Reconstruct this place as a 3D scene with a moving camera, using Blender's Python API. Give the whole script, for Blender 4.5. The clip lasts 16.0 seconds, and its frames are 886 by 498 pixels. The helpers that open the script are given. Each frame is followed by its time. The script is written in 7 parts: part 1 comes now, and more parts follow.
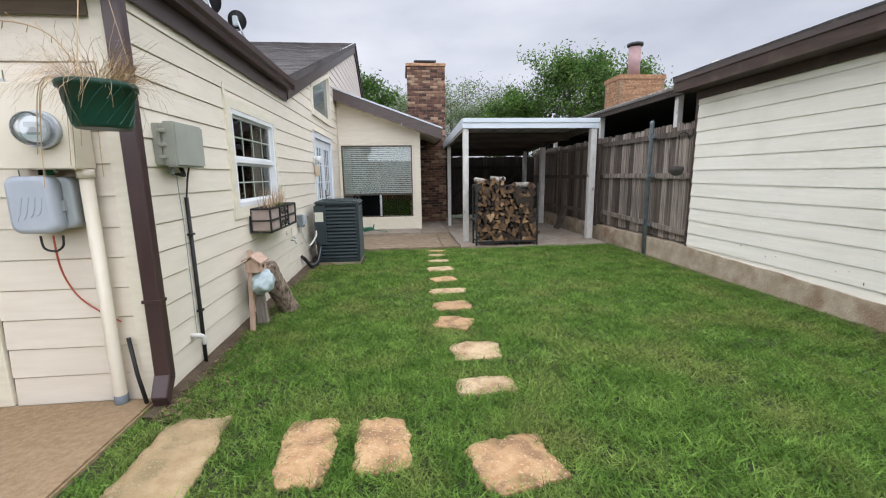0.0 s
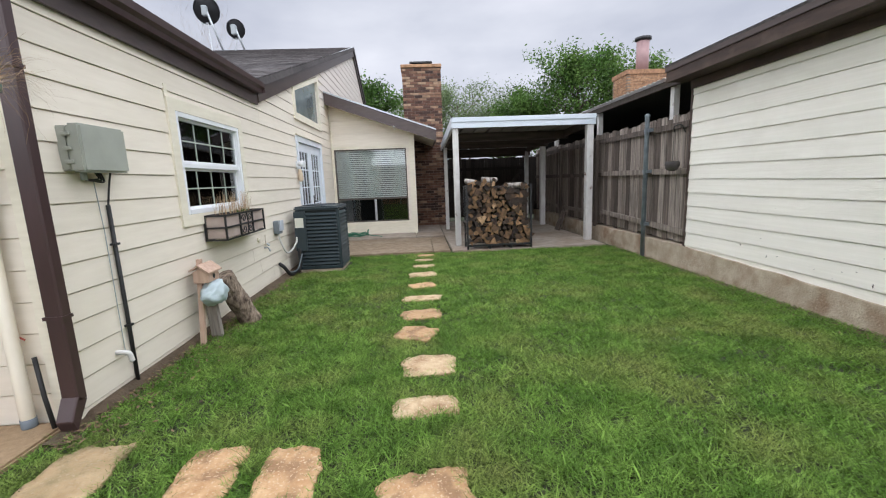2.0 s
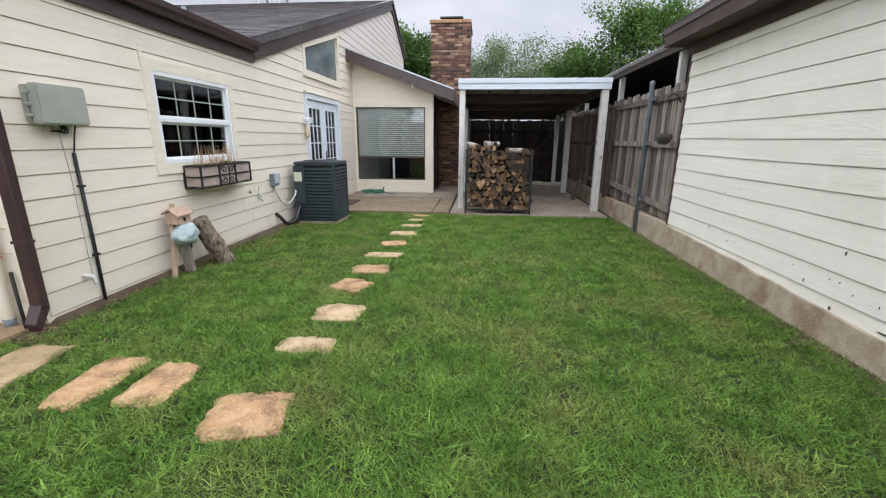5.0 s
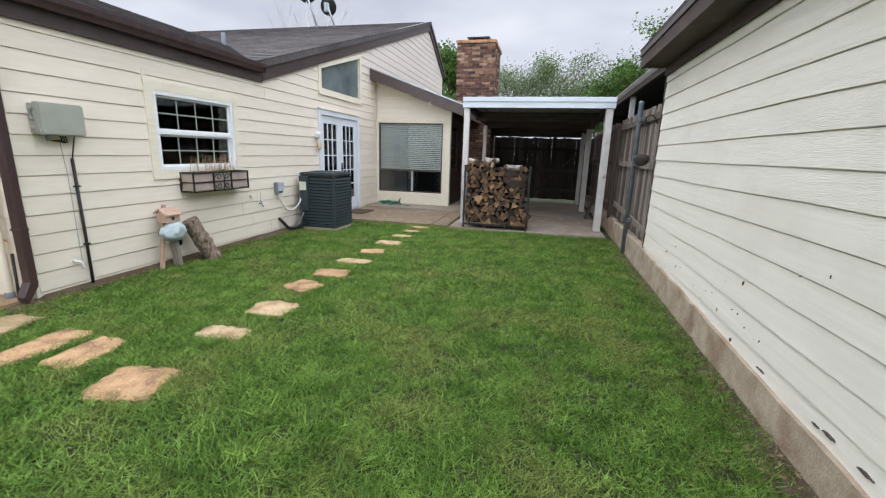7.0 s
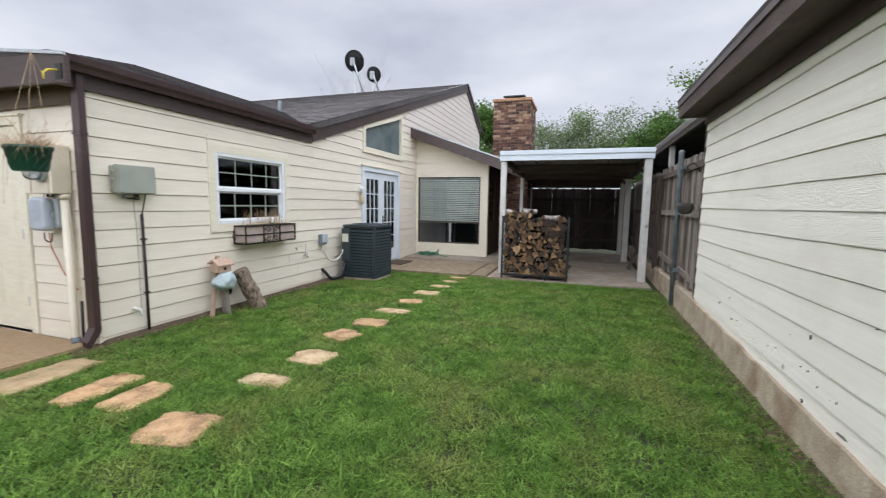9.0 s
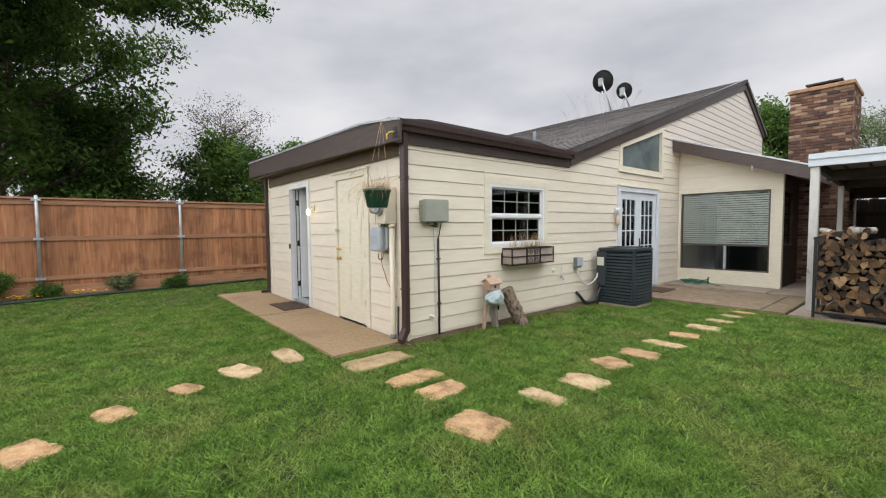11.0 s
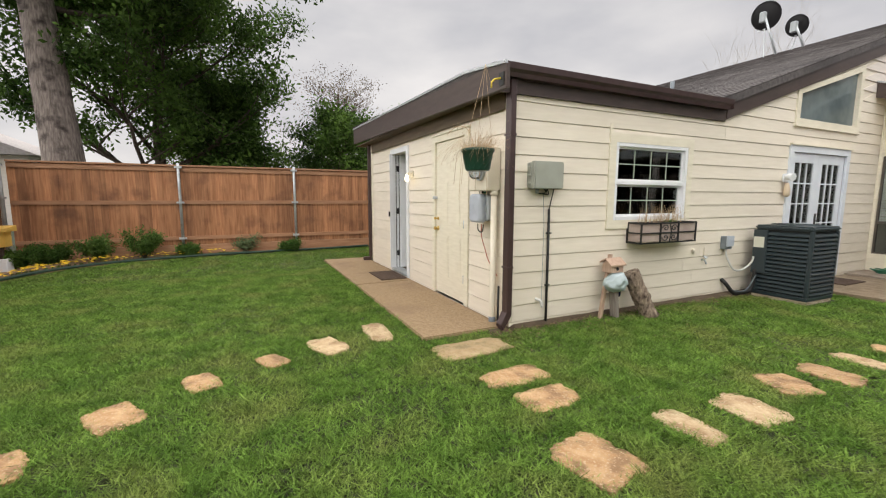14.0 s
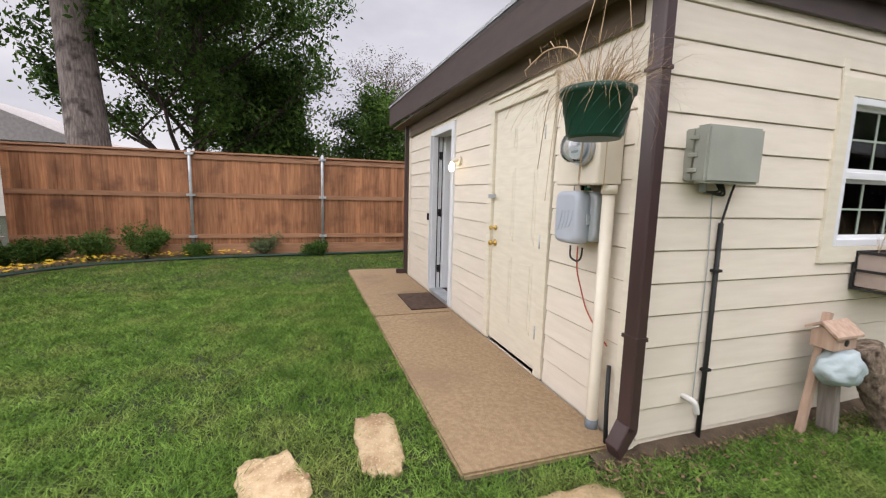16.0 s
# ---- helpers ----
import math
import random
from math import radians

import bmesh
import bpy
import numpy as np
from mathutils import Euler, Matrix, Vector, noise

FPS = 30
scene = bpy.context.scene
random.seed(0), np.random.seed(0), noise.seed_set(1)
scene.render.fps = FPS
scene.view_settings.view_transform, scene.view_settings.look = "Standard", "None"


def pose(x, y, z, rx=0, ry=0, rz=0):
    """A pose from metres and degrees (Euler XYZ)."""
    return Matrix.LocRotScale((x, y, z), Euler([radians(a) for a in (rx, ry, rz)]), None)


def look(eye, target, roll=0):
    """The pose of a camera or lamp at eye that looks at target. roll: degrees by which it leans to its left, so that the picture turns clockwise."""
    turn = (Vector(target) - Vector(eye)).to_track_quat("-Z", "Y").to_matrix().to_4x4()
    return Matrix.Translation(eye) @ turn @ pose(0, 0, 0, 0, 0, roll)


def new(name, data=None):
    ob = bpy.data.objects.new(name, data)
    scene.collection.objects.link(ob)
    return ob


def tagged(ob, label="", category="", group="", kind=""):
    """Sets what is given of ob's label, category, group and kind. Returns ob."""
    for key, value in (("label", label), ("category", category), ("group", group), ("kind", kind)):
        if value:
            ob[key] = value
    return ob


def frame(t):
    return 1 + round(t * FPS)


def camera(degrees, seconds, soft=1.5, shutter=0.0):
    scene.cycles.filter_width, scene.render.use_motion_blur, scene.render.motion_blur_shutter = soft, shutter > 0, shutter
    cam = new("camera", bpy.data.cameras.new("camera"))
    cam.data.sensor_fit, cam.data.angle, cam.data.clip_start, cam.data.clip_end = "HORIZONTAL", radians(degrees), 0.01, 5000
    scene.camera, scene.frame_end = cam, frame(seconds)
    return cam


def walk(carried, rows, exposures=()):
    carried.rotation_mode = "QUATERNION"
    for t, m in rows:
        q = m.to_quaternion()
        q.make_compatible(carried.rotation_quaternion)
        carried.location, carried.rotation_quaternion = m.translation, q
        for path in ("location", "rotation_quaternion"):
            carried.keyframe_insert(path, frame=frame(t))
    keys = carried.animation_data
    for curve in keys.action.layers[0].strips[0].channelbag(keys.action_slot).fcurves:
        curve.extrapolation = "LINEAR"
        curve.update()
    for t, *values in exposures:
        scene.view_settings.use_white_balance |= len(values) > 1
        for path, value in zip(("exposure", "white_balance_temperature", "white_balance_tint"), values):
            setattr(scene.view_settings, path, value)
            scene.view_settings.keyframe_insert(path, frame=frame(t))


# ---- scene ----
cam = camera(93.7, 16.0, 1.1, 0.16)
PATH = [
    (0, (0.196, 0.142, 1.398), (0.381, 2.103, 1.049), -0.8),
    (0.5, (0.198, 0.152, 1.415), (0.414, 2.111, 1.072), -0.8),
    (1, (0.261, 0.163, 1.393), (0.589, 2.104, 1.037), -1.8),
    (1.5, (0.501, 0.256, 1.373), (0.806, 2.21, 1.077), -1.8),
    (2, (0.731, 0.373, 1.352), (0.833, 2.343, 1.022), -2.2),
    (2.5, (0.921, 0.558, 1.339), (0.826, 2.53, 1.016), -2.5),
    (3, (1.066, 0.639, 1.344), (0.753, 2.584, 0.997), -2.8),
    (3.5, (1.316, 0.588, 1.359), (0.712, 2.442, 0.914), 1.2),
    (4, (1.486, 0.417, 1.37), (0.946, 2.284, 0.899), -1.7),
    (4.5, (1.658, 0.211, 1.358), (1.427, 2.107, 0.766), 0.0),
    (4.7, (1.734, 0.177, 1.37), (1.58, 2.103, 0.852), 0.3),
    (6.8, (2.989, 0.16, 1.441), (2.505, 2.033, 0.934), 2.2),
    (7, (3.053, 0.147, 1.433), (2.61, 2.044, 0.981), 1.8),
    (7.5, (3.165, 0.131, 1.457), (2.81, 2.08, 1.181), -0.6),
    (8, (3.201, 0.103, 1.472), (2.792, 2.044, 1.218), -0.7),
    (8.5, (3.184, 0.134, 1.449), (2.773, 2.081, 1.244), -0.2),
    (9, (3.05, 0.133, 1.418), (2.417, 2.018, 1.205), 0.9),
    (9.5, (2.823, 0.124, 1.392), (1.497, 1.601, 1.144), -2.9),
    (9.7, (2.711, 0.095, 1.36), (1.164, 1.336, 1.105), -3.6),
    (12, (2.836, -0.136, 1.453), (1.359, 1.213, 1.436), 1.4),
    (12.5, (2.827, -0.127, 1.454), (1.373, 1.246, 1.464), 1.5),
    (13, (2.751, -0.063, 1.409), (1.271, 1.276, 1.28), 0.8),
    (13.5, (2.564, 0.119, 1.423), (0.878, 1.161, 1.156), 3.6),
    (14, (2.219, 0.307, 1.389), (0.428, 1.161, 1.141), 0.2),
    (14.5, (1.78, 0.453, 1.346), (-0.019, 1.262, 1.019), -1.7),
    (15, (1.284, 0.753, 1.37), (-0.585, 1.368, 1.016), 0.6),
    (15.5, (0.783, 0.907, 1.375), (-1.068, 1.619, 1.115), 2.4),
    (16, (0.332, 1.114, 1.386), (-1.548, 1.745, 1.124), 1.5),
]
EXPOSURES = [(0.0, 1.32, 6150, 14), (8.5, 1.30, 6100, 14), (9.1, 1.26, 6100, 13), (9.5, 1.24, 6550, 12), (12.5, 1.20, 6600, 12), (13.5, 1.24, 7000, 12), (14.5, 1.30, 6800, 14), (16.0, 1.30, 6550, 18)]
walk(cam, [(t, look(eye, target, roll)) for t, eye, target, roll in PATH], EXPOSURES)

# ---- light: an overcast sky and a very wide, weak sun high up ----
world = bpy.data.worlds.new("overcast_sky")
scene.world = world
world.use_nodes = True
wn, wl = world.node_tree.nodes, world.node_tree.links
wn.clear()
w_out = wn.new("ShaderNodeOutputWorld")
w_bg = wn.new("ShaderNodeBackground")
w_sky = wn.new("ShaderNodeTexSky")
w_sky.sky_type, w_sky.sun_disc = "NISHITA", False
w_sky.sun_elevation, w_sky.sun_rotation = radians(62), radians(200)
w_sky.dust_density, w_sky.air_density = 4.0, 1.0
w_co = wn.new("ShaderNodeTexCoord")
w_map = wn.new("ShaderNodeMapping")
w_map.inputs["Scale"].default_value = (1.0, 1.0, 2.6)
w_n = wn.new("ShaderNodeTexNoise")
w_n.inputs["Scale"].default_value, w_n.inputs["Detail"].default_value = 2.1, 5.0
w_n.inputs["Roughness"].default_value = 0.5
w_r = wn.new("ShaderNodeValToRGB")
w_r.color_ramp.elements[0].position, w_r.color_ramp.elements[0].color = 0.30, (5.6, 5.9, 6.5, 1)
w_r.color_ramp.elements[1].position, w_r.color_ramp.elements[1].color = 0.68, (9.4, 9.5, 9.7, 1)
w_mix = wn.new("ShaderNodeMix")
w_mix.data_type = "RGBA"
w_mix.inputs[0].default_value = 0.93
wl.new(w_co.outputs["Generated"], w_map.inputs["Vector"])
wl.new(w_map.outputs["Vector"], w_n.inputs["Vector"])
wl.new(w_n.outputs["Fac"], w_r.inputs["Fac"])
wl.new(w_sky.outputs["Color"], w_mix.inputs[6])
wl.new(w_r.outputs["Color"], w_mix.inputs[7])
wl.new(w_mix.outputs[2], w_bg.inputs["Color"])
w_bg.inputs["Strength"].default_value = 0.040
wl.new(w_bg.outputs[0], w_out.inputs["Surface"])

sun = new("sun", bpy.data.lights.new("sun", "SUN"))
sun.data.energy, sun.data.angle, sun.data.color = 2.5, radians(150), (0.98, 1.0, 1.0)
sun.matrix_basis = look((-4, -5, 22), (0, 4, 0))


# ---- materials ----
def material(name, a, b, scale=6.0, rough=0.8, bump=0.2, bscale=60.0, stretch=(1, 1, 1), rnd=0.0, metal=0.0,
             c=None, cscale=1.2, clo=0.5, chi=0.7, detail=6.0, spec=0.5, islands=False, bdist=0.01, speck=None, sscale=90.0, slo=0.56):
    """Two-tone surface: fine grain between a and b, patches of c on a larger scale, relief, variation from piece to piece."""
    m = bpy.data.materials.new(name)
    m.use_nodes = True
    n, l = m.node_tree.nodes, m.node_tree.links
    bsdf = n["Principled BSDF"]
    geo = n.new("ShaderNodeNewGeometry")
    mp = n.new("ShaderNodeMapping")
    mp.inputs["Scale"].default_value = stretch
    l.new(geo.outputs["Position"], mp.inputs["Vector"])
    n1 = n.new("ShaderNodeTexNoise")
    n1.inputs["Scale"].default_value, n1.inputs["Detail"].default_value = scale, detail
    l.new(mp.outputs[0], n1.inputs["Vector"])
    ramp = n.new("ShaderNodeValToRGB")
    ramp.color_ramp.elements[0].position, ramp.color_ramp.elements[1].position = 0.32, 0.68
    ramp.color_ramp.elements[0].color, ramp.color_ramp.elements[1].color = (*a, 1), (*b, 1)
    l.new(n1.outputs["Fac"], ramp.inputs["Fac"])
    col = ramp.outputs["Color"]
    if c is not None:
        n2 = n.new("ShaderNodeTexNoise")
        n2.inputs["Scale"].default_value, n2.inputs["Detail"].default_value = cscale, 8.0
        l.new(geo.outputs["Position"], n2.inputs["Vector"])
        mr = n.new("ShaderNodeMapRange")
        mr.inputs["From Min"].default_value, mr.inputs["From Max"].default_value = clo, chi
        l.new(n2.outputs["Fac"], mr.inputs["Value"])
        mx = n.new("ShaderNodeMix")
        mx.data_type = "RGBA"
        l.new(mr.outputs[0], mx.inputs[0])
        l.new(col, mx.inputs[6])
        mx.inputs[7].default_value = (*c, 1)
        col = mx.outputs[2]
    if speck is not None:
        n4 = n.new("ShaderNodeTexNoise")
        n4.inputs["Scale"].default_value, n4.inputs["Detail"].default_value = sscale, 3.0
        l.new(geo.outputs["Position"], n4.inputs["Vector"])
        ms = n.new("ShaderNodeMapRange")
        ms.inputs["From Min"].default_value, ms.inputs["From Max"].default_value = slo, slo + 0.10
        l.new(n4.outputs["Fac"], ms.inputs["Value"])
        mk = n.new("ShaderNodeMix")
        mk.data_type = "RGBA"
        l.new(ms.outputs[0], mk.inputs[0])
        l.new(col, mk.inputs[6])
        mk.inputs[7].default_value = (*speck, 1)
        col = mk.outputs[2]
    if rnd:
        hs = n.new("ShaderNodeHueSaturation")
        if islands:
            src = geo.outputs["Random Per Island"]
        else:
            oi = n.new("ShaderNodeObjectInfo")
            src = oi.outputs["Random"]
        mv = n.new("ShaderNodeMapRange")
        mv.inputs["To Min"].default_value, mv.inputs["To Max"].default_value = 1 - rnd, 1 + rnd
        l.new(src, mv.inputs["Value"])
        l.new(mv.outputs[0], hs.inputs["Value"])
        l.new(col, hs.inputs["Color"])
        col = hs.outputs["Color"]
    l.new(col, bsdf.inputs["Base Color"])
    bsdf.inputs["Roughness"].default_value = rough
    bsdf.inputs["Metallic"].default_value = metal
    bsdf.inputs["Specular IOR Level"].default_value = spec
    if bump:
        n3 = n.new("ShaderNodeTexNoise")
        n3.inputs["Scale"].default_value, n3.inputs["Detail"].default_value = bscale, 4.0
        l.new(mp.outputs[0], n3.inputs["Vector"])
        bp = n.new("ShaderNodeBump")
        bp.inputs["Strength"].default_value, bp.inputs["Distance"].default_value = bump, bdist
        l.new(n3.outputs["Fac"], bp.inputs["Height"])
        l.new(bp.outputs[0], bsdf.inputs["Normal"])
    return m


def translucent(m, share):
    """Lets part of the light through thin leaves and blades."""
    n, l = m.node_tree.nodes, m.node_tree.links
    bsdf, out = n["Principled BSDF"], n["Material Output"]
    tr, mix = n.new("ShaderNodeBsdfTranslucent"), n.new("ShaderNodeMixShader")
    l.new(bsdf.inputs["Base Color"].links[0].from_socket, tr.inputs["Color"])
    mix.inputs[0].default_value = share
    l.new(bsdf.outputs[0], mix.inputs[1])
    l.new(tr.outputs[0], mix.inputs[2])
    l.new(mix.outputs[0], out.inputs["Surface"])
    return m


def varied(name, stops, rough=0.9, bump=0.5, bscale=60.0, islands=False, mottle=0.35, mscale=9.0, bdist=0.01, stretch=(1, 1, 1)):
    """A surface whose pieces each take their own colour from a row of stops, with mottling over it."""
    m = bpy.data.materials.new(name)
    m.use_nodes = True
    n, l = m.node_tree.nodes, m.node_tree.links
    bsdf = n["Principled BSDF"]
    geo = n.new("ShaderNodeNewGeometry")
    src = geo.outputs["Random Per Island"] if islands else n.new("ShaderNodeObjectInfo").outputs["Random"]
    ramp = n.new("ShaderNodeValToRGB")
    els = ramp.color_ramp.elements
    while len(els) < len(stops):
        els.new(0.5)
    for e, (p, c) in zip(els, stops):
        e.position, e.color = p, (*c, 1)
    l.new(src, ramp.inputs["Fac"])
    mp = n.new("ShaderNodeMapping")
    mp.inputs["Scale"].default_value = stretch
    l.new(geo.outputs["Position"], mp.inputs["Vector"])
    nz = n.new("ShaderNodeTexNoise")
    nz.inputs["Scale"].default_value, nz.inputs["Detail"].default_value = mscale, 6.0
    l.new(mp.outputs[0], nz.inputs["Vector"])
    mr = n.new("ShaderNodeMapRange")
    mr.inputs["From Min"].default_value, mr.inputs["From Max"].default_value = 0.3, 0.7
    mr.inputs["To Min"].default_value, mr.inputs["To Max"].default_value = 1 - mottle, 1 + mottle
    l.new(nz.outputs["Fac"], mr.inputs["Value"])
    hs = n.new("ShaderNodeHueSaturation")
    l.new(mr.outputs[0], hs.inputs["Value"])
    l.new(ramp.outputs["Color"], hs.inputs["Color"])
    l.new(hs.outputs["Color"], bsdf.inputs["Base Color"])
    bsdf.inputs["Roughness"].default_value = rough
    nb = n.new("ShaderNodeTexNoise")
    nb.inputs["Scale"].default_value = bscale
    l.new(mp.outputs[0], nb.inputs["Vector"])
    bp = n.new("ShaderNodeBump")
    bp.inputs["Strength"].default_value, bp.inputs["Distance"].default_value = bump, bdist
    l.new(nb.outputs["Fac"], bp.inputs["Height"])
    l.new(bp.outputs[0], bsdf.inputs["Normal"])
    return m


def plain(name, colour, rough=0.5, metal=0.0, emit=0.0):
    m = bpy.data.materials.new(name)
    m.use_nodes = True
    b = m.node_tree.nodes["Principled BSDF"]
    b.inputs["Base Color"].default_value = (*colour, 1)
    b.inputs["Roughness"].default_value, b.inputs["Metallic"].default_value = rough, metal
    if emit:
        b.inputs["Emission Color"].default_value = (*colour, 1)
        b.inputs["Emission Strength"].default_value = emit
    return m


def glass_pane(name, tint=(0.9, 0.95, 0.95), mirror=0.12):
    """Thin window glass: mostly clear, with a glossy film."""
    m = bpy.data.materials.new(name)
    m.use_nodes = True
    n, l = m.node_tree.nodes, m.node_tree.links
    n.clear()
    out, mix = n.new("ShaderNodeOutputMaterial"), n.new("ShaderNodeMixShader")
    tr, gl, fr = n.new("ShaderNodeBsdfTransparent"), n.new("ShaderNodeBsdfGlossy"), n.new("ShaderNodeFresnel")
    tr.inputs["Color"].default_value = (*tint, 1)
    gl.inputs["Roughness"].default_value = 0.02
    fr.inputs["IOR"].default_value = 1.5
    ad = n.new("ShaderNodeMath")
    ad.operation, ad.use_clamp = "ADD", True
    ad.inputs[1].default_value = mirror
    l.new(fr.outputs[0], ad.inputs[0])
    l.new(ad.outputs[0], mix.inputs[0])
    l.new(tr.outputs[0], mix.inputs[1])
    l.new(gl.outputs[0], mix.inputs[2])
    l.new(mix.outputs[0], out.inputs["Surface"])
    return m


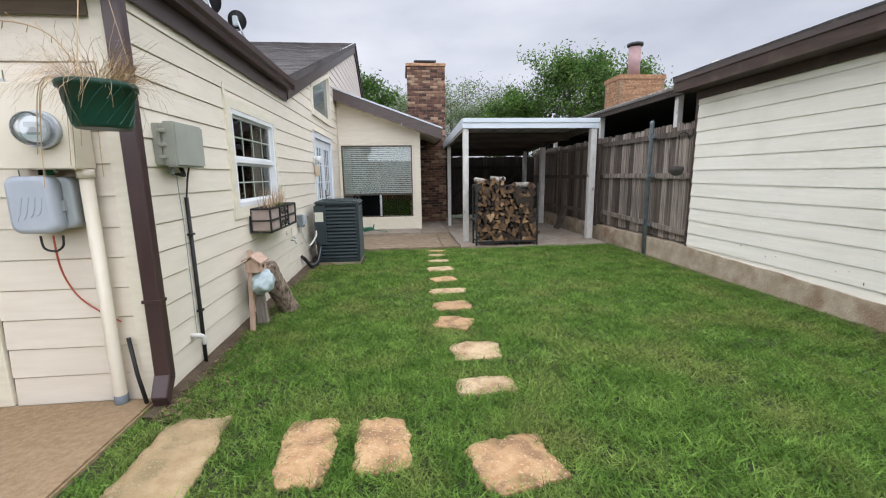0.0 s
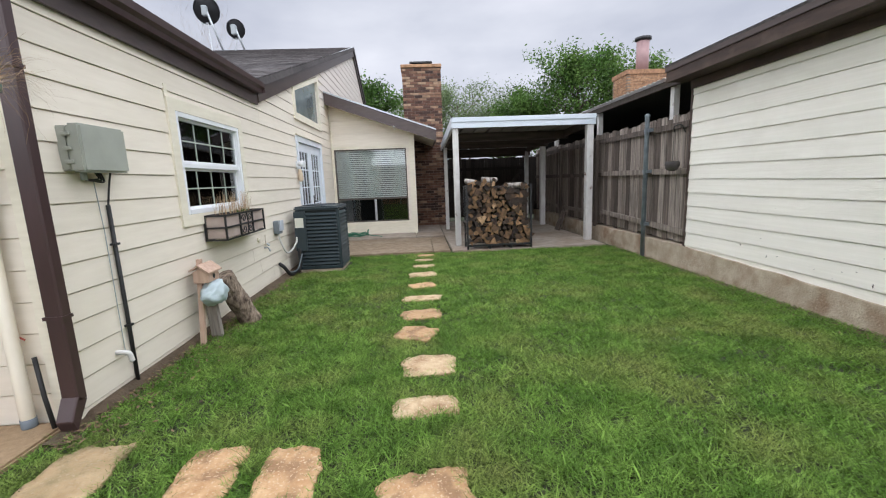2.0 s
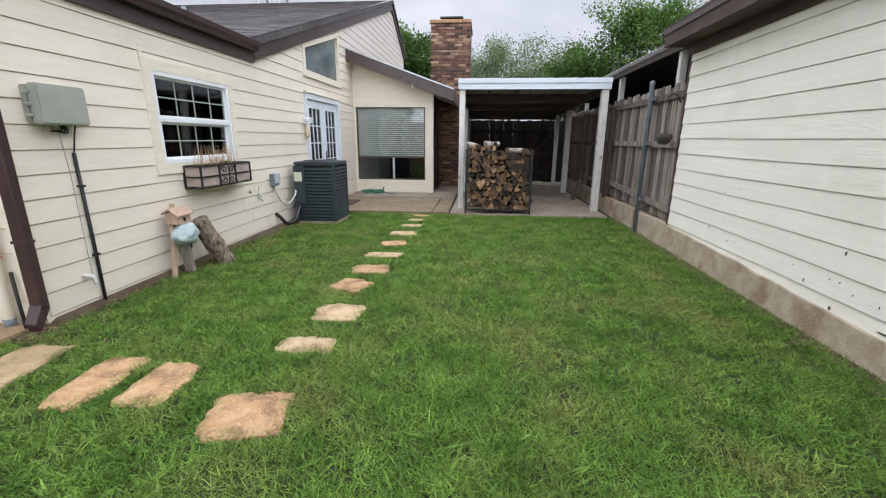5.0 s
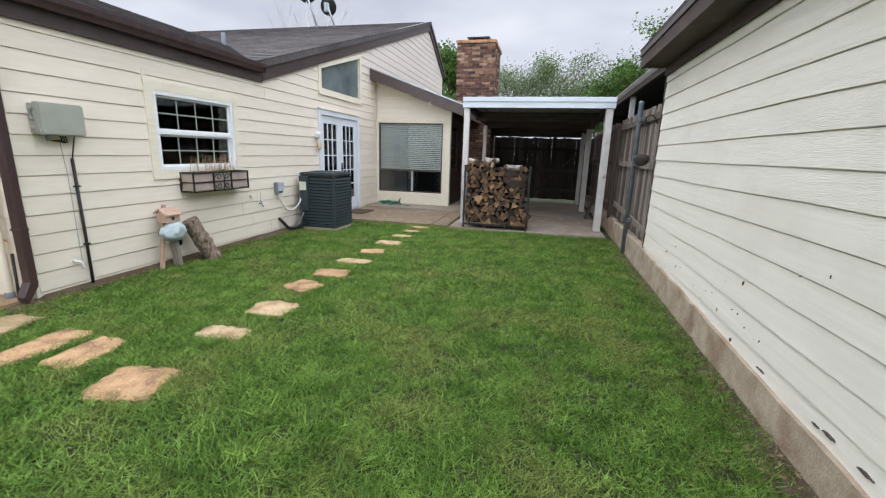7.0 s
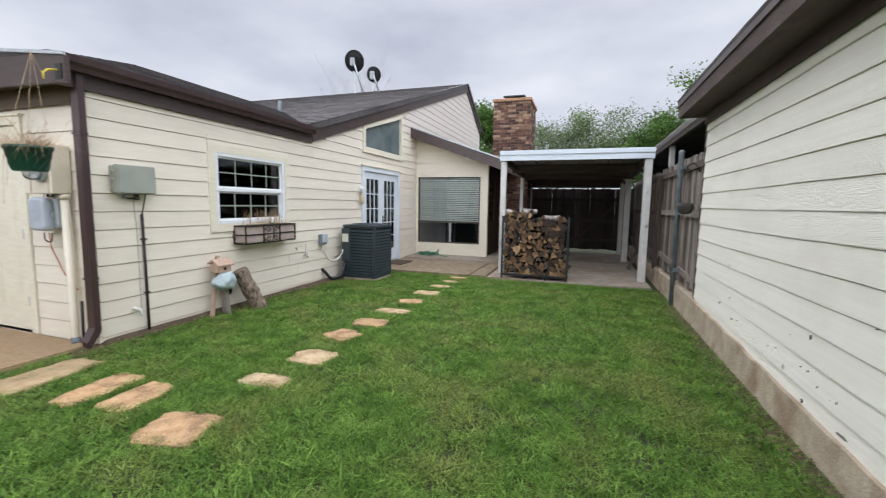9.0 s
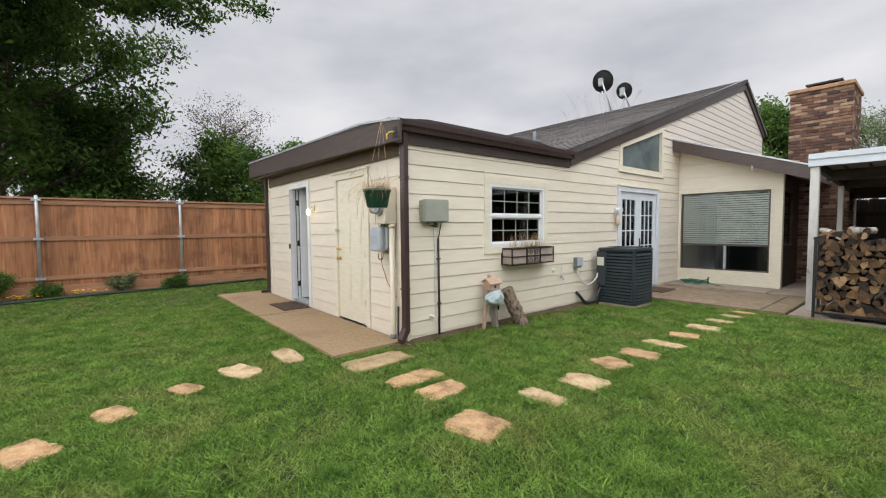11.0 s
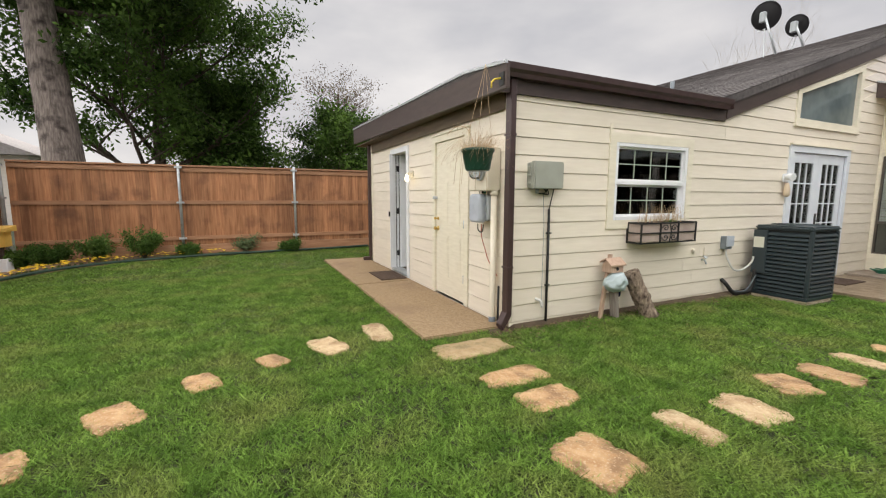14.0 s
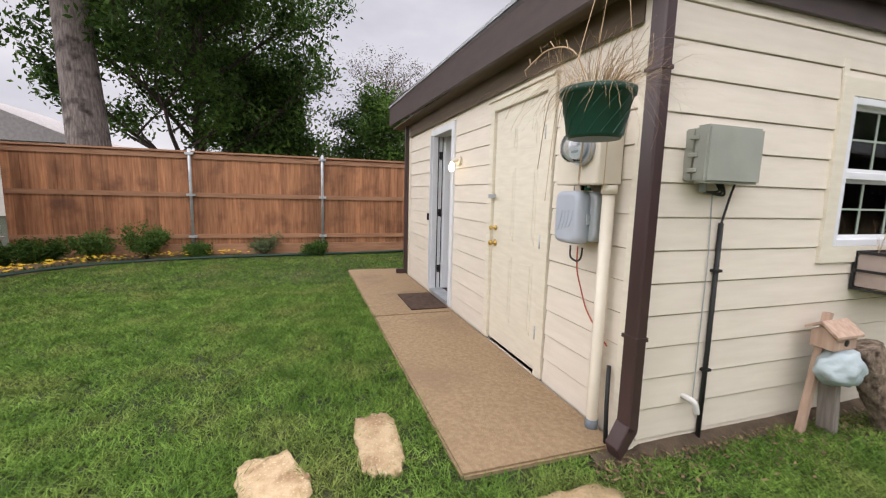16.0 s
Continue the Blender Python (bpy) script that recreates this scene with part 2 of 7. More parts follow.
BRICKS = ((0.0, (0.040, 0.026, 0.022)), (0.22, (0.075, 0.040, 0.030)), (0.45, (0.125, 0.062, 0.042)), (0.68, (0.165, 0.088, 0.058)), (0.84, (0.24, 0.145, 0.092)), (1.0, (0.34, 0.235, 0.155)))
M = {
    "siding": material("cream_painted_siding", (0.715, 0.65, 0.545), (0.775, 0.71, 0.605), 3.0, 0.55, 0.25, 40, (1.0, 1.0, 9.0), rnd=0.025, c=(0.69, 0.625, 0.51), cscale=0.9, clo=0.55, chi=0.85, spec=0.3, bdist=0.004),
    "gable": material("pinkish_painted_siding", (0.66, 0.60, 0.54), (0.72, 0.66, 0.60), 3.0, 0.6, 0.2, 40, (1, 1, 9), rnd=0.03, spec=0.3, bdist=0.004),
    "trim": material("cream_painted_trim", (0.70, 0.65, 0.52), (0.78, 0.73, 0.60), 5.0, 0.5, 0.15, 60, (1, 1, 6), c=(0.60, 0.54, 0.42), cscale=2.0, clo=0.6, chi=0.9, bdist=0.003),
    "soffit": material("brown_boarded_soffit", (0.085, 0.060, 0.036), (0.125, 0.090, 0.055), 5.0, 0.7, 0.2, 40, (0.6, 5, 5)),
    "shed": material("pale_painted_siding", (0.80, 0.765, 0.675), (0.86, 0.825, 0.74), 2.5, 0.6, 0.75, 26, (1, 0.35, 15.0), rnd=0.03, c=(0.69, 0.65, 0.555), cscale=1.1, clo=0.55, chi=0.85, spec=0.3, bdist=0.009),
    "brown": material("dark_brown_paint", (0.049, 0.032, 0.029), (0.069, 0.048, 0.042), 5.0, 0.45, 0.15, 50, (1, 1, 4), rnd=0.05, bdist=0.003),
    "brown_old": material("weathered_brown_paint", (0.032, 0.017, 0.012), (0.062, 0.036, 0.025), 4.0, 0.7, 0.4, 30, (4, 0.6, 4), c=(0.10, 0.068, 0.05), cscale=3.0, clo=0.58, chi=0.8),
    "gutter": material("brown_gutter_metal", (0.044, 0.024, 0.024), (0.062, 0.036, 0.036), 4.0, 0.35, 0.08, 20, (3, 3, 0.6), bdist=0.003),
    "shingle": material("grey_brown_shingles", (0.068, 0.060, 0.060), (0.132, 0.118, 0.116), 16.0, 0.95, 0.6, 180, c=(0.048, 0.043, 0.044), cscale=0.9, clo=0.45, chi=0.8, rnd=0.18, islands=True),
    "white": material("white_vinyl", (0.718, 0.736, 0.754), (0.773, 0.791, 0.810), 4.0, 0.35, 0.05, 20),
    "white_blue": material("bluish_white_paint", (0.64, 0.685, 0.745), (0.70, 0.745, 0.79), 4.0, 0.4, 0.08, 30),
    "old_white": material("peeling_white_paint", (0.510, 0.493, 0.468), (0.612, 0.603, 0.578), 6.0, 0.7, 0.3, 60, (3, 3, 1), c=(0.162, 0.085, 0.064), cscale=5.0, clo=0.66, chi=0.72),
    "carport_white": material("bluish_white_metal", (0.510, 0.561, 0.612), (0.595, 0.646, 0.697), 3.0, 0.4, 0.08, 12, (0.5, 3, 3)),
    # roof sheet seen from below: its grey is lowered to hold the underside's shade
    "carport_under": material("shade_grey_metal_sheet", (0.20, 0.20, 0.19), (0.29, 0.29, 0.275), 3.0, 0.6, 0.1, 15, c=(0.2, 0.17, 0.13), cscale=1.5, clo=0.55, chi=0.8),
    "concrete": material("pale_concrete", (0.259, 0.216, 0.176), (0.360, 0.310, 0.256), 7.0, 0.9, 0.5, 140, c=(0.216, 0.144, 0.094), cscale=1.1, clo=0.46, chi=0.75),
    "patio": material("rust_stained_concrete", (0.175, 0.127, 0.080), (0.265, 0.200, 0.132), 9.0, 0.9, 0.5, 120, c=(0.331, 0.266, 0.202), cscale=1.3, clo=0.52, chi=0.8),
    "walkslab": material("brown_stained_concrete", (0.255, 0.172, 0.094), (0.345, 0.240, 0.140), 34.0, 0.9, 0.8, 130, c=(0.215, 0.140, 0.085), cscale=1.7, clo=0.52, chi=0.78, speck=(0.42, 0.33, 0.23), sscale=120.0, slo=0.64),
    "footing": material("stained_concrete_footing", (0.32, 0.255, 0.18), (0.46, 0.385, 0.29), 7.0, 0.95, 1.0, 55, c=(0.245, 0.165, 0.105), cscale=3.2, clo=0.50, chi=0.70, speck=(0.52, 0.45, 0.36), sscale=60.0, slo=0.64, bdist=0.010),
    "flag": material("sandstone_flag", (0.36, 0.205, 0.095), (0.51, 0.335, 0.178), 14.0, 0.9, 1.0, 30, rnd=0.12, c=(0.25, 0.145, 0.072), cscale=7.0, clo=0.50, chi=0.62, bdist=0.022, speck=(0.52, 0.38, 0.245), sscale=75.0, slo=0.58),
    "flag_dull": material("dull_olive_flag", (0.32, 0.220, 0.112), (0.45, 0.330, 0.188), 10.0, 0.9, 1.0, 26, c=(0.235, 0.180, 0.088), cscale=5.0, clo=0.48, chi=0.62, bdist=0.022, speck=(0.38, 0.295, 0.19), sscale=75.0, slo=0.58),
    "flag_pale": material("pale_sandstone_flag", (0.40, 0.275, 0.150), (0.56, 0.425, 0.262), 14.0, 0.9, 1.0, 30, rnd=0.1, c=(0.32, 0.205, 0.11), cscale=7.0, clo=0.50, chi=0.62, bdist=0.022, speck=(0.58, 0.465, 0.32), sscale=75.0, slo=0.58),
    "soil": material("bare_soil", (0.062, 0.042, 0.026), (0.125, 0.090, 0.058), 14.0, 1.0, 0.9, 60, c=(0.053, 0.038, 0.022), cscale=2.0),
    "mulch": material("reddish_soil_bed", (0.136, 0.076, 0.044), (0.240, 0.152, 0.096), 14.0, 1.0, 1.0, 50, c=(0.072, 0.048, 0.032), cscale=3.0),
    "turf": material("turf_ground", (0.016, 0.022, 0.007), (0.042, 0.048, 0.016), 9.0, 1.0, 0.8, 90, c=(0.090, 0.076, 0.036), cscale=1.6, clo=0.58, chi=0.82),
    "brick": varied("brown_brick", BRICKS),
    "brick_tan": varied("tan_brick", ((0.0, (0.22, 0.115, 0.062)), (0.5, (0.30, 0.165, 0.09)), (1.0, (0.37, 0.22, 0.125)))),
    "mortar": material("brick_mortar", (0.170, 0.130, 0.100), (0.250, 0.200, 0.160), 9.0, 1.0, 0.6, 60),
    "cedar": material("stained_cedar", (0.245, 0.100, 0.043), (0.41, 0.190, 0.090), 3.0, 0.75, 0.35, 24, (9, 9, 0.7), rnd=0.30, c=(0.12, 0.050, 0.026), cscale=2.4, clo=0.52, chi=0.8, bdist=0.006),
    "cedar_rail": material("stained_cedar_rail", (0.28, 0.140, 0.072), (0.40, 0.215, 0.122), 3.0, 0.8, 0.3, 24, (4, 0.8, 6), rnd=0.1),
    "grey_wood": varied("weathered_grey_wood", ((0.0, (0.060, 0.045, 0.036)), (0.35, (0.115, 0.090, 0.073)), (0.7, (0.175, 0.142, 0.118)), (1.0, (0.25, 0.210, 0.178))), 0.9, 0.9, 26, mottle=0.6, mscale=4.0, bdist=0.008, stretch=(10, 10, 0.5)),
    "galv": material("galvanised_steel", (0.40, 0.43, 0.45), (0.55, 0.58, 0.60), 9.0, 0.4, 0.05, 40, metal=0.55),
    "bluegrey": material("blue_grey_painted_pipe", (0.120, 0.143, 0.165), (0.180, 0.210, 0.232), 9.0, 0.5, 0.1, 40),
    "bark": material("pine_bark", (0.150, 0.122, 0.108), (0.36, 0.300, 0.268), 5.0, 1.0, 1.0, 16, (5, 5, 0.8), c=(0.048, 0.036, 0.032), cscale=3.0, bdist=0.04),
    "dark_bark": material("dark_bark", (0.05, 0.035, 0.028), (0.11, 0.085, 0.068), 6.0, 1.0, 0.8, 20, (4, 4, 1)),
    "leaf": material("green_leaves", (0.050, 0.110, 0.022), (0.115, 0.195, 0.046), 0.9, 0.6, 0, rnd=0.45, islands=True, c=(0.030, 0.066, 0.016), cscale=0.6, clo=0.5, chi=0.75, spec=0.12),
    "leaf_dark": material("dark_green_foliage", (0.036, 0.078, 0.016), (0.105, 0.185, 0.036), 0.9, 0.6, 0, rnd=0.45, islands=True, c=(0.016, 0.036, 0.012), cscale=0.6, clo=0.5, chi=0.72, spec=0.12),
    "leaf_grey": material("grey_green_leaves", (0.10, 0.145, 0.062), (0.17, 0.22, 0.11), 0.9, 0.7, 0, rnd=0.35, islands=True, spec=0.12),
    "leaf_rust": material("rusty_buds_and_leaves", (0.10, 0.065, 0.055), (0.15, 0.125, 0.06), 1.2, 0.7, 0, rnd=0.35, islands=True, spec=0.12),
    "black": plain("black_paint", (0.012, 0.012, 0.013), 0.5),
    # near black that stands in for the shade inside rooms and the neighbour's carport
    "dark": plain("shade_black_inside", (0.02, 0.018, 0.016), 0.9),
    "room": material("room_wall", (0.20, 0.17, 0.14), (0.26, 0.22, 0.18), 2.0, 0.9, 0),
    "glass": glass_pane("window_glass", (0.86, 0.90, 0.90), 0.02),
    "glass_dark": glass_pane("screened_glass", (0.50, 0.50, 0.48), 0.08),
}


for leafy in ("leaf", "leaf_dark", "leaf_grey", "leaf_rust"):
    translucent(M[leafy], 0.32)


# ---- building helpers ----
def box(bm, x0, x1, y0, y1, z0, z1):
    v = [bm.verts.new(p) for p in ((x0, y0, z0), (x1, y0, z0), (x1, y1, z0), (x0, y1, z0), (x0, y0, z1), (x1, y0, z1), (x1, y1, z1), (x0, y1, z1))]
    for f in ((3, 2, 1, 0), (4, 5, 6, 7), (0, 1, 5, 4), (1, 2, 6, 5), (2, 3, 7, 6), (3, 0, 4, 7)):
        bm.faces.new([v[i] for i in f])
    return bm


def boxes(*rows):
    bm = bmesh.new()
    for r in rows:
        box(bm, *r)
    return bm


def prism(bm, pts, direction):
    """Extrudes a flat loop of points along a direction."""
    d = Vector(direction)
    a = [bm.verts.new(p) for p in pts]
    b = [bm.verts.new(Vector(p) + d) for p in pts]
    bm.faces.new(a[::-1])
    bm.faces.new(b)
    k = len(pts)
    for i in range(k):
        bm.faces.new((a[i], a[(i + 1) % k], b[(i + 1) % k], b[i]))
    bmesh.ops.recalc_face_normals(bm, faces=bm.faces[:])
    return bm


def tube(bm, pts, radii, seg=10):
    """A round bar through the given points, closed at both ends."""
    pts = [Vector(p) for p in pts]
    if not hasattr(radii, "__len__"):
        radii = [radii] * len(pts)
    rings, side = [], None
    for i, p in enumerate(pts):
        d = (pts[min(i + 1, len(pts) - 1)] - pts[max(i - 1, 0)]).normalized()
        if side is None:
            side = d.cross(Vector((0, 0, 1)) if abs(d.z) < 0.9 else Vector((1, 0, 0))).normalized()
        side = (side - d * side.dot(d)).normalized()
        up = d.cross(side)
        rings.append([bm.verts.new(p + radii[i] * (math.cos(6.28318 * k / seg) * side + math.sin(6.28318 * k / seg) * up)) for k in range(seg)])
    for a, b in zip(rings, rings[1:]):
        for k in range(seg):
            bm.faces.new((a[k], a[(k + 1) % seg], b[(k + 1) % seg], b[k])).smooth = seg > 6
    bm.faces.new(rings[0][::-1])
    bm.faces.new(rings[-1])
    return bm


def bevelled(bm, w=0.006, seg=1):
    bmesh.ops.bevel(bm, geom=bm.edges[:], offset=w, segments=seg, affect="EDGES", clamp_overlap=True)
    return bm


def mesh_of(name, bm, mat):
    me = bpy.data.meshes.new(name)
    bm.to_mesh(me)
    bm.free()
    me.materials.append(mat)
    return me


def part(name, bm, mat, parent, label=""):
    """Links a bmesh as one mesh object under a thing or a part. Its points are in world metres."""
    ob = new(name, mesh_of(name, bm, mat) if isinstance(bm, bmesh.types.BMesh) else bm)
    ob.parent = parent
    ob.matrix_parent_inverse = parent.matrix_basis.inverted()
    return tagged(ob, label)


def thing(name, place, label, category, group="", kind=""):
    ob = new(name)
    ob.empty_display_size = 0.1
    ob.matrix_basis = Matrix.Translation(place)
    return tagged(ob, label, category, group, kind)


def solid(name, bm, mat, label, category, group="", kind=""):
    return tagged(new(name, mesh_of(name, bm, mat)), label, category, group, kind)


def struct(name, bm, mat, label, category):
    return solid(name, bm, mat, label, category, kind="structure")


def from_arrays(name, verts, faces, mat):
    """A mesh from arrays of points and of equal-sided faces."""
    me = bpy.data.meshes.new(name)
    nf, k = faces.shape
    me.vertices.add(len(verts))
    me.vertices.foreach_set("co", np.ascontiguousarray(verts, np.float32).ravel())
    me.loops.add(nf * k)
    me.loops.foreach_set("vertex_index", np.ascontiguousarray(faces, np.int32).ravel())
    me.polygons.add(nf)
    me.polygons.foreach_set("loop_start", np.arange(0, nf * k, k, dtype=np.int32))
    me.update(calc_edges=True)
    me.materials.append(mat)
    return me


# ---- the plan ----
XW, YC = -1.36, 2.81          # the house's side wall and its near corner
XE = -6.5                     # far end of the end wall
XS, YS = 4.40, 5.90           # the neighbour's shed wall and its end
RAKE = [(6.16, 2.43), (15.69, 5.62), (17.92, 4.40)]  # lower edge of the rake board: y, z
YP = 10.85                    # the sunroom's front wall
# lower edges of the side wall's courses
SEAMS = [0.242 + 0.1755 * k for k in range(-2, 34)]


def roof_line(y, lift=0.0):
    (ya, za), (yb, zb), (yc, zc) = RAKE
    if y <= ya:
        return za + lift
    if y <= yb:
        return za + (zb - za) * (y - ya) / (yb - ya) + lift
    return zb + (zc - zb) * (y - yb) / (yc - yb) + lift


def strips(u0, u1, top, holes, knots=()):
    """The solid pieces (ua, ub, bottom at ua, ub, top at ua, ub) of a wall with openings (u0, u1, z0, z at u0, z at u1)."""
    cuts = sorted({u0, u1, *knots, *[h[0] for h in holes], *[h[1] for h in holes]})
    for a, b in zip(cuts, cuts[1:]):
        m = (a + b) / 2
        low = (0.0, 0.0)
        for h in sorted([h for h in holes if h[0] < m < h[1]], key=lambda h: h[2]):
            yield a, b, low[0], low[1], h[2], h[2]
            f = [(u - h[0]) / (h[1] - h[0]) for u in (a, b)]
            low = tuple(h[3] + (h[4] - h[3]) * k for k in f)
        yield a, b, low[0], low[1], top(a), top(b)


def core_wall(name, axis, at, depth, u0, u1, top, holes, knots, mat, label):
    """A wall with real openings. axis 'y': runs along y at x = at; axis 'x': runs along x at y = at. depth points inwards."""
    bm = bmesh.new()
    for a, b, la, lb, ha, hb in strips(u0, u1, top, holes, knots):
        loop = [(a, la), (b, lb), (b, hb), (a, ha)]
        if axis == "y":
            prism(bm, [(at, u, z) for u, z in loop], (depth, 0, 0))
        else:
            prism(bm, [(u, at, z) for u, z in loop], (0, depth, 0))
    return struct(name, bm, mat, label, "wall")


def lap_siding(parent, axis, at, out, courses, mat, wave=0.003):
    """Tapered planks, one object each. courses: (z0, z1, [(ua0, ua1, ub0, ub1)...]): ends at the plank's foot and head."""
    for z0, z1, runs in courses:
        for a0, a1, b0, b1 in runs:
            bm = bmesh.new()
            n = max(1, int((b0 - a0) / 0.35)) if wave else 1
            prev = None
            for i in range(n + 1):
                f = i / n
                u0, u1 = a0 + (b0 - a0) * f, a1 + (b1 - a1) * f
                sag = wave * noise.noise((u0 * 1.1, z0 * 7.3, at))
                top = wave * noise.noise((u1 * 1.1, z1 * 7.3, at))
                o0, o1 = out * (0.019 + abs(sag) * 0.4), out * 0.010
                rows = ((at, u0, z0 + sag + 0.003), (at + o0 - out * 0.002, u0, z0 + sag + 0.003), (at + o0, u0, z0 + sag + 0.006), (at + o1, u1, z1 + top - 0.003), (at, u1, z1 + top - 0.003))
                cur = [bm.verts.new(p if axis == "y" else (p[1], p[0], p[2])) for p in rows]
                if prev:
                    for k in range(5):
                        bm.faces.new((prev[k], cur[k], cur[(k + 1) % 5], prev[(k + 1) % 5]))
                else:
                    bm.faces.new(cur)
                prev = cur
            bm.faces.new(prev[::-1])
            bmesh.ops.recalc_face_normals(bm, faces=bm.faces[:])
            part("plank", bm, mat, parent)


def split_run(a, b, holes, z0, z1, joints=True):
    """The runs of one course between openings (u0, u1, zlo, zhi)."""
    runs, at = [], a
    for h in sorted(h for h in holes if h[2] < z1 - 0.03 and h[3] > z0 + 0.03):
        if h[0] > at:
            runs.append((at, h[0]))
        at = max(at, h[1])
    if b > at:
        runs.append((at, b))
    out = []
    for p, q in runs:
        while joints and q - p > 4.3:
            m = p + random.uniform(2.4, 3.7)
            out.append((p, m - 0.0015))
            p = m + 0.0015
        out.append((p, q))
    return out

# ---- structure: ground ----
bm = boxes((-60, 60, -60, 90, -0.40, -0.012))
ground = struct("ground", bm, M["turf"], "lawn soil under short green grass", "ground")

# ---- structure: the house's side wall with its openings ----
WIN = (4.205, 5.475, 1.125, 2.025)            # opening of the sash window: y0, y1, z0, z1
FDOOR = (7.95, 9.62, 0.07, 2.10)          # French doors
HIW = (8.00, 9.79, 2.60, 2.96, 3.50)      # trapezoid window: y0, y1, sill, head at y0, head at y1
holes = [(WIN[0], WIN[1], WIN[2], WIN[3], WIN[3]), (FDOOR[0], FDOOR[1], 0.0, FDOOR[3], FDOOR[3]), HIW]
wall_side = core_wall("wall_side", "y", XW, -0.14, YC, 17.9, lambda y: roof_line(y, 0.16), holes, (6.16, 15.69), M["siding"],
                      "cream lap-sided house wall with dark brown trim")
TW = 0.10
side_gaps = [(WIN[0] - TW, WIN[1] + TW, WIN[2] - TW, WIN[3] + TW), (FDOOR[0] - 0.11, FDOOR[1] + 0.11, 0.0, FDOOR[3] + 0.10),
             (HIW[0] - 0.10, HIW[1] + 0.10, HIW[2] - 0.10, HIW[4] + 0.4)]
low, high = [], []
for z, z1 in zip(SEAMS, SEAMS[1:]):
    foot, head = [], []
    for zz, store in ((z, foot), (z1, head)):
        ya = YC + 0.004 if zz < RAKE[0][1] else RAKE[0][0] + (zz - RAKE[0][1]) * (RAKE[1][0] - RAKE[0][0]) / (RAKE[1][1] - RAKE[0][1])
        yb = 17.9 if zz < RAKE[2][1] else RAKE[1][0] + (RAKE[1][1] - zz) * (RAKE[2][0] - RAKE[1][0]) / (RAKE[1][1] - RAKE[2][1])
        store += [ya, yb]
    if z > 2.30:
        foot[0], head[0] = (YC + 0.004, YC + 0.004) if z < 2.43 else (foot[0], head[0])
    edge_l, edge_r = head[0] - foot[0], head[1] - foot[1]
    runs = split_run(foot[0], min(foot[1], YP) if z < 3.1 else foot[1], side_gaps, z, z1)
    if head[0] < head[1]:
        courses = []
        for i, (p, q) in enumerate(runs):
            courses.append((p, p + (edge_l if i == 0 and z > 2.35 else 0), q, q + (edge_r if i == len(runs) - 1 and z > 4.3 else 0)))
        (high if z > 3.2 else low).append((z, z1, courses))
        for g0, g1, gz0, gz1 in side_gaps:
            if z < gz0 - 0.01 and z1 > gz0 + 0.03:
                low.append((z, gz0 + 0.03, [(g0, g0, g1, g1)]))
            if z < gz1 - 0.03 and z1 > gz1 + 0.01 and gz1 < 2.4:
                low.append((gz1 - 0.03, z1, [(g0, g0, g1, g1)]))
lap_siding(wall_side, "y", XW, 1, low, M["siding"])
lap_siding(wall_side, "y", XW, 1, high, M["gable"])

# ---- structure: the end wall ----
WDOOR = (-5.16, -4.40, 0.06, 2.16)        # white exterior door: x0, x1, z0, z1
UDOOR = (-3.24, -2.36, 0.06, 2.14)        # cream utility door
wall_end = core_wall("wall_end", "x", YC, 0.14, XE, XW - 0.14, lambda x: 2.62, [(WDOOR[0], WDOOR[1], 0.0, WDOOR[3], WDOOR[3]), (UDOOR[0], UDOOR[1], 0.0, UDOOR[3], UDOOR[3])],
                     (), M["siding"], "cream lap-sided end wall with two doors")
end_gaps = [(WDOOR[0] - 0.09, WDOOR[1] + 0.09, 0, WDOOR[3] + 0.09), (UDOOR[0] - 0.09, UDOOR[1] + 0.11, 0, UDOOR[3] + 0.09)]
z, rows = -0.184, []
while z < 2.2:
    rows.append((z, z + 0.186, [(p, p, q, q) for p, q in split_run(XE + 0.05, XW - 0.13, end_gaps, z, z + 0.186)]))
    z += 0.186
lap_siding(wall_end, "x", YC, -1, rows, M["siding"])
part("corner_board", boxes((XW - 0.13, XW + 0.016, YC - 0.028, YC + 0.002, -0.072, 2.4)), M["trim"], wall_end)
part("corner_board", boxes((XE - 0.02, XE + 0.05, YC - 0.026, YC + 0.01, -0.072, 2.6)), M["trim"], wall_end)
bm = boxes((XE - 0.14, XE, YC, 17.9, 0, 2.8))
wall_far = struct("wall_far", bm, M["siding"], "cream far wall of the house", "wall")
wall_back = struct("wall_back", boxes((-14, XW - 0.14, 17.76, 17.9, 0, 4.3)), M["siding"], "cream rear wall of the house", "wall")
footing = struct("footing_house", boxes((XW - 0.12, XW + 0.004, YC - 0.004, YP, -0.3, -0.078), (XE, XW - 0.12, YC - 0.004, YC + 0.1, -0.3, -0.078)), M["footing"], "concrete footing along the foot of the house", "footing")

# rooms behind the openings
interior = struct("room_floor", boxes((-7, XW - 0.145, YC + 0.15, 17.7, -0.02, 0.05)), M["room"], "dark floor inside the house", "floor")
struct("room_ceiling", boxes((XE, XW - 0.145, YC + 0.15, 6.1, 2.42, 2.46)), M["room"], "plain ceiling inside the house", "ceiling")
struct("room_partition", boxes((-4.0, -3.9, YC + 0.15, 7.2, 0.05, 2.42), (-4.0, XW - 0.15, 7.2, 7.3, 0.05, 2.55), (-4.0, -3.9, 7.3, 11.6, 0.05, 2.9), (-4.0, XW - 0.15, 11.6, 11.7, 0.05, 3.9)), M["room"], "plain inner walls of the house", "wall")

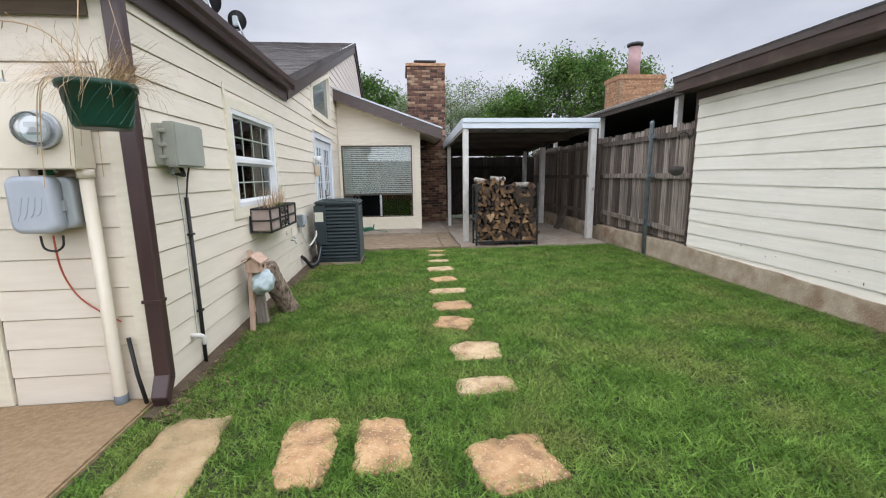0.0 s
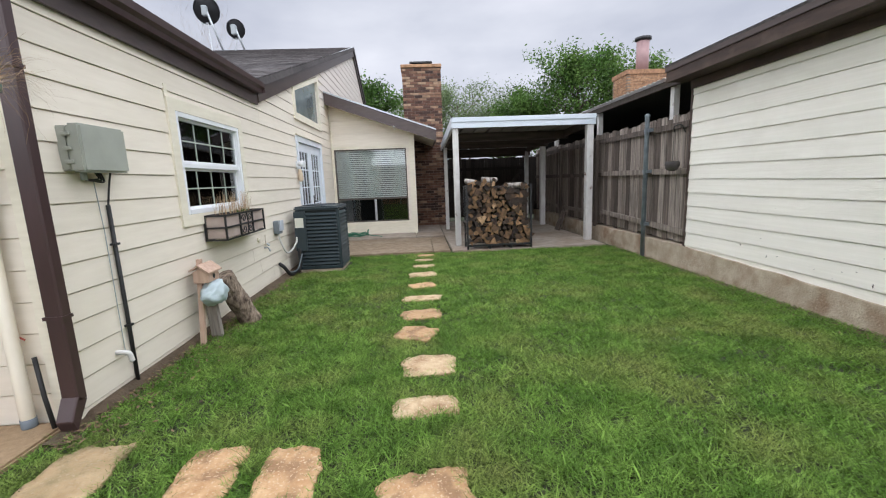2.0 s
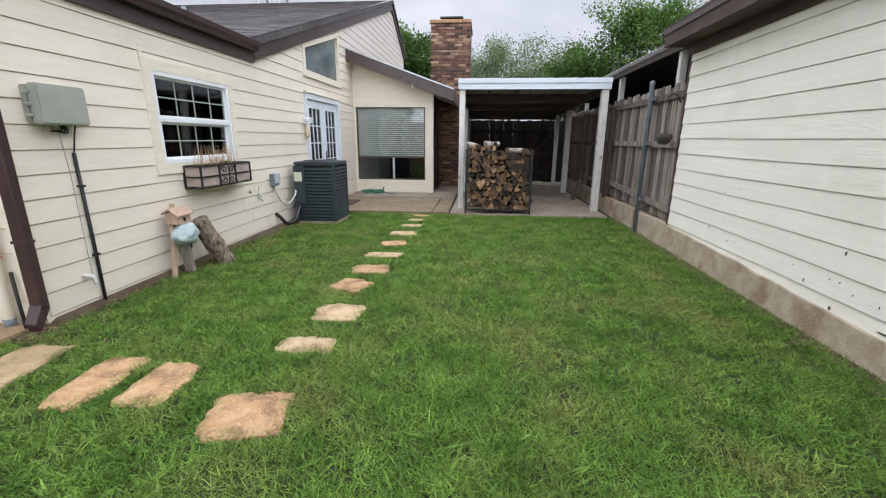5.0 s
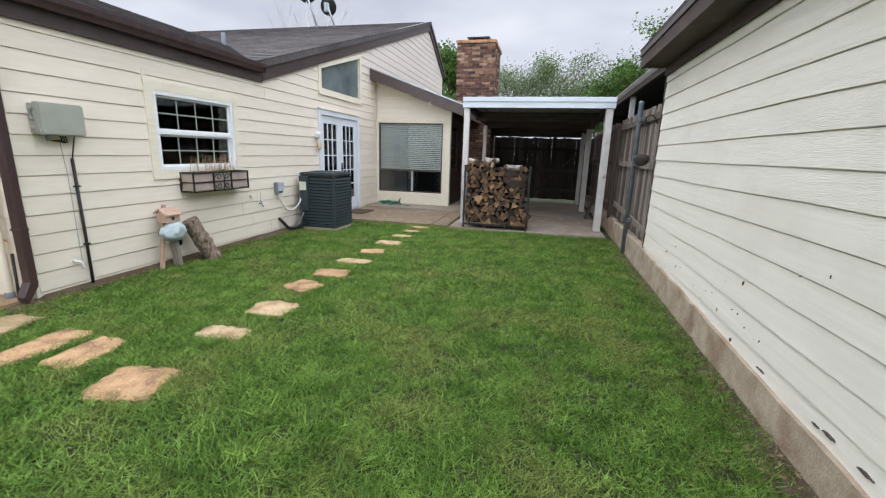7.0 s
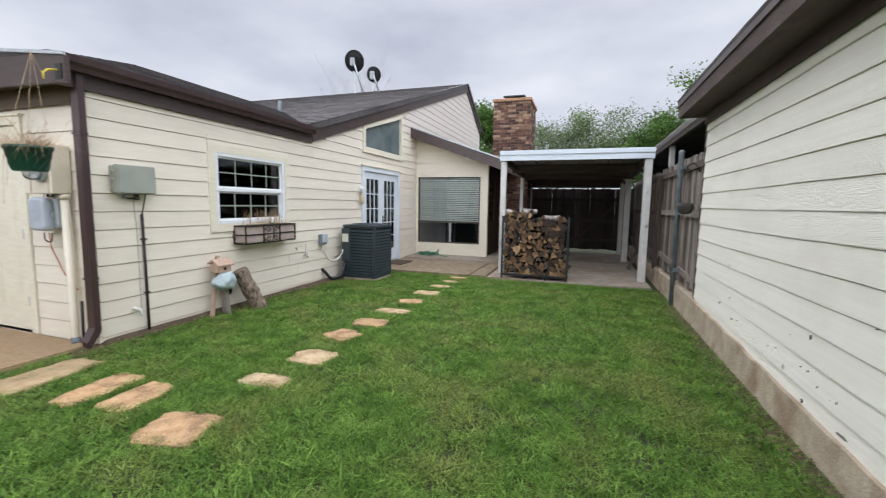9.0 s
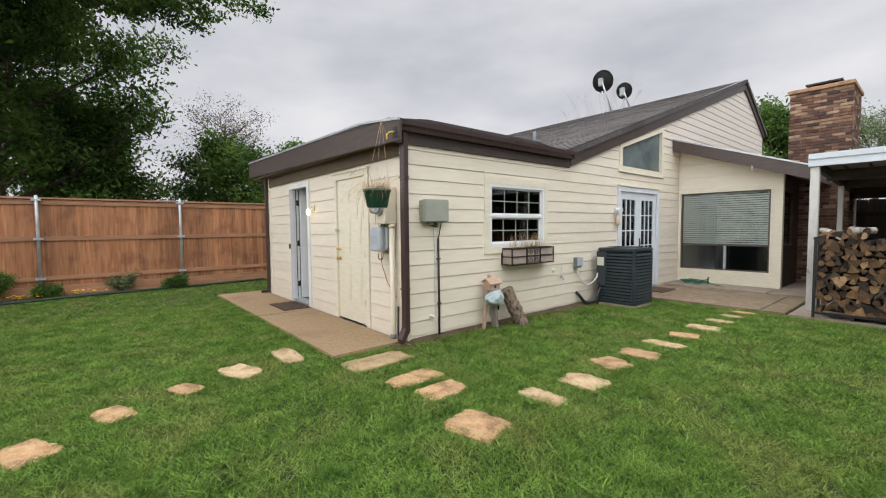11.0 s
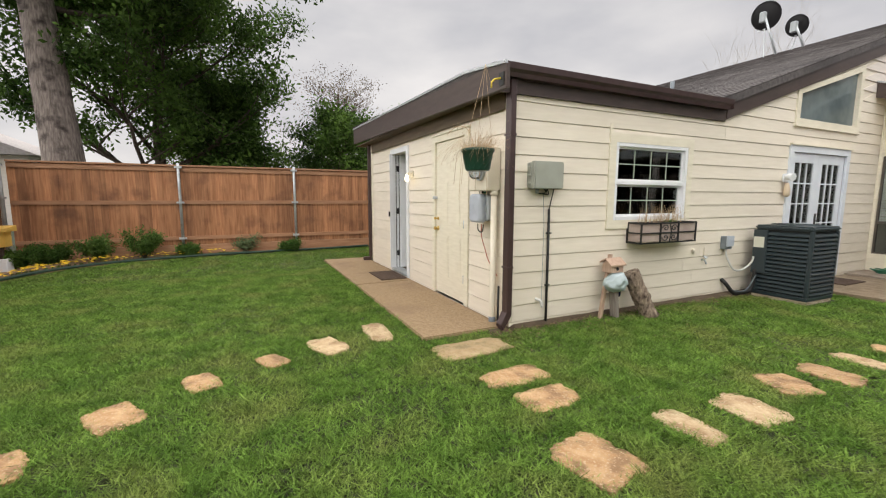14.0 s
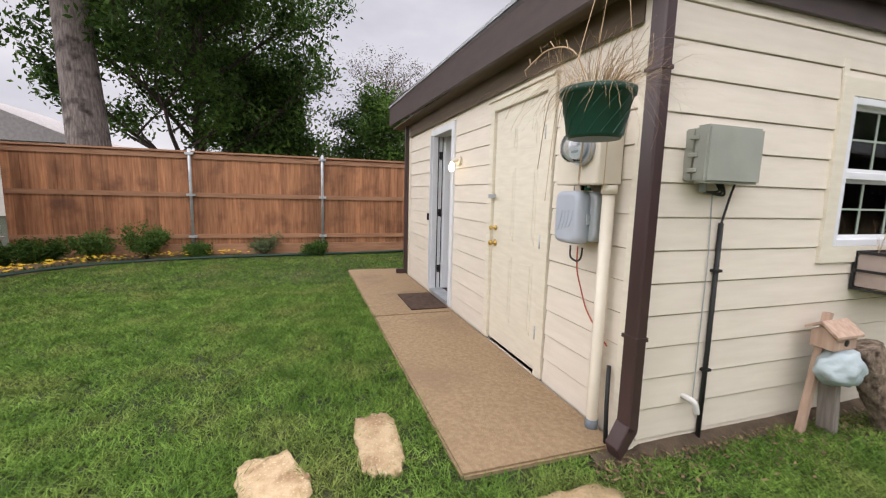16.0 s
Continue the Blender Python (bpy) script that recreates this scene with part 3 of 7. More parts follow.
# ---- structure: roofs ----
def roof_slab(name, p, q, r, s, thick, rows, label):
    """A roof plane p q r s (p-q along the eave, r-s along the ridge), with overlapping courses of shingles."""
    p, q, r, s = map(Vector, (p, q, r, s))
    nrm = (q - p).cross(s - p).normalized()
    if nrm.z < 0:
        nrm = -nrm
    bm = bmesh.new()
    prism(bm, [p, q, r, s], -nrm * thick)
    ob = struct(name, bm, M["shingle"], label, "roof")
    bm = bmesh.new()
    for i in range(rows):
        a, b = i / rows, (i + 1.25) / rows
        b = min(b, 1.0)
        la, lb, lc, ld = p.lerp(s, a), q.lerp(r, a), q.lerp(r, b), p.lerp(s, b)
        span = (lb - la).length
        cuts = [0.0]
        while cuts[-1] < 1:
            cuts.append(min(1.0, cuts[-1] + random.uniform(0.22, 0.42) / span))
        for c0, c1 in zip(cuts, cuts[1:]):
            h = 0.012 + random.uniform(0, 0.004)
            v = [bm.verts.new(x) for x in (la.lerp(lb, c0) + nrm * h, la.lerp(lb, c1) + nrm * h, ld.lerp(lc, c1) + nrm * 0.003, ld.lerp(lc, c0) + nrm * 0.003, la.lerp(lb, c0), la.lerp(lb, c1))]
            bm.faces.new(v[:4])
            bm.faces.new((v[4], v[5], v[1], v[0]))
    tagged(part("shingles", bm, M["shingle"], ob, "courses of grey-brown shingles"), kind="stuff")
    return ob


XR = XW + 0.10
zr = lambda y: roof_line(y, 0.30)
roof_slab("roof_main", (XR, 6.0, zr(6.16) - 0.05), (-13.5, 6.0, zr(6.16) - 0.05), (-13.5, 15.69, zr(15.69)), (XR, 15.69, zr(15.69)), 0.10, 46, "grey-brown shingle roof rising to a ridge")
roof_slab("roof_rear", (-13.5, 18.15, zr(17.92) - 0.12), (XR, 18.15, zr(17.92) - 0.12), (XR, 15.70, zr(15.69)), (-13.5, 15.70, zr(15.69)), 0.10, 12, "rear slope of the grey-brown shingle roof")
roof_slab("roof_extension", (XW + 0.03, 6.3, 2.665), (XW + 0.03, 2.545, 2.665), (-4.1, 5.3, 3.63), (-4.1, 8.95, 3.63), 0.03, 18, "grey-brown hipped shingle roof above the gutter")
roof_slab("roof_extension_hip", (XW + 0.03, 2.545, 2.665), (-7.05, 2.545, 2.88), (-4.11, 5.3, 3.63), (-4.10, 5.3, 3.63), 0.03, 16, "hip end of the grey-brown shingle roof")
roof_slab("roof_extension_far", (-7.05, 2.545, 2.88), (-7.05, 8.95, 2.88), (-4.105, 8.95, 3.63), (-4.105, 5.3, 3.63), 0.03, 16, "far side of the hipped shingle roof")
# soffit and rake board over the end wall
struct("soffit_end", boxes((-7.0, XW - 0.06, 2.60, YC + 0.0, 2.47, 2.49)), M["soffit"], "tan boarded soffit over the end wall", "soffit")
struct("frieze_end", boxes((XE + 0.05, XW - 0.131, YC - 0.036, YC - 0.024, 2.29, 2.469)), M["soffit"], "tan frieze board under the end wall soffit", "fascia")
rake = bmesh.new()
prism(rake, [(-1.14, 2.55, 2.40), (-1.14, 2.55, 2.615), (-1.95, 2.55, 2.715), (-7.06, 2.55, 2.83), (-7.06, 2.55, 2.535), (-1.95, 2.55, 2.42)], (0, 0.04, 0))
rake_board = struct("fascia_end", rake, M["brown"], "dark brown fascia board over the end wall", "fascia")
part("drip_edge", prism(bmesh.new(), [(-1.14, 2.535, 2.617), (-1.14, 2.535, 2.645), (-1.95, 2.535, 2.745), (-7.07, 2.535, 2.86), (-7.07, 2.535, 2.832), (-1.95, 2.535, 2.717)], (0, 0.03, 0)), M["galv"], rake_board, "pale metal drip edge")
part("hook_plate", boxes((-1.25, -1.17, 2.540, 2.549, 2.43, 2.55)), M["black"], rake_board, "dark hook plate")
# frieze board, gutter and downspout on the side
frieze = struct("fascia_side", boxes((XW + 0.021, XW + 0.050, 2.60, 6.16, 2.405, 2.64)), M["brown"], "dark brown fascia board under the gutter", "fascia")
bm = bmesh.new()
gx = XW + 0.052
prism(bm, [(gx, 2.56, 2.535), (gx + 0.075, 2.56, 2.535), (gx + 0.085, 2.56, 2.575), (gx + 0.115, 2.56, 2.60), (gx + 0.122, 2.56, 2.655), (gx + 0.112, 2.56, 2.655),
           (gx + 0.105, 2.56, 2.607), (gx + 0.077, 2.56, 2.583), (gx + 0.068, 2.56, 2.542), (gx + 0.006, 2.56, 2.542), (gx + 0.006, 2.56, 2.655), (gx, 2.56, 2.655)], (0, 3.55, 0))
gutter = solid("gutter", bm, M["gutter"], "dark brown metal gutter along the eave", "gutter")
part("end_cap", boxes((gx, gx + 0.118, 6.105, 6.112, 2.538, 2.65)), M["gutter"], gutter)
part("end_cap", boxes((gx, gx + 0.118, 2.552, 2.559, 2.538, 2.65)), M["gutter"], gutter)
dsp = thing("downspout", (XW + 0.05, YC - 0.02, 0), "dark brown metal downspout on the house corner", "downspout")
bm = boxes((XW - 0.02, XW + 0.075, YC - 0.10, YC - 0.03, 0.16, 2.56))
part("pipe", bevelled(bm, 0.008), M["gutter"], dsp)
bm = bmesh.new()
prism(bm, [(XW - 0.02, YC - 0.03, 0.16), (XW - 0.02, YC - 0.10, 0.20), (XW - 0.02, YC - 0.165, 0.075), (XW - 0.02, YC - 0.135, 0.0)], (0.095, 0, 0))
part("elbow", bevelled(bm, 0.006), M["gutter"], dsp)
part("strap", boxes((XW - 0.026, XW + 0.081, YC - 0.106, YC - 0.03, 0.66, 0.68)), M["gutter"], dsp)
part("strap", boxes((XW - 0.026, XW + 0.081, YC - 0.106, YC - 0.03, 2.0, 2.02)), M["gutter"], dsp)
far_spout = solid("downspout", bevelled(boxes((XE - 0.10, XE - 0.03, YC - 0.09, YC - 0.03, 0.10, 2.5), (XE - 0.10, XE - 0.03, YC - 0.22, YC - 0.05, 0.03, 0.10)), 0.006), M["gutter"], "dark brown downspout at the far corner of the end wall", "downspout")

# rake boards of the gable
bm = bmesh.new()
for (ya, za), (yb, zb), h in ((RAKE[0], RAKE[1], 0.29), (RAKE[1], RAKE[2], 0.20)):
    prism(bm, [(XW + 0.021, ya, za), (XW + 0.021, yb, zb), (XW + 0.021, yb, zb + (0.29 if yb < 16 else 0.20)), (XW + 0.021, ya, za + (0.24 if ya < 7 else 0.29))], (0.04, 0, 0))
rake_side = struct("fascia_rake", bm, M["brown"], "dark brown rake board of the gable", "fascia")
part("drip_edge", prism(bmesh.new(), [(XW + 0.055, 6.2, roof_line(6.2, 0.25)), (XW + 0.055, 15.69, roof_line(15.69, 0.29)), (XW + 0.055, 15.69, roof_line(15.69, 0.325)), (XW + 0.055, 6.2, roof_line(6.2, 0.285))], (0.03, 0, 0)), M["galv"], rake_side, "grey metal drip edge")

# ---- structure: the sunroom ----
PW = (-1.285, 0.455, 0.375, 2.15)            # its big window: x0, x1, z0, z1
PX = 0.635
wall_porch = core_wall("wall_sunroom", "x", YP, 0.12, XW, PX, lambda x: 3.30 - (x - XW) * 0.365, [(PW[0], PW[1], PW[2], PW[3], PW[3])], (), M["siding"], "cream sunroom wall around a large window")
rows = []
z = PW[3] + 0.07
while z < 3.3:
    xb = min(PX - 0.1, XW + (3.26 - z) / 0.365)
    xh = min(PX - 0.1, XW + (3.26 - z - 0.30) / 0.365)
    if xh > XW + 0.1:
        rows.append((z, z + 0.30, [(XW + 0.025, XW + 0.025, xb, xh)]))
    z += 0.30
lap_siding(wall_porch, "x", YP, -1, rows, M["siding"])
part("sill_board", boxes((XW + 0.02, PX - 0.1, YP - 0.03, YP, PW[2] - 0.10, PW[2] - 0.005)), M["trim"], wall_porch)
part("apron_board", boxes((XW + 0.02, PX - 0.1, YP - 0.018, YP, 0.06, PW[2] - 0.10)), M["trim"], wall_porch)
part("head_board", boxes((XW + 0.02, PX - 0.1, YP - 0.028, YP, PW[3] + 0.005, PW[3] + 0.068)), M["trim"], wall_porch)
part("corner_post", boxes((PX - 0.10, PX + 0.03, YP - 0.035, YP + 0.10, 0.05, 2.58)), M["trim"], wall_porch)
part("jamb_board", boxes((XW + 0.02, PW[0] - 0.004, YP - 0.03, YP, PW[2] - 0.004, PW[3] + 0.004)), M["trim"], wall_porch)
part("trim_board", boxes((XW + 0.02, XW + 0.05, YP - 0.034, YP, PW[3] + 0.07, 3.25)), M["trim"], wall_porch)
struct("wall_sunroom_side", boxes((PX - 0.08, PX, YP + 0.12, 12.62, 0.05, 0.95), (PX - 0.08, PX, YP + 0.12, 12.62, 2.1, 2.6), (PX - 0.08, PX, 11.9, 12.62, 0.95, 2.1)), M["brown_old"], "dark brown side wall of the sunroom", "wall")
bm = boxes((PX - 0.05, PX - 0.044, YP + 0.12, 11.9, 0.95, 2.1))
side_pane = struct("window_sunroom_side", bm, M["glass_dark"], "dark screened side window of the sunroom", "window")
side_pane.visible_shadow = False
struct("sunroom_floor", boxes((XW, PX - 0.08, YP + 0.12, 13.5, 0.0, 0.06)), M["room"], "dark sunroom floor", "floor")
# black wall colour holds the room's shade, so gaps between slats look dark
struct("sunroom_back", boxes((XW, PX, 13.5, 13.6, 0, 3.0)), M["dark"], "sunroom back wall coloured near black for the room's shade", "wall")
# its roof, sloping down away from the house
bm = bmesh.new()
slope = lambda x: 3.42 - (x - XW) * 0.352
prism(bm, [(XW + 0.022, 10.42, slope(XW)), (1.16, 10.42, slope(1.16)), (1.16, 14.2, slope(1.16)), (XW + 0.022, 14.2, slope(XW))], (0, 0, -0.07))
sun_roof = struct("roof_sunroom", bm, M["shingle"], "low shingle roof over the sunroom", "roof")
part("fascia", prism(bmesh.new(), [(XW + 0.022, 10.40, slope(XW) - 0.02), (1.18, 10.40, slope(1.18) - 0.02), (1.18, 10.40, slope(1.18) - 0.27), (XW + 0.022, 10.40, slope(XW) - 0.27)], (0, 0.035, 0)), M["brown"], sun_roof, "dark brown fascia board")
part("drip_edge", prism(bmesh.new(), [(XW + 0.022, 10.385, slope(XW) + 0.012), (1.19, 10.385, slope(1.19) + 0.012), (1.19, 10.385, slope(1.19) - 0.018), (XW + 0.022, 10.385, slope(XW) - 0.018)], (0, 0.03, 0)), M["galv"], sun_roof, "pale metal drip edge")
part("side_fascia", boxes((1.165, 1.195, 10.44, 14.2, slope(1.18) - 0.27, slope(1.18) - 0.02)), M["brown"], sun_roof)
part("soffit", prism(bmesh.new(), [(XW + 0.03, 10.44, slope(XW) - 0.25), (1.16, 10.44, slope(1.16) - 0.25), (1.16, 14.0, slope(1.16) - 0.25), (XW + 0.03, 14.0, slope(XW) - 0.25)], (0, 0, 0.02)), M["trim"], sun_roof)

# ---- structure: paving ----
def slab(name, x0, x1, y0, y1, top, mat, label, joints_y=(), joints_x=()):
    ys = [y0, *joints_y, y1]
    xs = [x0, *joints_x, x1]
    first = None
    for a, b in zip(ys, ys[1:]):
        for c, d in zip(xs, xs[1:]):
            bm = bevelled(boxes((c + 0.006, d - 0.006, a + 0.006, b - 0.006, -0.11, top)), 0.012, 2)
            if first is None:
                first = struct(name, bm, mat, label, "paving")
            else:
                part("slab", bm, mat, first)
    return first


slab("walk_slab", -7.05, -1.40, 1.82, 2.78, 0.020, M["walkslab"], "brown-stained concrete walk along the end wall", joints_x=(-4.15,))
slab("patio", -1.34, 1.28, 8.05, 10.0, 0.035, M["patio"], "rust-stained concrete patio by the French doors", joints_x=(0.95,))
slab("patio_step", -1.34, 1.28, 10.006, 12.6, 0.06, M["concrete"], "pale concrete step before the sunroom", joints_x=(0.62,))
slab("carport_slab", 1.30, 4.24, 8.0, 13.45, 0.03, M["concrete"], "pale concrete floor under the carport", joints_y=(10.9,))

# ---- structure: neighbour's shed wall ----
wall_shed = struct("wall_shed", boxes((XS, XS + 0.12, -6.0, YS, 0.12, 2.75)), M["shed"], "pale lap-sided shed wall with peeling paint", "wall")
struct("wall_shed_end", boxes((XS + 0.12, 8.4, YS - 0.12, YS, 0.25, 2.9)), M["shed"], "pale end wall of the shed", "wall")
z, rows = 0.142, []
while z < 2.35:
    rows.append((z, z + 0.1815, [(p, p, q, q) for p, q in split_run(-6.0, YS - 0.02, [], z, z + 0.1815, False)]))
    z += 0.1815
lap_siding(wall_shed, "y", XS, -1, rows, M["shed"], 0.010)
part("corner_board", boxes((XS - 0.022, XS + 0.02, YS - 0.019, YS + 0.02, 0.30, 2.5)), M["brown_old"], wall_shed, "dark weathered corner board")
bm = boxes((XS - 0.045, XS + 0.15, -6.0, 13.5, -0.15, 0.285))
bmesh.ops.subdivide_edges(bm, edges=[e for e in bm.edges if abs((e.verts[0].co - e.verts[1].co).y) > 5], cuts=160)
for v in bm.verts:
    if v.co.z > 0.2:
        v.co.z = min(max(0.125 + 0.031 * v.co.y, 0.15), 0.31)
    if v.co.x < XS:
        v.co.x += 0.014 * noise.noise((v.co.y * 3.1, v.co.z * 4, 3.0)) + 0.005 * noise.noise((v.co.y * 13, v.co.z * 9, 1.0))
        v.co.z += 0.02 * noise.noise((v.co.y * 2.2, 5.0, 0.0)) if v.co.z > 0 else 0
ledge = struct("footing_shed", bm, M["footing"], "stained rough concrete footing under the shed and fence", "footing")
struct("soffit_shed", boxes((4.13, XS - 0.022, -6.0, YS + 0.12, 2.51, 2.53)), M["brown_old"], "dark brown soffit of the shed", "soffit")
struct("frieze_shed", boxes((XS - 0.045, XS - 0.0205, -6.0, YS, 2.40, 2.508)), M["brown_old"], "dark brown frieze board of the shed", "fascia")
fas = struct("fascia_shed", boxes((4.10, 4.13, -6.0, YS + 0.14, 2.51, 2.70)), M["brown_old"], "weathered dark brown shed fascia board", "fascia")
part("trim_strip", boxes((4.085, 4.0985, -6.0, YS + 0.15, 2.645, 2.712)), M["brown"], fas)
roof_slab("roof_shed", (4.08, YS + 0.16, 2.715), (4.08, -6.0, 2.715), (8.4, -6.0, 4.1), (8.4, YS + 0.16, 4.1), 0.05, 18, "dark shingle roof of the shed")
struct("wall_shed_far", boxes((8.4, 8.52, -6.0, YS, 0.0, 4.0)), M["shed"], "far wall of the shed", "wall")

# ---- openings: windows and doors ----
def flat_frame(axis, at, out, u0, u1, z0, z1, w, depth, bm=None):
    """Four bars round an opening, flush with at, reaching out by depth."""
    bm = bm or bmesh.new()
    a, b = sorted((at, at + out * depth))
    for p, q, r, s in ((u0, u0 + w, z0, z1), (u1 - w, u1, z0, z1), (u0 + w, u1 - w, z0, z0 + w), (u0 + w, u1 - w, z1 - w, z1)):
        box(bm, *((a, b, p, q) if axis == "y" else (p, q, a, b)), r, s)
    return bm


def bar(axis, at, out, depth, u0, u1, z0, z1):
    a, b = sorted((at, at + out * depth))
    return boxes((a, b, u0, u1, z0, z1) if axis == "y" else (u0, u1, a, b, z0, z1))


M["muntin"] = plain("pale_green_muntin", (0.36, 0.42, 0.35), 0.4)
M["blind_tan"] = material("tan_wood_blind", (0.46, 0.36, 0.17), (0.58, 0.46, 0.24), 5, 0.5, 0.1, 30)
M["blind_white"] = material("white_blind", (0.74, 0.71, 0.66), (0.80, 0.77, 0.72), 5, 0.45, 0.05, 30)
# opaque teal pane: the sky's reflection is put into the base colour
M["sky_tinted"] = material("sky_reflection_teal_glass", (0.085, 0.115, 0.12), (0.15, 0.19, 0.195), 2.5, 0.12, 0, c=(0.20, 0.25, 0.25), cscale=1.2, clo=0.5, chi=0.8)

win = thing("window_1", (XW, 4.85, 1.1), "white double-hung window with muntins and a tan blind", "window", kind="structure")
part("trim_frame", flat_frame("y", XW + 0.001, 1, WIN[0] - TW, WIN[1] + TW, WIN[2] - TW, WIN[3] + TW, TW, 0.034), M["trim"], win, "cream painted trim")
part("jamb_strip", boxes((XW + 0.002, XW + 0.024, WIN[0] - TW, WIN[0] - TW + 0.045, WIN[3] + TW, WIN[3] + TW + 0.10)), M["trim"], win, "cream painted trim")
part("window_frame", bevelled(flat_frame("y", XW - 0.06, 1, WIN[0], WIN[1], WIN[2], WIN[3], 0.045, 0.092), 0.004), M["white"], win, "white vinyl frame")
zm = 1.565
part("check_rail", bevelled(bar("y", XW - 0.05, 1, 0.065, WIN[0] + 0.045, WIN[1] - 0.045, zm - 0.022, zm + 0.022), 0.003), M["white"], win)
for zlo, zhi, depth, m in ((zm + 0.022, WIN[3] - 0.045, -0.005, "muntin"), (WIN[2] + 0.045, zm - 0.022, -0.03, "muntin")):
    sash = part("sash", flat_frame("y", XW + depth - 0.02, 1, WIN[0] + 0.045, WIN[1] - 0.045, zlo, zhi, 0.022, 0.02), M["white"], win)
    pane = part("pane", bar("y", XW + depth - 0.012, 1, 0.004, WIN[0] + 0.067, WIN[1] - 0.067, zlo + 0.022, zhi - 0.022), M["glass"], win)
    pane.visible_shadow = False
    for k in (1, 2, 3):
        y = WIN[0] + 0.067 + k * (WIN[1] - WIN[0] - 0.134) / 4
        part("muntin", bar("y", XW + depth - 0.007, 1, 0.006, y - 0.0055, y + 0.0055, zlo + 0.022, zhi - 0.022), M[m], sash)
    part("muntin", bar("y", XW + depth - 0.0072, 1, 0.0064, WIN[0] + 0.067, WIN[1] - 0.067, (zlo + zhi) / 2 - 0.006, (zlo + zhi) / 2 + 0.006), M[m], sash)
blind = thing("window_blind", (XW - 0.1, 4.85, 1.5), "tan slatted blind drawn half way down", "blind")
for k in range(13):
    z = zm + 0.02 + k * 0.034
    bm = bmesh.new()
    prism(bm, [(XW - 0.040, WIN[0] + 0.02, z), (XW - 0.050, WIN[0] + 0.02, z + 0.031), (XW - 0.053, WIN[0] + 0.02, z + 0.031), (XW - 0.043, WIN[0] + 0.02, z)], (0, WIN[1] - WIN[0] - 0.04, 0))
    part("slat", bm, M["blind_tan"], blind)

# trapezoid window
hw = thing("window_2", (XW, 8.9, 2.6), "trapezoid clerestory window with a sky reflection coloured into its glass", "window", kind="structure")
y0, y1, zs, za, zb = HIW
rim = bmesh.new()
o = 0.10
k = (zb - za) / (y1 - y0)
for loop in ([(y0 - o, zs - o), (y1 + o, zs - o), (y1 + o, zs), (y0 - o, zs)], [(y0 - o, zs), (y0, zs), (y0, za), (y0 - o, za - k * o)],
             [(y1, zs), (y1 + o, zs), (y1 + o, zb + k * o), (y1, zb)], [(y0 - o, za - k * o), (y1 + o, zb + k * o), (y1 + o, zb + k * o + 0.09), (y0 - o, za - k * o + 0.09)]):
    prism(rim, [(XW + 0.001, y, z) for y, z in loop], (0.036, 0, 0))
part("trim_frame", rim, M["trim"], hw, "cream painted trim")
pane = part("pane", prism(bmesh.new(), [(XW - 0.03, y0, zs), (XW - 0.03, y1, zs), (XW - 0.03, y1, zb), (XW - 0.03, y0, za)], (0.006, 0, 0)), M["sky_tinted"], hw, "pane coloured like reflected sky")
pane.visible_shadow = False
part("sill", boxes((XW + 0.001, XW + 0.05, y0 - 0.12, y1 + 0.12, zs - o - 0.022, zs - o)), M["trim"], hw)

# French doors
fd = thing("door_1", (XW, 8.8, 0.07), "white French doors with small dark panes", "door", kind="structure")
fr = bmesh.new()
box(fr, XW - 0.05, XW + 0.035, FDOOR[0] - 0.10, FDOOR[0], 0.05, FDOOR[3] + 0.10)
box(fr, XW - 0.05, XW + 0.035, FDOOR[1], FDOOR[1] + 0.10, 0.05, FDOOR[3] + 0.10)
box(fr, XW - 0.05, XW + 0.035, FDOOR[0], FDOOR[1], FDOOR[3], FDOOR[3] + 0.10)
part("door_frame", fr, M["white_blue"], fd)
part("drip_cap", boxes((XW + 0.001, XW + 0.06, FDOOR[0] - 0.12, FDOOR[1] + 0.12, FDOOR[3] + 0.10, FDOOR[3] + 0.125)), M["trim"], fd)
part("threshold", boxes((XW - 0.06, XW + 0.05, FDOOR[0], FDOOR[1], 0.036, 0.07)), M["galv"], fd)
mid = (FDOOR[0] + FDOOR[1]) / 2
for a, b, hinge in ((FDOOR[0] + 0.004, mid - 0.002, 0), (mid + 0.002, FDOOR[1] - 0.004, 1)):
    st, tr, br = 0.13, 0.15, 0.26
    leaf = bmesh.new()
    for row in ((a, a + st, 0.08, 2.095), (b - st, b, 0.08, 2.095), (a + st, b - st, 0.08, 0.08 + br), (a + st, b - st, 2.095 - tr, 2.095)):
        box(leaf, XW - 0.045, XW - 0.005, *row)
    door = part("door_leaf", leaf, M["white_blue"], fd)
    pane = part("pane", boxes((XW - 0.027, XW - 0.022, a + st, b - st, 0.08 + br, 2.095 - tr)), M["glass_dark"], door)
    pane.visible_shadow = False
    for i in (1, 2):
        y = a + st + i * (b - a - 2 * st) / 3
        part("muntin", boxes((XW - 0.038, XW - 0.012, y - 0.010, y + 0.010, 0.08 + br, 2.095 - tr)), M["white_blue"], door)
    for i in (1, 2, 3, 4):
        z = 0.08 + br + i * (2.095 - tr - 0.08 - br) / 5
        part("muntin", boxes((XW - 0.036, XW - 0.014, a + st, b - st, z - 0.010, z + 0.010)), M["white_blue"], door)
    if hinge:
        hb = bmesh.new()
        tube(hb, [(XW - 0.005, a + 0.06, 1.02), (XW + 0.045, a + 0.06, 1.02)], 0.011, 8)
        tube(hb, [(XW + 0.042, a + 0.06, 1.02), (XW + 0.042, a + 0.16, 1.03)], 0.009, 8)
        box(hb, XW - 0.006, XW + 0.004, a + 0.035, a + 0.085, 0.93, 1.14)
        part("handle", hb, M["black"], door, "dark lever handle")

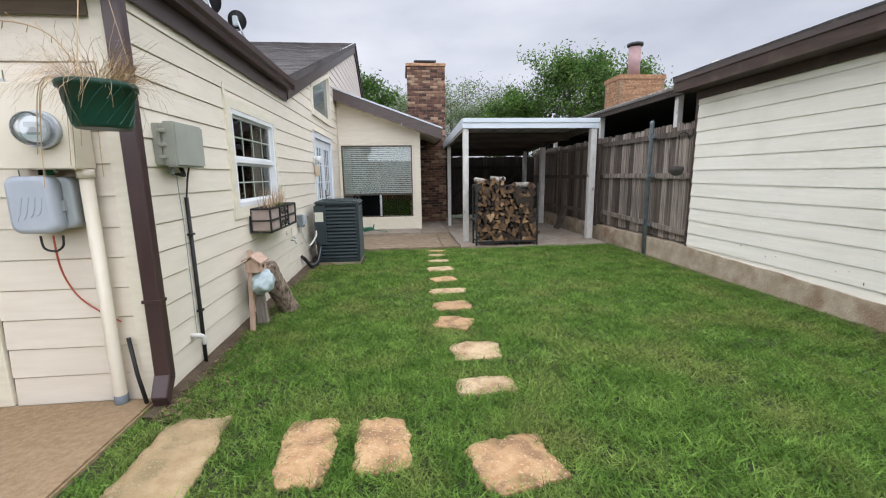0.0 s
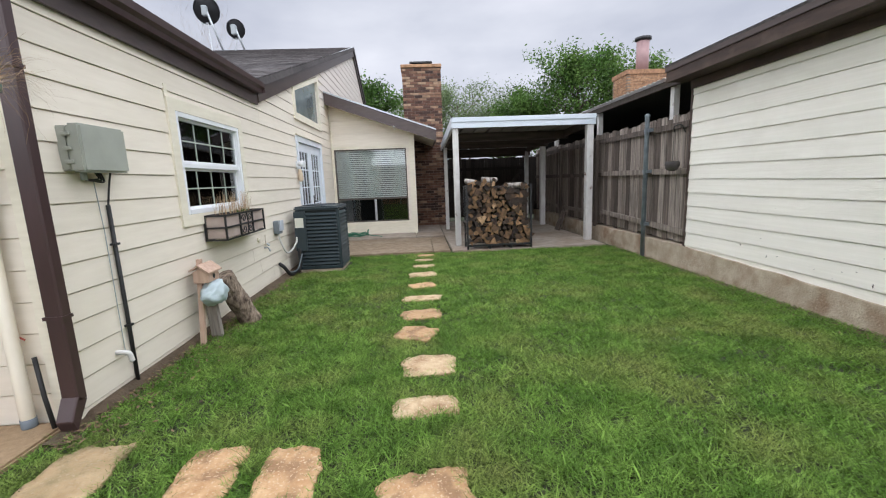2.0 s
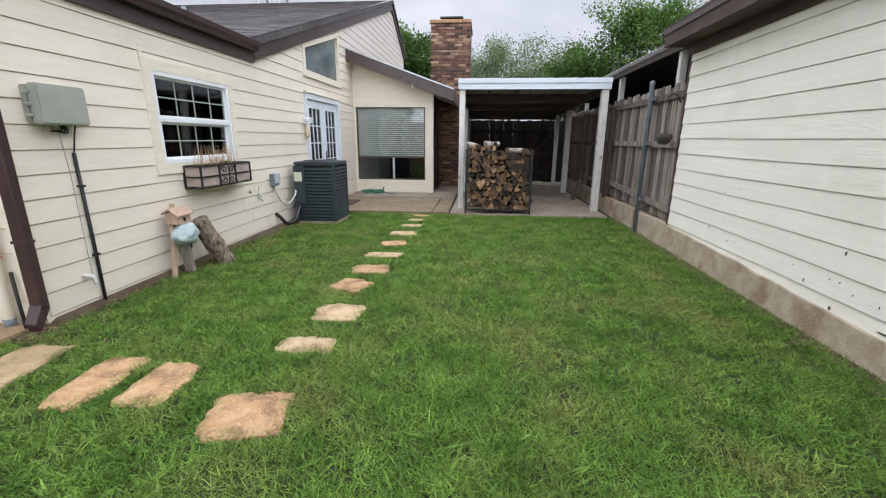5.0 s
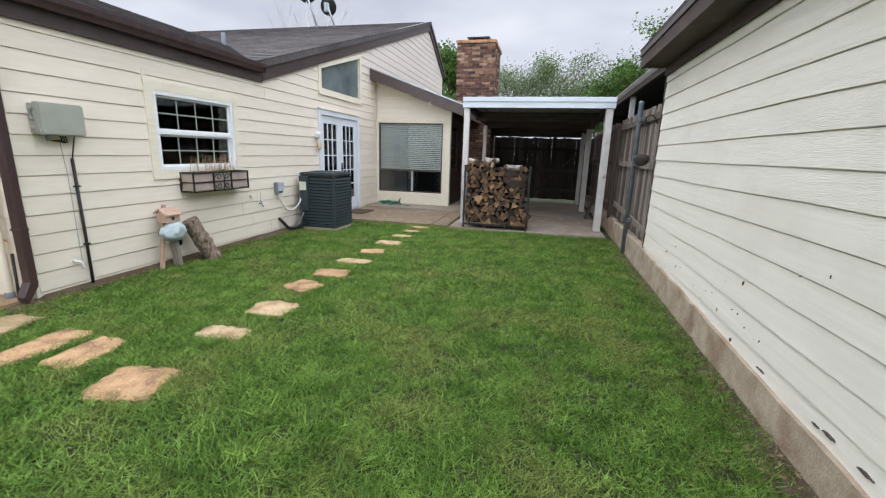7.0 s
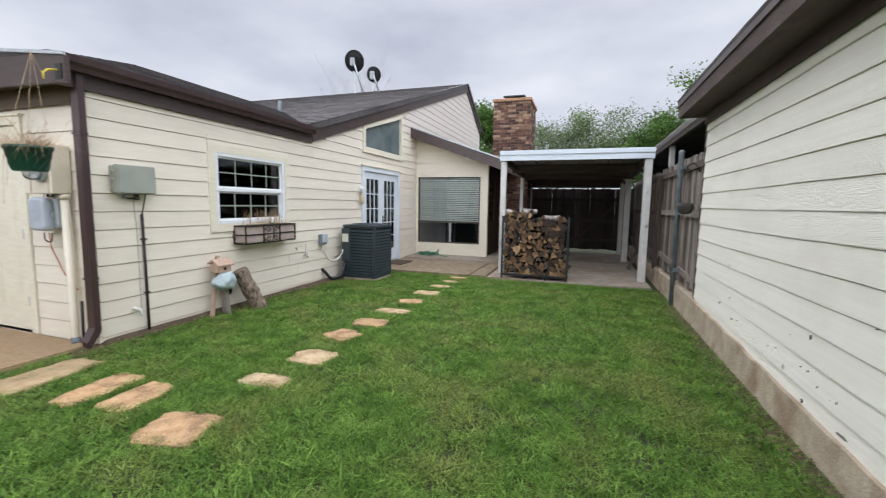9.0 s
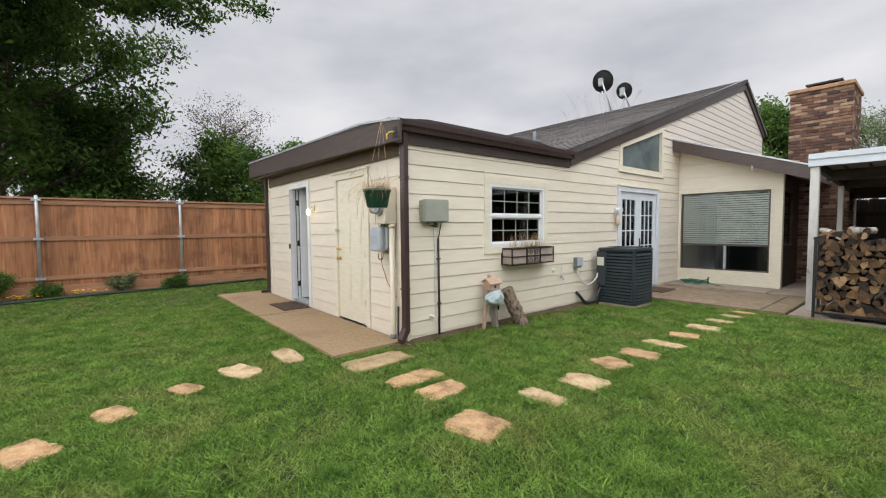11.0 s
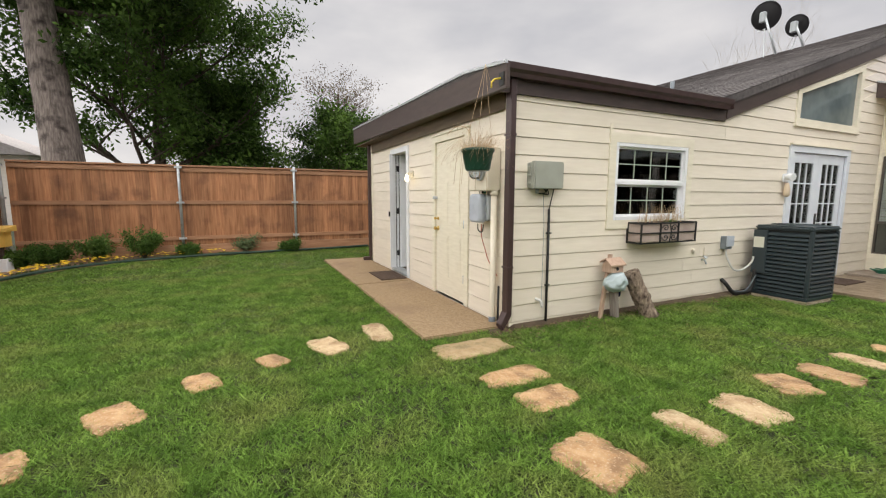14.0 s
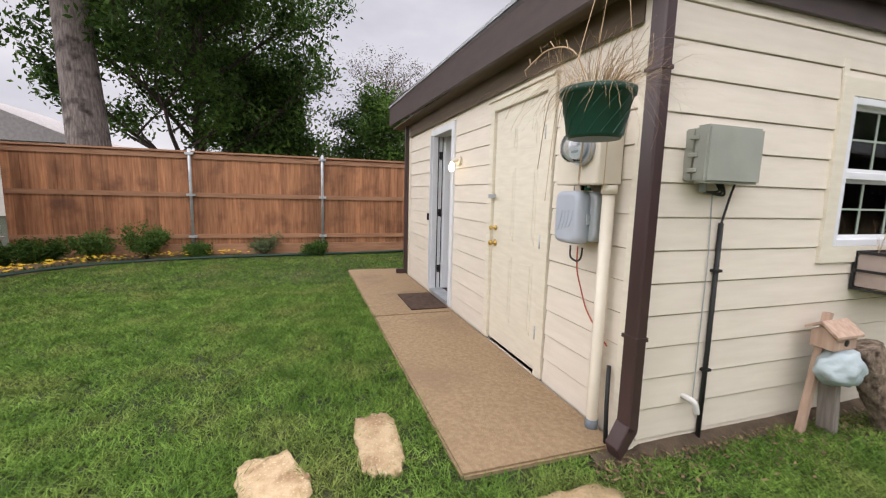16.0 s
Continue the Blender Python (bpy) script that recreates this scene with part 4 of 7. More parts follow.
# white door, standing open
wd = thing("door_2", (-4.8, YC, 0.06), "white back door standing ajar in a white frame", "door", kind="structure")
fr = bmesh.new()
x0, x1, z1 = WDOOR[0], WDOOR[1], WDOOR[3]
for row in ((x0 - 0.075, x0 + 0.012, 0.012, z1 + 0.075), (x1 - 0.012, x1 + 0.075, 0.012, z1 + 0.075), (x0 + 0.012, x1 - 0.012, z1 - 0.012, z1 + 0.075)):
    box(fr, row[0], row[1], YC - 0.035, YC + 0.145, row[2], row[3])
part("door_frame", bevelled(fr, 0.004), M["white"], wd)
part("threshold", boxes((x0 + 0.013, x1 - 0.013, YC - 0.05, YC + 0.13, 0.036, 0.075)), M["galv"], wd)
lb = bevelled(boxes((0, 0.735, 0, 0.042, 0.08, z1 - 0.01)), 0.003)
lb.transform(pose(x0 + 0.058, YC + 0.120, 0, 0, 0, 80))
leaf = part("door_leaf", lb, M["white"], wd, "white door leaf standing ajar")
for d in (0.040, 0.098):
    part("weather_strip", boxes((x0 + 0.0125, x0 + 0.018, YC + d, YC + d + 0.011, 0.08, z1 - 0.013)), M["black"], wd, "black weather strip")
for z in (0.30, 1.08, 1.85):
    hb = boxes((x0 + 0.0125, x0 + 0.017, YC + 0.056, YC + 0.094, z, z + 0.10))
    tube(hb, [(x0 + 0.023, YC + 0.090, z - 0.004), (x0 + 0.023, YC + 0.090, z + 0.104)], 0.008, 8)
    part("hinge", hb, M["black"], wd, "dark hinge")
part("storm_door_edge", bevelled(boxes((x0 - 0.008, x0 + 0.004, YC - 0.07, YC - 0.036, 0.08, z1)), 0.002), M["white"], wd)
part("storm_latch", boxes((x0 - 0.02, x0 + 0.008, YC - 0.095, YC - 0.071, 1.03, 1.12)), M["black"], wd)

# cream utility door, shut
M["brass"] = plain("brass", (0.62, 0.42, 0.13), 0.3, 1.0)
ud = thing("door_3", (-2.8, YC, 0.06), "cream painted six-panel utility door, shut", "door", kind="structure")
x0, x1, z1 = UDOOR[0], UDOOR[1], UDOOR[3]
fr = bmesh.new()
for row in ((x0 - 0.085, x0, 0.012, z1 + 0.085), (x1, x1 + 0.10, 0.012, z1 + 0.085), (x0, x1, z1, z1 + 0.085)):
    box(fr, row[0], row[1], YC - 0.036, YC + 0.10, row[2], row[3])
part("door_frame", bevelled(fr, 0.004), M["trim"], ud)
part("side_joint", boxes((x1 + 0.1005, x1 + 0.1095, YC - 0.006, YC - 0.001, 0.10, z1 - 0.2)), M["brown_old"], ud, "dark open joint beside the trim")
part("drip_cap", boxes((x0 - 0.11, x1 + 0.12, YC - 0.055, YC - 0.0, z1 + 0.086, z1 + 0.108)), M["trim"], ud)
leaf = part("door_leaf", bevelled(boxes((x0 + 0.004, x1 - 0.004, YC - 0.006, YC + 0.038, 0.030, z1 - 0.004)), 0.003), M["trim"], ud)
for zlo, zhi in ((0.28, 0.86), (1.0, 1.62), (1.76, 1.98)):
    for k in (0, 1):
        a = x0 + 0.12 + k * 0.345
        pb = boxes((a, a + 0.285, YC - 0.0095, YC - 0.0062, zlo, zhi))
        box(pb, a + 0.03, a + 0.255, YC - 0.0135, YC - 0.0096, zlo + 0.03, zhi - 0.03)
        part("panel", pb, M["trim"], leaf)


def knob(parent, x, y, z, r):
    b = bmesh.new()
    tube(b, [(x, y, z), (x, y - 0.012, z), (x, y - 0.014, z), (x, y - 0.035, z), (x, y - 0.045, z), (x, y - 0.062, z), (x, y - 0.068, z)], [r * 1.2, r * 1.2, r * 0.5, r * 0.5, r, r, r * 0.6], 14)
    part("knob", b, M["brass"], parent, "brass knob")


knob(leaf, x0 + 0.07, YC - 0.006, 0.95, 0.026)
knob(leaf, x0 + 0.07, YC - 0.006, 1.09, 0.020)
part("hasp", bevelled(boxes((x0 - 0.05, x0 + 0.09, YC - 0.044, YC - 0.031, 1.36, 1.40)), 0.003), M["galv"], ud, "steel hasp")
for z in (0.3, 1.0, 1.8):
    part("hinge", tube(bmesh.new(), [(x1 + 0.002, YC - 0.034, z), (x1 + 0.002, YC - 0.034, z + 0.10)], 0.008, 8), M["galv"], ud, "steel hinge")

# sunroom window and its blind
sw = thing("window_3", (-0.4, YP, 0.4), "large sunroom window in a thin dark frame", "window", kind="structure")
M["bronze"] = plain("bronze_window_frame", (0.10, 0.085, 0.07), 0.4, 0.3)
part("window_frame", flat_frame("x", YP - 0.005, 1, PW[0], PW[1], PW[2], PW[3], 0.028, 0.06), M["bronze"], sw)
part("rail", bar("x", YP + 0.0, 1, 0.05, PW[0] + 0.028, PW[1] - 0.028, 0.93, 0.975), M["bronze"], sw)
part("mullion", bar("x", YP - 0.004, 1, 0.05, -0.385, -0.335, PW[2] + 0.028, 0.93), M["galv"], sw, "grey metal mullion")
for a, b, c, d in ((PW[0] + 0.028, PW[1] - 0.028, 0.975, PW[3] - 0.028), (PW[0] + 0.028, -0.385, PW[2] + 0.028, 0.93), (-0.335, PW[1] - 0.028, PW[2] + 0.028, 0.93)):
    pane = part("pane", boxes((a, b, YP + 0.02, YP + 0.025, c, d)), M["glass"], sw)
    pane.visible_shadow = False
sb = thing("window_blind", (-0.4, YP + 0.1, 1.0), "white slatted blind drawn down over the sunroom window", "blind")
for k in range(24):
    z = 0.968 + k * 0.049
    part("slat", prism(bmesh.new(), [(PW[0] + 0.01, YP + 0.050, z), (PW[0] + 0.01, YP + 0.059, z + 0.037), (PW[0] + 0.01, YP + 0.062, z + 0.037), (PW[0] + 0.01, YP + 0.053, z)], (PW[1] - PW[0] - 0.02, 0, 0)), M["blind_white"], sb)

# ---- chimney core (its bricks are laid at the end of the file) ----
CH = (0.41, 1.47, 12.45, 13.9, 4.42)
chim = thing("chimney", (0.9, 13.3, 0), "brown brick chimney with a metal cap", "chimney")
part("core", boxes((CH[0] + 0.02, CH[1] - 0.02, CH[2] + 0.02, CH[3] - 0.02, 0, CH[4] - 0.02)), M["mortar"], chim, "mortar joints")
part("crown", bevelled(boxes((CH[0] - 0.03, CH[1] + 0.03, CH[2] - 0.03, CH[3] + 0.03, CH[4] - 0.015, CH[4] + 0.07)), 0.01), M["brick_tan"], chim, "brick crown course")
cap = boxes((0.63, 1.26, 12.75, 13.6, CH[4] + 0.19, CH[4] + 0.225))
for x, y in ((0.69, 12.8), (1.18, 12.8), (0.69, 13.52), (1.18, 13.52)):
    box(cap, x, x + 0.03, y, y + 0.03, CH[4] + 0.07, CH[4] + 0.19)
box(cap, 0.71, 1.17, 12.85, 13.5, CH[4] + 0.07, CH[4] + 0.13)
part("cap", cap, M["black"], chim, "black metal chimney cap")

# ---- carport ----
cp = thing("carport", (2.8, 10.8, 0.03), "white metal carport on peeling wooden posts", "carport")


def cpz(y):
    return 2.475 - (y - 8.55) * 0.040


for x, y, w in ((1.48, 8.63, 0.11), (4.13, 8.63, 0.13), (1.46, 11.45, 0.09), (4.08, 11.6, 0.13), (1.46, 13.3, 0.09), (4.08, 13.3, 0.11)):
    part("post", bevelled(boxes((x - w / 2, x + w / 2, y - w / 2, y + w / 2, 0.028, cpz(y) - 0.17)), 0.008), M["old_white"], cp, "post with peeling white paint")
part("front_fascia", bevelled(boxes((1.41, 4.22, 8.535, 8.555, cpz(8.55) - 0.17, cpz(8.55) + 0.02), (1.41, 4.22, 8.515, 8.535, cpz(8.55) - 0.06, cpz(8.55) + 0.025)), 0.003), M["carport_white"], cp, "bluish white metal fascia")
for x in (1.40, 4.20):
    part("side_fascia", prism(bmesh.new(), [(x, 8.556, cpz(8.55) - 0.17), (x, 13.4, cpz(13.4) - 0.17), (x, 13.4, cpz(13.4) + 0.02), (x, 8.556, cpz(8.55) + 0.02)], (0.022, 0, 0)), M["carport_white"], cp)
sheet = bmesh.new()
xs = [1.43]
while xs[-1] < 4.15:
    xs.append(xs[-1] + 0.30)
prof = []
for x in xs[:-1]:
    prof += [(x, 0.0), (x + 0.24, 0.0), (x + 0.255, 0.05), (x + 0.285, 0.05)]
prof = [(min(x, 4.195), z) for x, z in prof]
for (xa, za), (xb, zb) in zip(prof, prof[1:]):
    if xb - xa > 1e-4:
        v = [sheet.verts.new(p) for p in ((xa, 8.56, cpz(8.55) - 0.05 + za), (xb, 8.56, cpz(8.55) - 0.05 + zb), (xb, 13.4, cpz(13.4) - 0.05 + zb), (xa, 13.4, cpz(13.4) - 0.05 + za))]
        sheet.faces.new(v)
bmesh.ops.remove_doubles(sheet, verts=sheet.verts[:], dist=1e-4)
bmesh.ops.solidify(sheet, geom=sheet.faces[:], thickness=0.004)
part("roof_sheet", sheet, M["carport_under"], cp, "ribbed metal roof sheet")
M["dark_beam"] = material("dark_stained_beam", (0.045, 0.035, 0.03), (0.09, 0.07, 0.06), 4, 0.8, 0.4, 20, (0.5, 4, 4))
for y in (10.0, 11.5, 13.3):
    part("beam", boxes((1.43, 4.19, y - 0.045, y + 0.045, cpz(y) - (0.31 if y > 13 else 0.24), cpz(y) - 0.062)), M["dark_beam"], cp, "dark cross beam")
for x in (1.44, 4.08):
    part("beam", prism(bmesh.new(), [(x, 8.6, cpz(8.6) - 0.20), (x, 13.3, cpz(13.3) - 0.20), (x, 13.3, cpz(13.3) - 0.062), (x, 8.6, cpz(8.6) - 0.062)], (0.07, 0, 0)), M["dark_beam"], cp)
part("side_panel", prism(bmesh.new(), [(1.425, 8.7, cpz(8.7) - 0.20), (1.425, 8.7, cpz(8.7) - 0.06), (1.425, 11.4, cpz(11.4) - 0.06), (1.425, 11.4, cpz(11.4) - 0.20)], (0.012, 0, 0)), M["old_white"], cp)

# ---- fences ----
def picket(w, h, t, dog=0.02):
    """A fence board standing on the origin, its face along x."""
    bm = bmesh.new()
    prism(bm, [(-w / 2, 0, 0), (w / 2, 0, 0), (w / 2, 0, h - dog), (w / 2 - dog, 0, h), (-w / 2 + dog, 0, h), (-w / 2, 0, h - dog)], (0, t, 0))
    return bm


def board_row(parent, meshes, start, end, pitch, base, turn, jitter=0.012, name="picket"):
    """Boards side by side from start to end (x, y)."""
    a, b = Vector(start), Vector(end)
    count = int((b - a).length / pitch)
    for i in range(count):
        p = a.lerp(b, (i + 0.5) / count)
        ob = new(name, random.choice(meshes))
        ob.parent = parent
        ob.matrix_parent_inverse = parent.matrix_basis.inverted()
        step = 0.0045 * (i % 2)
        p = p + Vector((step * math.sin(radians(-turn)), step * math.cos(radians(turn))))
        ob.matrix_basis = pose(p.x, p.y, base + random.uniform(-jitter, jitter), random.uniform(-0.1, 0.1), random.uniform(-0.1, 0.1), turn)


# new red-brown fence
FX = -9.24
cedar_mesh = [mesh_of("picket", picket(w, 1.83, 0.016, 0.004), M["cedar"]) for w in (0.138, 0.134, 0.139)]
rf = thing("wooden_fence", (FX, 1.0, 0), "red-brown stained board fence on galvanised posts", "fence")
board_row(rf, cedar_mesh, (FX - 0.06, -4.0), (FX - 0.06, 9.0), 0.1325, 0.24, -90, 0.002)
for z, h in ((0.36, 0.088), (1.20, 0.088), (1.96, 0.088)):
    part("rail", boxes((FX - 0.055, FX - 0.015, -3.98, 9.0, z, z + h)), M["cedar_rail"], rf, "fence rail")
part("cap_rail", boxes((FX - 0.13, FX + 0.01, -4.0, 9.0, 2.075, 2.11)), M["cedar_rail"], rf)
part("kick_board", boxes((FX - 0.075, FX - 0.03, -4.0, 9.0, 0.02, 0.235)), M["cedar_rail"], rf, "kick board along the ground")
for y in (-1.03, 1.50, 4.03, 6.56, 9.0):
    post = part("post", tube(bmesh.new(), [(FX + 0.03, y, 0.0), (FX + 0.03, y, 2.13), (FX + 0.03, y, 2.15)], [0.031, 0.031, 0.015], 12), M["galv"], rf, "galvanised post")
    for z in (0.38, 1.22, 2.03):
        part("bracket", boxes((FX - 0.014, FX + 0.068, y - 0.075, y + 0.075, z, z + 0.045)), M["galv"], post)
sf = thing("wooden_fence", (-2.4, -4.0, 0), "taller red-brown board fence behind the flower bed", "fence")
tall = [mesh_of("picket", picket(w, 2.05, 0.016, 0.004), M["cedar"]) for w in (0.138, 0.134)]
board_row(sf, tall, (FX, -4.16), (4.3, -4.16), 0.1325, 0.22, 0, 0.002)
for z in (0.36, 1.30, 2.16):
    part("rail", boxes((FX + 0.0, 4.3, -4.145, -4.105, z, z + 0.088)), M["cedar_rail"], sf, "fence rail")
part("cap_rail", boxes((FX - 0.1, 4.3, -4.22, -4.08, 2.275, 2.31)), M["cedar_rail"], sf)
part("kick_board", boxes((FX, 4.3, -4.17, -4.12, 0.0, 0.215)), M["cedar_rail"], sf)
for x in (-9.15, -7.9, -5.4, -2.9, -0.4, 2.1):
    post = part("post", tube(bmesh.new(), [(x, -4.07, 0.0), (x, -4.07, 2.36), (x, -4.07, 2.38)], [0.036, 0.036, 0.018], 12), M["galv"], sf, "galvanised post")
    for z in (0.38, 1.32, 1.98):
        part("bracket", boxes((x - 0.075, x + 0.075, -4.104, -4.025, z, z + 0.045)), M["galv"], post)

# old grey fence on the footing, beside the carport
gf = thing("wooden_fence", (XS, 9.5, 0.28), "weathered grey board fence on the concrete footing", "fence")
grey_mesh = [mesh_of("picket", picket(w, h, 0.018, d), M["grey_wood"]) for w, h, d in ((0.142, 1.78, 0.03), (0.137, 1.80, 0.028), (0.145, 1.76, 0.03), (0.140, 1.79, 0.02))]
board_row(gf, grey_mesh, (XS + 0.035, YS + 0.04), (XS + 0.035, 13.45), 0.1445, 0.335, -90, 0.02)
for y0, y1, z, dz in ((YS + 0.05, 8.6, 0.55, -0.10), (8.6, 13.4, 0.50, 0.0), (YS + 0.05, 8.6, 1.30, 0.0), (8.6, 13.4, 1.28, 0.0), (YS + 0.05, 13.4, 1.93, 0.0)):
    part("rail", prism(bmesh.new(), [(XS - 0.012, y0, z + dz), (XS - 0.012, y1, z), (XS - 0.012, y1, z + 0.085), (XS - 0.012, y0, z + dz + 0.085)], (0.028, 0, 0)), M["grey_wood"], gf, "weathered rail")
for y in (8.75, 10.9):
    part("post", boxes((XS - 0.075, XS - 0.013, y, y + 0.09, 0.28, 2.0)), M["grey_wood"], gf, "dark wooden post")
pp = thing("fence_post", (4.31, 6.875, 0), "blue-grey painted steel pipe post by the grey fence", "post")
part("pipe", tube(bmesh.new(), [(4.33, 6.875, -0.02), (4.325, 6.875, 2.19), (4.325, 6.875, 2.21), (4.325, 6.875, 2.235)], [0.035, 0.035, 0.041, 0.02], 14), M["bluegrey"], pp)
for z in (0.50, 1.33, 1.96):
    part("bracket", boxes((4.318, 4.386, 6.80, 6.95, z, z + 0.05)), M["bluegrey"], pp)
# gate at the carport's back, its boards coloured near black for the carport's shade
M["gate_wood"] = varied("shade_dark_boards", ((0.0, (0.016, 0.012, 0.010)), (0.5, (0.030, 0.023, 0.019)), (1.0, (0.05, 0.04, 0.034))), 0.9, 0.8, 26, mottle=0.5, mscale=4.0, bdist=0.008, stretch=(10, 10, 0.5))
dg = thing("wooden_gate", (2.9, 13.5, 0.1), "weathered double gate at the carport's back, darkened by colour as if in shade", "gate")
gate_mesh = [mesh_of("board", picket(w, h, 0.018, 0.01), M["gate_wood"]) for w, h in ((0.142, 1.825), (0.138, 1.83))]
board_row(dg, gate_mesh, (1.40, 13.55), (4.62, 13.55), 0.1365, 0.13, 0, 0.015, "board")
for z in (0.36, 0.95, 1.58):
    part("rail", boxes((1.42, 4.18, 13.50, 13.545, z, z + 0.09)), M["gate_wood"], dg, "shade-dark gate rail")
for a, b in ((1.5, 2.75), (2.85, 4.1)):
    part("brace", prism(bmesh.new(), [(a, 13.505, 0.45), (a + 0.10, 13.505, 0.45), (b, 13.505, 1.58), (b - 0.10, 13.505, 1.58)], (0, 0.035, 0)), M["gate_wood"], dg)

# ---- neighbour's carport beyond the fence ----
nc = thing("carport", (6.4, 9.8, 0), "neighbour's carport with a corrugated metal roof, its inside coloured black as shade", "carport")
M["galv_roof"] = material("corrugated_steel", (0.30, 0.29, 0.28), (0.46, 0.45, 0.44), 3, 0.45, 0.1, 20, c=(0.22, 0.13, 0.08), cscale=1.5, clo=0.55, chi=0.75)
cor = bmesh.new()
n = 110
ring = []
for i in range(n + 1):
    y = 6.12 + (13.6 - 6.12) * i / n
    dz = 0.014 * math.cos(i * math.pi / 1.0)
    ring.append((cor.verts.new((4.42, y, 2.70 + dz)), cor.verts.new((8.2, y, 2.95 + dz))))
for a, b in zip(ring, ring[1:]):
    cor.faces.new((a[0], a[1], b[1], b[0]))
bmesh.ops.solidify(cor, geom=cor.faces[:], thickness=0.006)
part("roof_sheet", cor, M["galv_roof"], nc, "corrugated steel roof")
part("eave_beam", boxes((4.50, 4.56, 6.12, 13.5, 2.58, 2.675)), M["dark_beam"], nc, "dark brown eave beam")
for y in (6.60, 9.2, 12.0):
    part("post", boxes((4.565, 4.655, y, y + 0.09, 0.0, 2.66)), M["old_white"], nc, "white post")
# added walls and ceiling: they block light, and their black is the inner shade
part("back_wall", boxes((7.2, 7.3, 6.1, 13.6, 0, 2.88)), M["dark"], nc, "near-black back wall added as the carport's inner shade")
part("end_wall", boxes((4.7, 7.2, 13.5, 13.6, 0, 2.70)), M["dark"], nc, "near-black end wall added as the carport's inner shade")
part("ceiling", boxes((4.58, 7.2, 6.14, 13.5, 2.60, 2.62)), M["dark"], nc, "near-black ceiling added to keep light out of the carport")

# ---- things along the house ----
M["greybox"] = material("grey_green_plastic", (0.30, 0.315, 0.27), (0.36, 0.375, 0.325), 4, 0.5, 0.06, 60)
M["bluebox"] = material("light_blue_grey_plastic", (0.40, 0.44, 0.50), (0.47, 0.51, 0.57), 4, 0.4, 0.06, 60)
M["grey_plastic"] = plain("grey_plastic", (0.33, 0.36, 0.37), 0.5)
M["cream_metal"] = material("cream_painted_metal", (0.66, 0.60, 0.48), (0.73, 0.67, 0.55), 5, 0.45, 0.1, 40)
M["rubber"] = plain("black_rubber", (0.012, 0.012, 0.012), 0.6)
M["meter_glass"] = glass_pane("meter_glass", (0.8, 0.84, 0.85), 0.15)
M["face_white"] = plain("meter_face", (0.65, 0.68, 0.70), 0.5)
M["red_wire"] = plain("red_wire", (0.40, 0.07, 0.035), 0.5)
M["green_pot"] = material("dark_green_plastic", (0.006, 0.045, 0.030), (0.010, 0.062, 0.042), 4, 0.4, 0.05, 40)
M["straw"] = material("dry_straw", (0.38, 0.26, 0.145), (0.53, 0.385, 0.235), 8, 0.8, 0, rnd=0.3, islands=True)
M["pot_soil"] = plain("potting_soil", (0.05, 0.032, 0.02), 1.0)
M["linen"] = material("pinkish_grey_liner", (0.34, 0.27, 0.235), (0.43, 0.35, 0.31), 6, 0.8, 0.2, 80)
M["pale_wood"] = material("pale_pinkish_wood", (0.40, 0.27, 0.20), (0.52, 0.37, 0.28), 5, 0.8, 0.3, 25, (8, 8, 0.8))
M["old_post"] = material("grey_weathered_post", (0.19, 0.165, 0.14), (0.30, 0.265, 0.23), 5, 0.9, 0.5, 22, (9, 9, 0.7))
M["bag"] = material("pale_blue_cloth_bag", (0.36, 0.44, 0.46), (0.46, 0.54, 0.56), 5, 0.6, 0.4, 25)
M["bulb"] = plain("warm_lamp_glass", (1.0, 0.86, 0.55), 0.3, 0.0, 2.2)
M["ac"] = material("dark_green_grey_metal", (0.018, 0.030, 0.036), (0.028, 0.043, 0.050), 4, 0.38, 0.06, 40)
M["ac_in"] = plain("dark_coil", (0.010, 0.013, 0.014), 0.8)
M["cream_label"] = plain("paper_label", (0.62, 0.62, 0.52), 0.7)
M["hose"] = plain("green_hose", (0.012, 0.14, 0.075), 0.4)
M["mat"] = material("brown_coir_mat", (0.05, 0.03, 0.02), (0.10, 0.062, 0.042), 20, 1.0, 0.8, 200)
M["pipe_white"] = material("white_conduit", (0.56, 0.55, 0.52), (0.66, 0.65, 0.62), 6, 0.5, 0.1, 60)


def round_box(x0, x1, y0, y1, z0, z1, r, soft=0.006):
    """A box lying on the end wall whose four upright-face corners are rounded by r and whose rim is softened."""
    loop = []
    for cx, cz, a0 in ((x1 - r, z1 - r, 0), (x0 + r, z1 - r, 90), (x0 + r, z0 + r, 180), (x1 - r, z0 + r, 270)):
        loop += [(cx + r * math.cos(radians(a0 + 18 * k)), cz + r * math.sin(radians(a0 + 18 * k))) for k in range(6)]
    mx, mz = (x0 + x1) / 2, (z0 + z1) / 2
    bm, rings = bmesh.new(), []
    for y, cut in ((y1, 0.0), (y0 + soft * 2, 0.0), (y0 + soft * 0.6, soft * 0.6), (y0, soft * 2.2)):
        kx, kz = 1 - cut / (x1 - mx), 1 - cut / (z1 - mz)
        rings.append([bm.verts.new((mx + (x - mx) * kx, y, mz + (z - mz) * kz)) for x, z in loop])
    for p, q in zip(rings, rings[1:]):
        for k in range(len(loop)):
            bm.faces.new((p[k], p[(k + 1) % len(loop)], q[(k + 1) % len(loop)], q[k])).smooth = True
    bm.faces.new(rings[0][::-1])
    bm.faces.new(rings[-1])
    bmesh.ops.recalc_face_normals(bm, faces=bm.faces[:])
    return bm


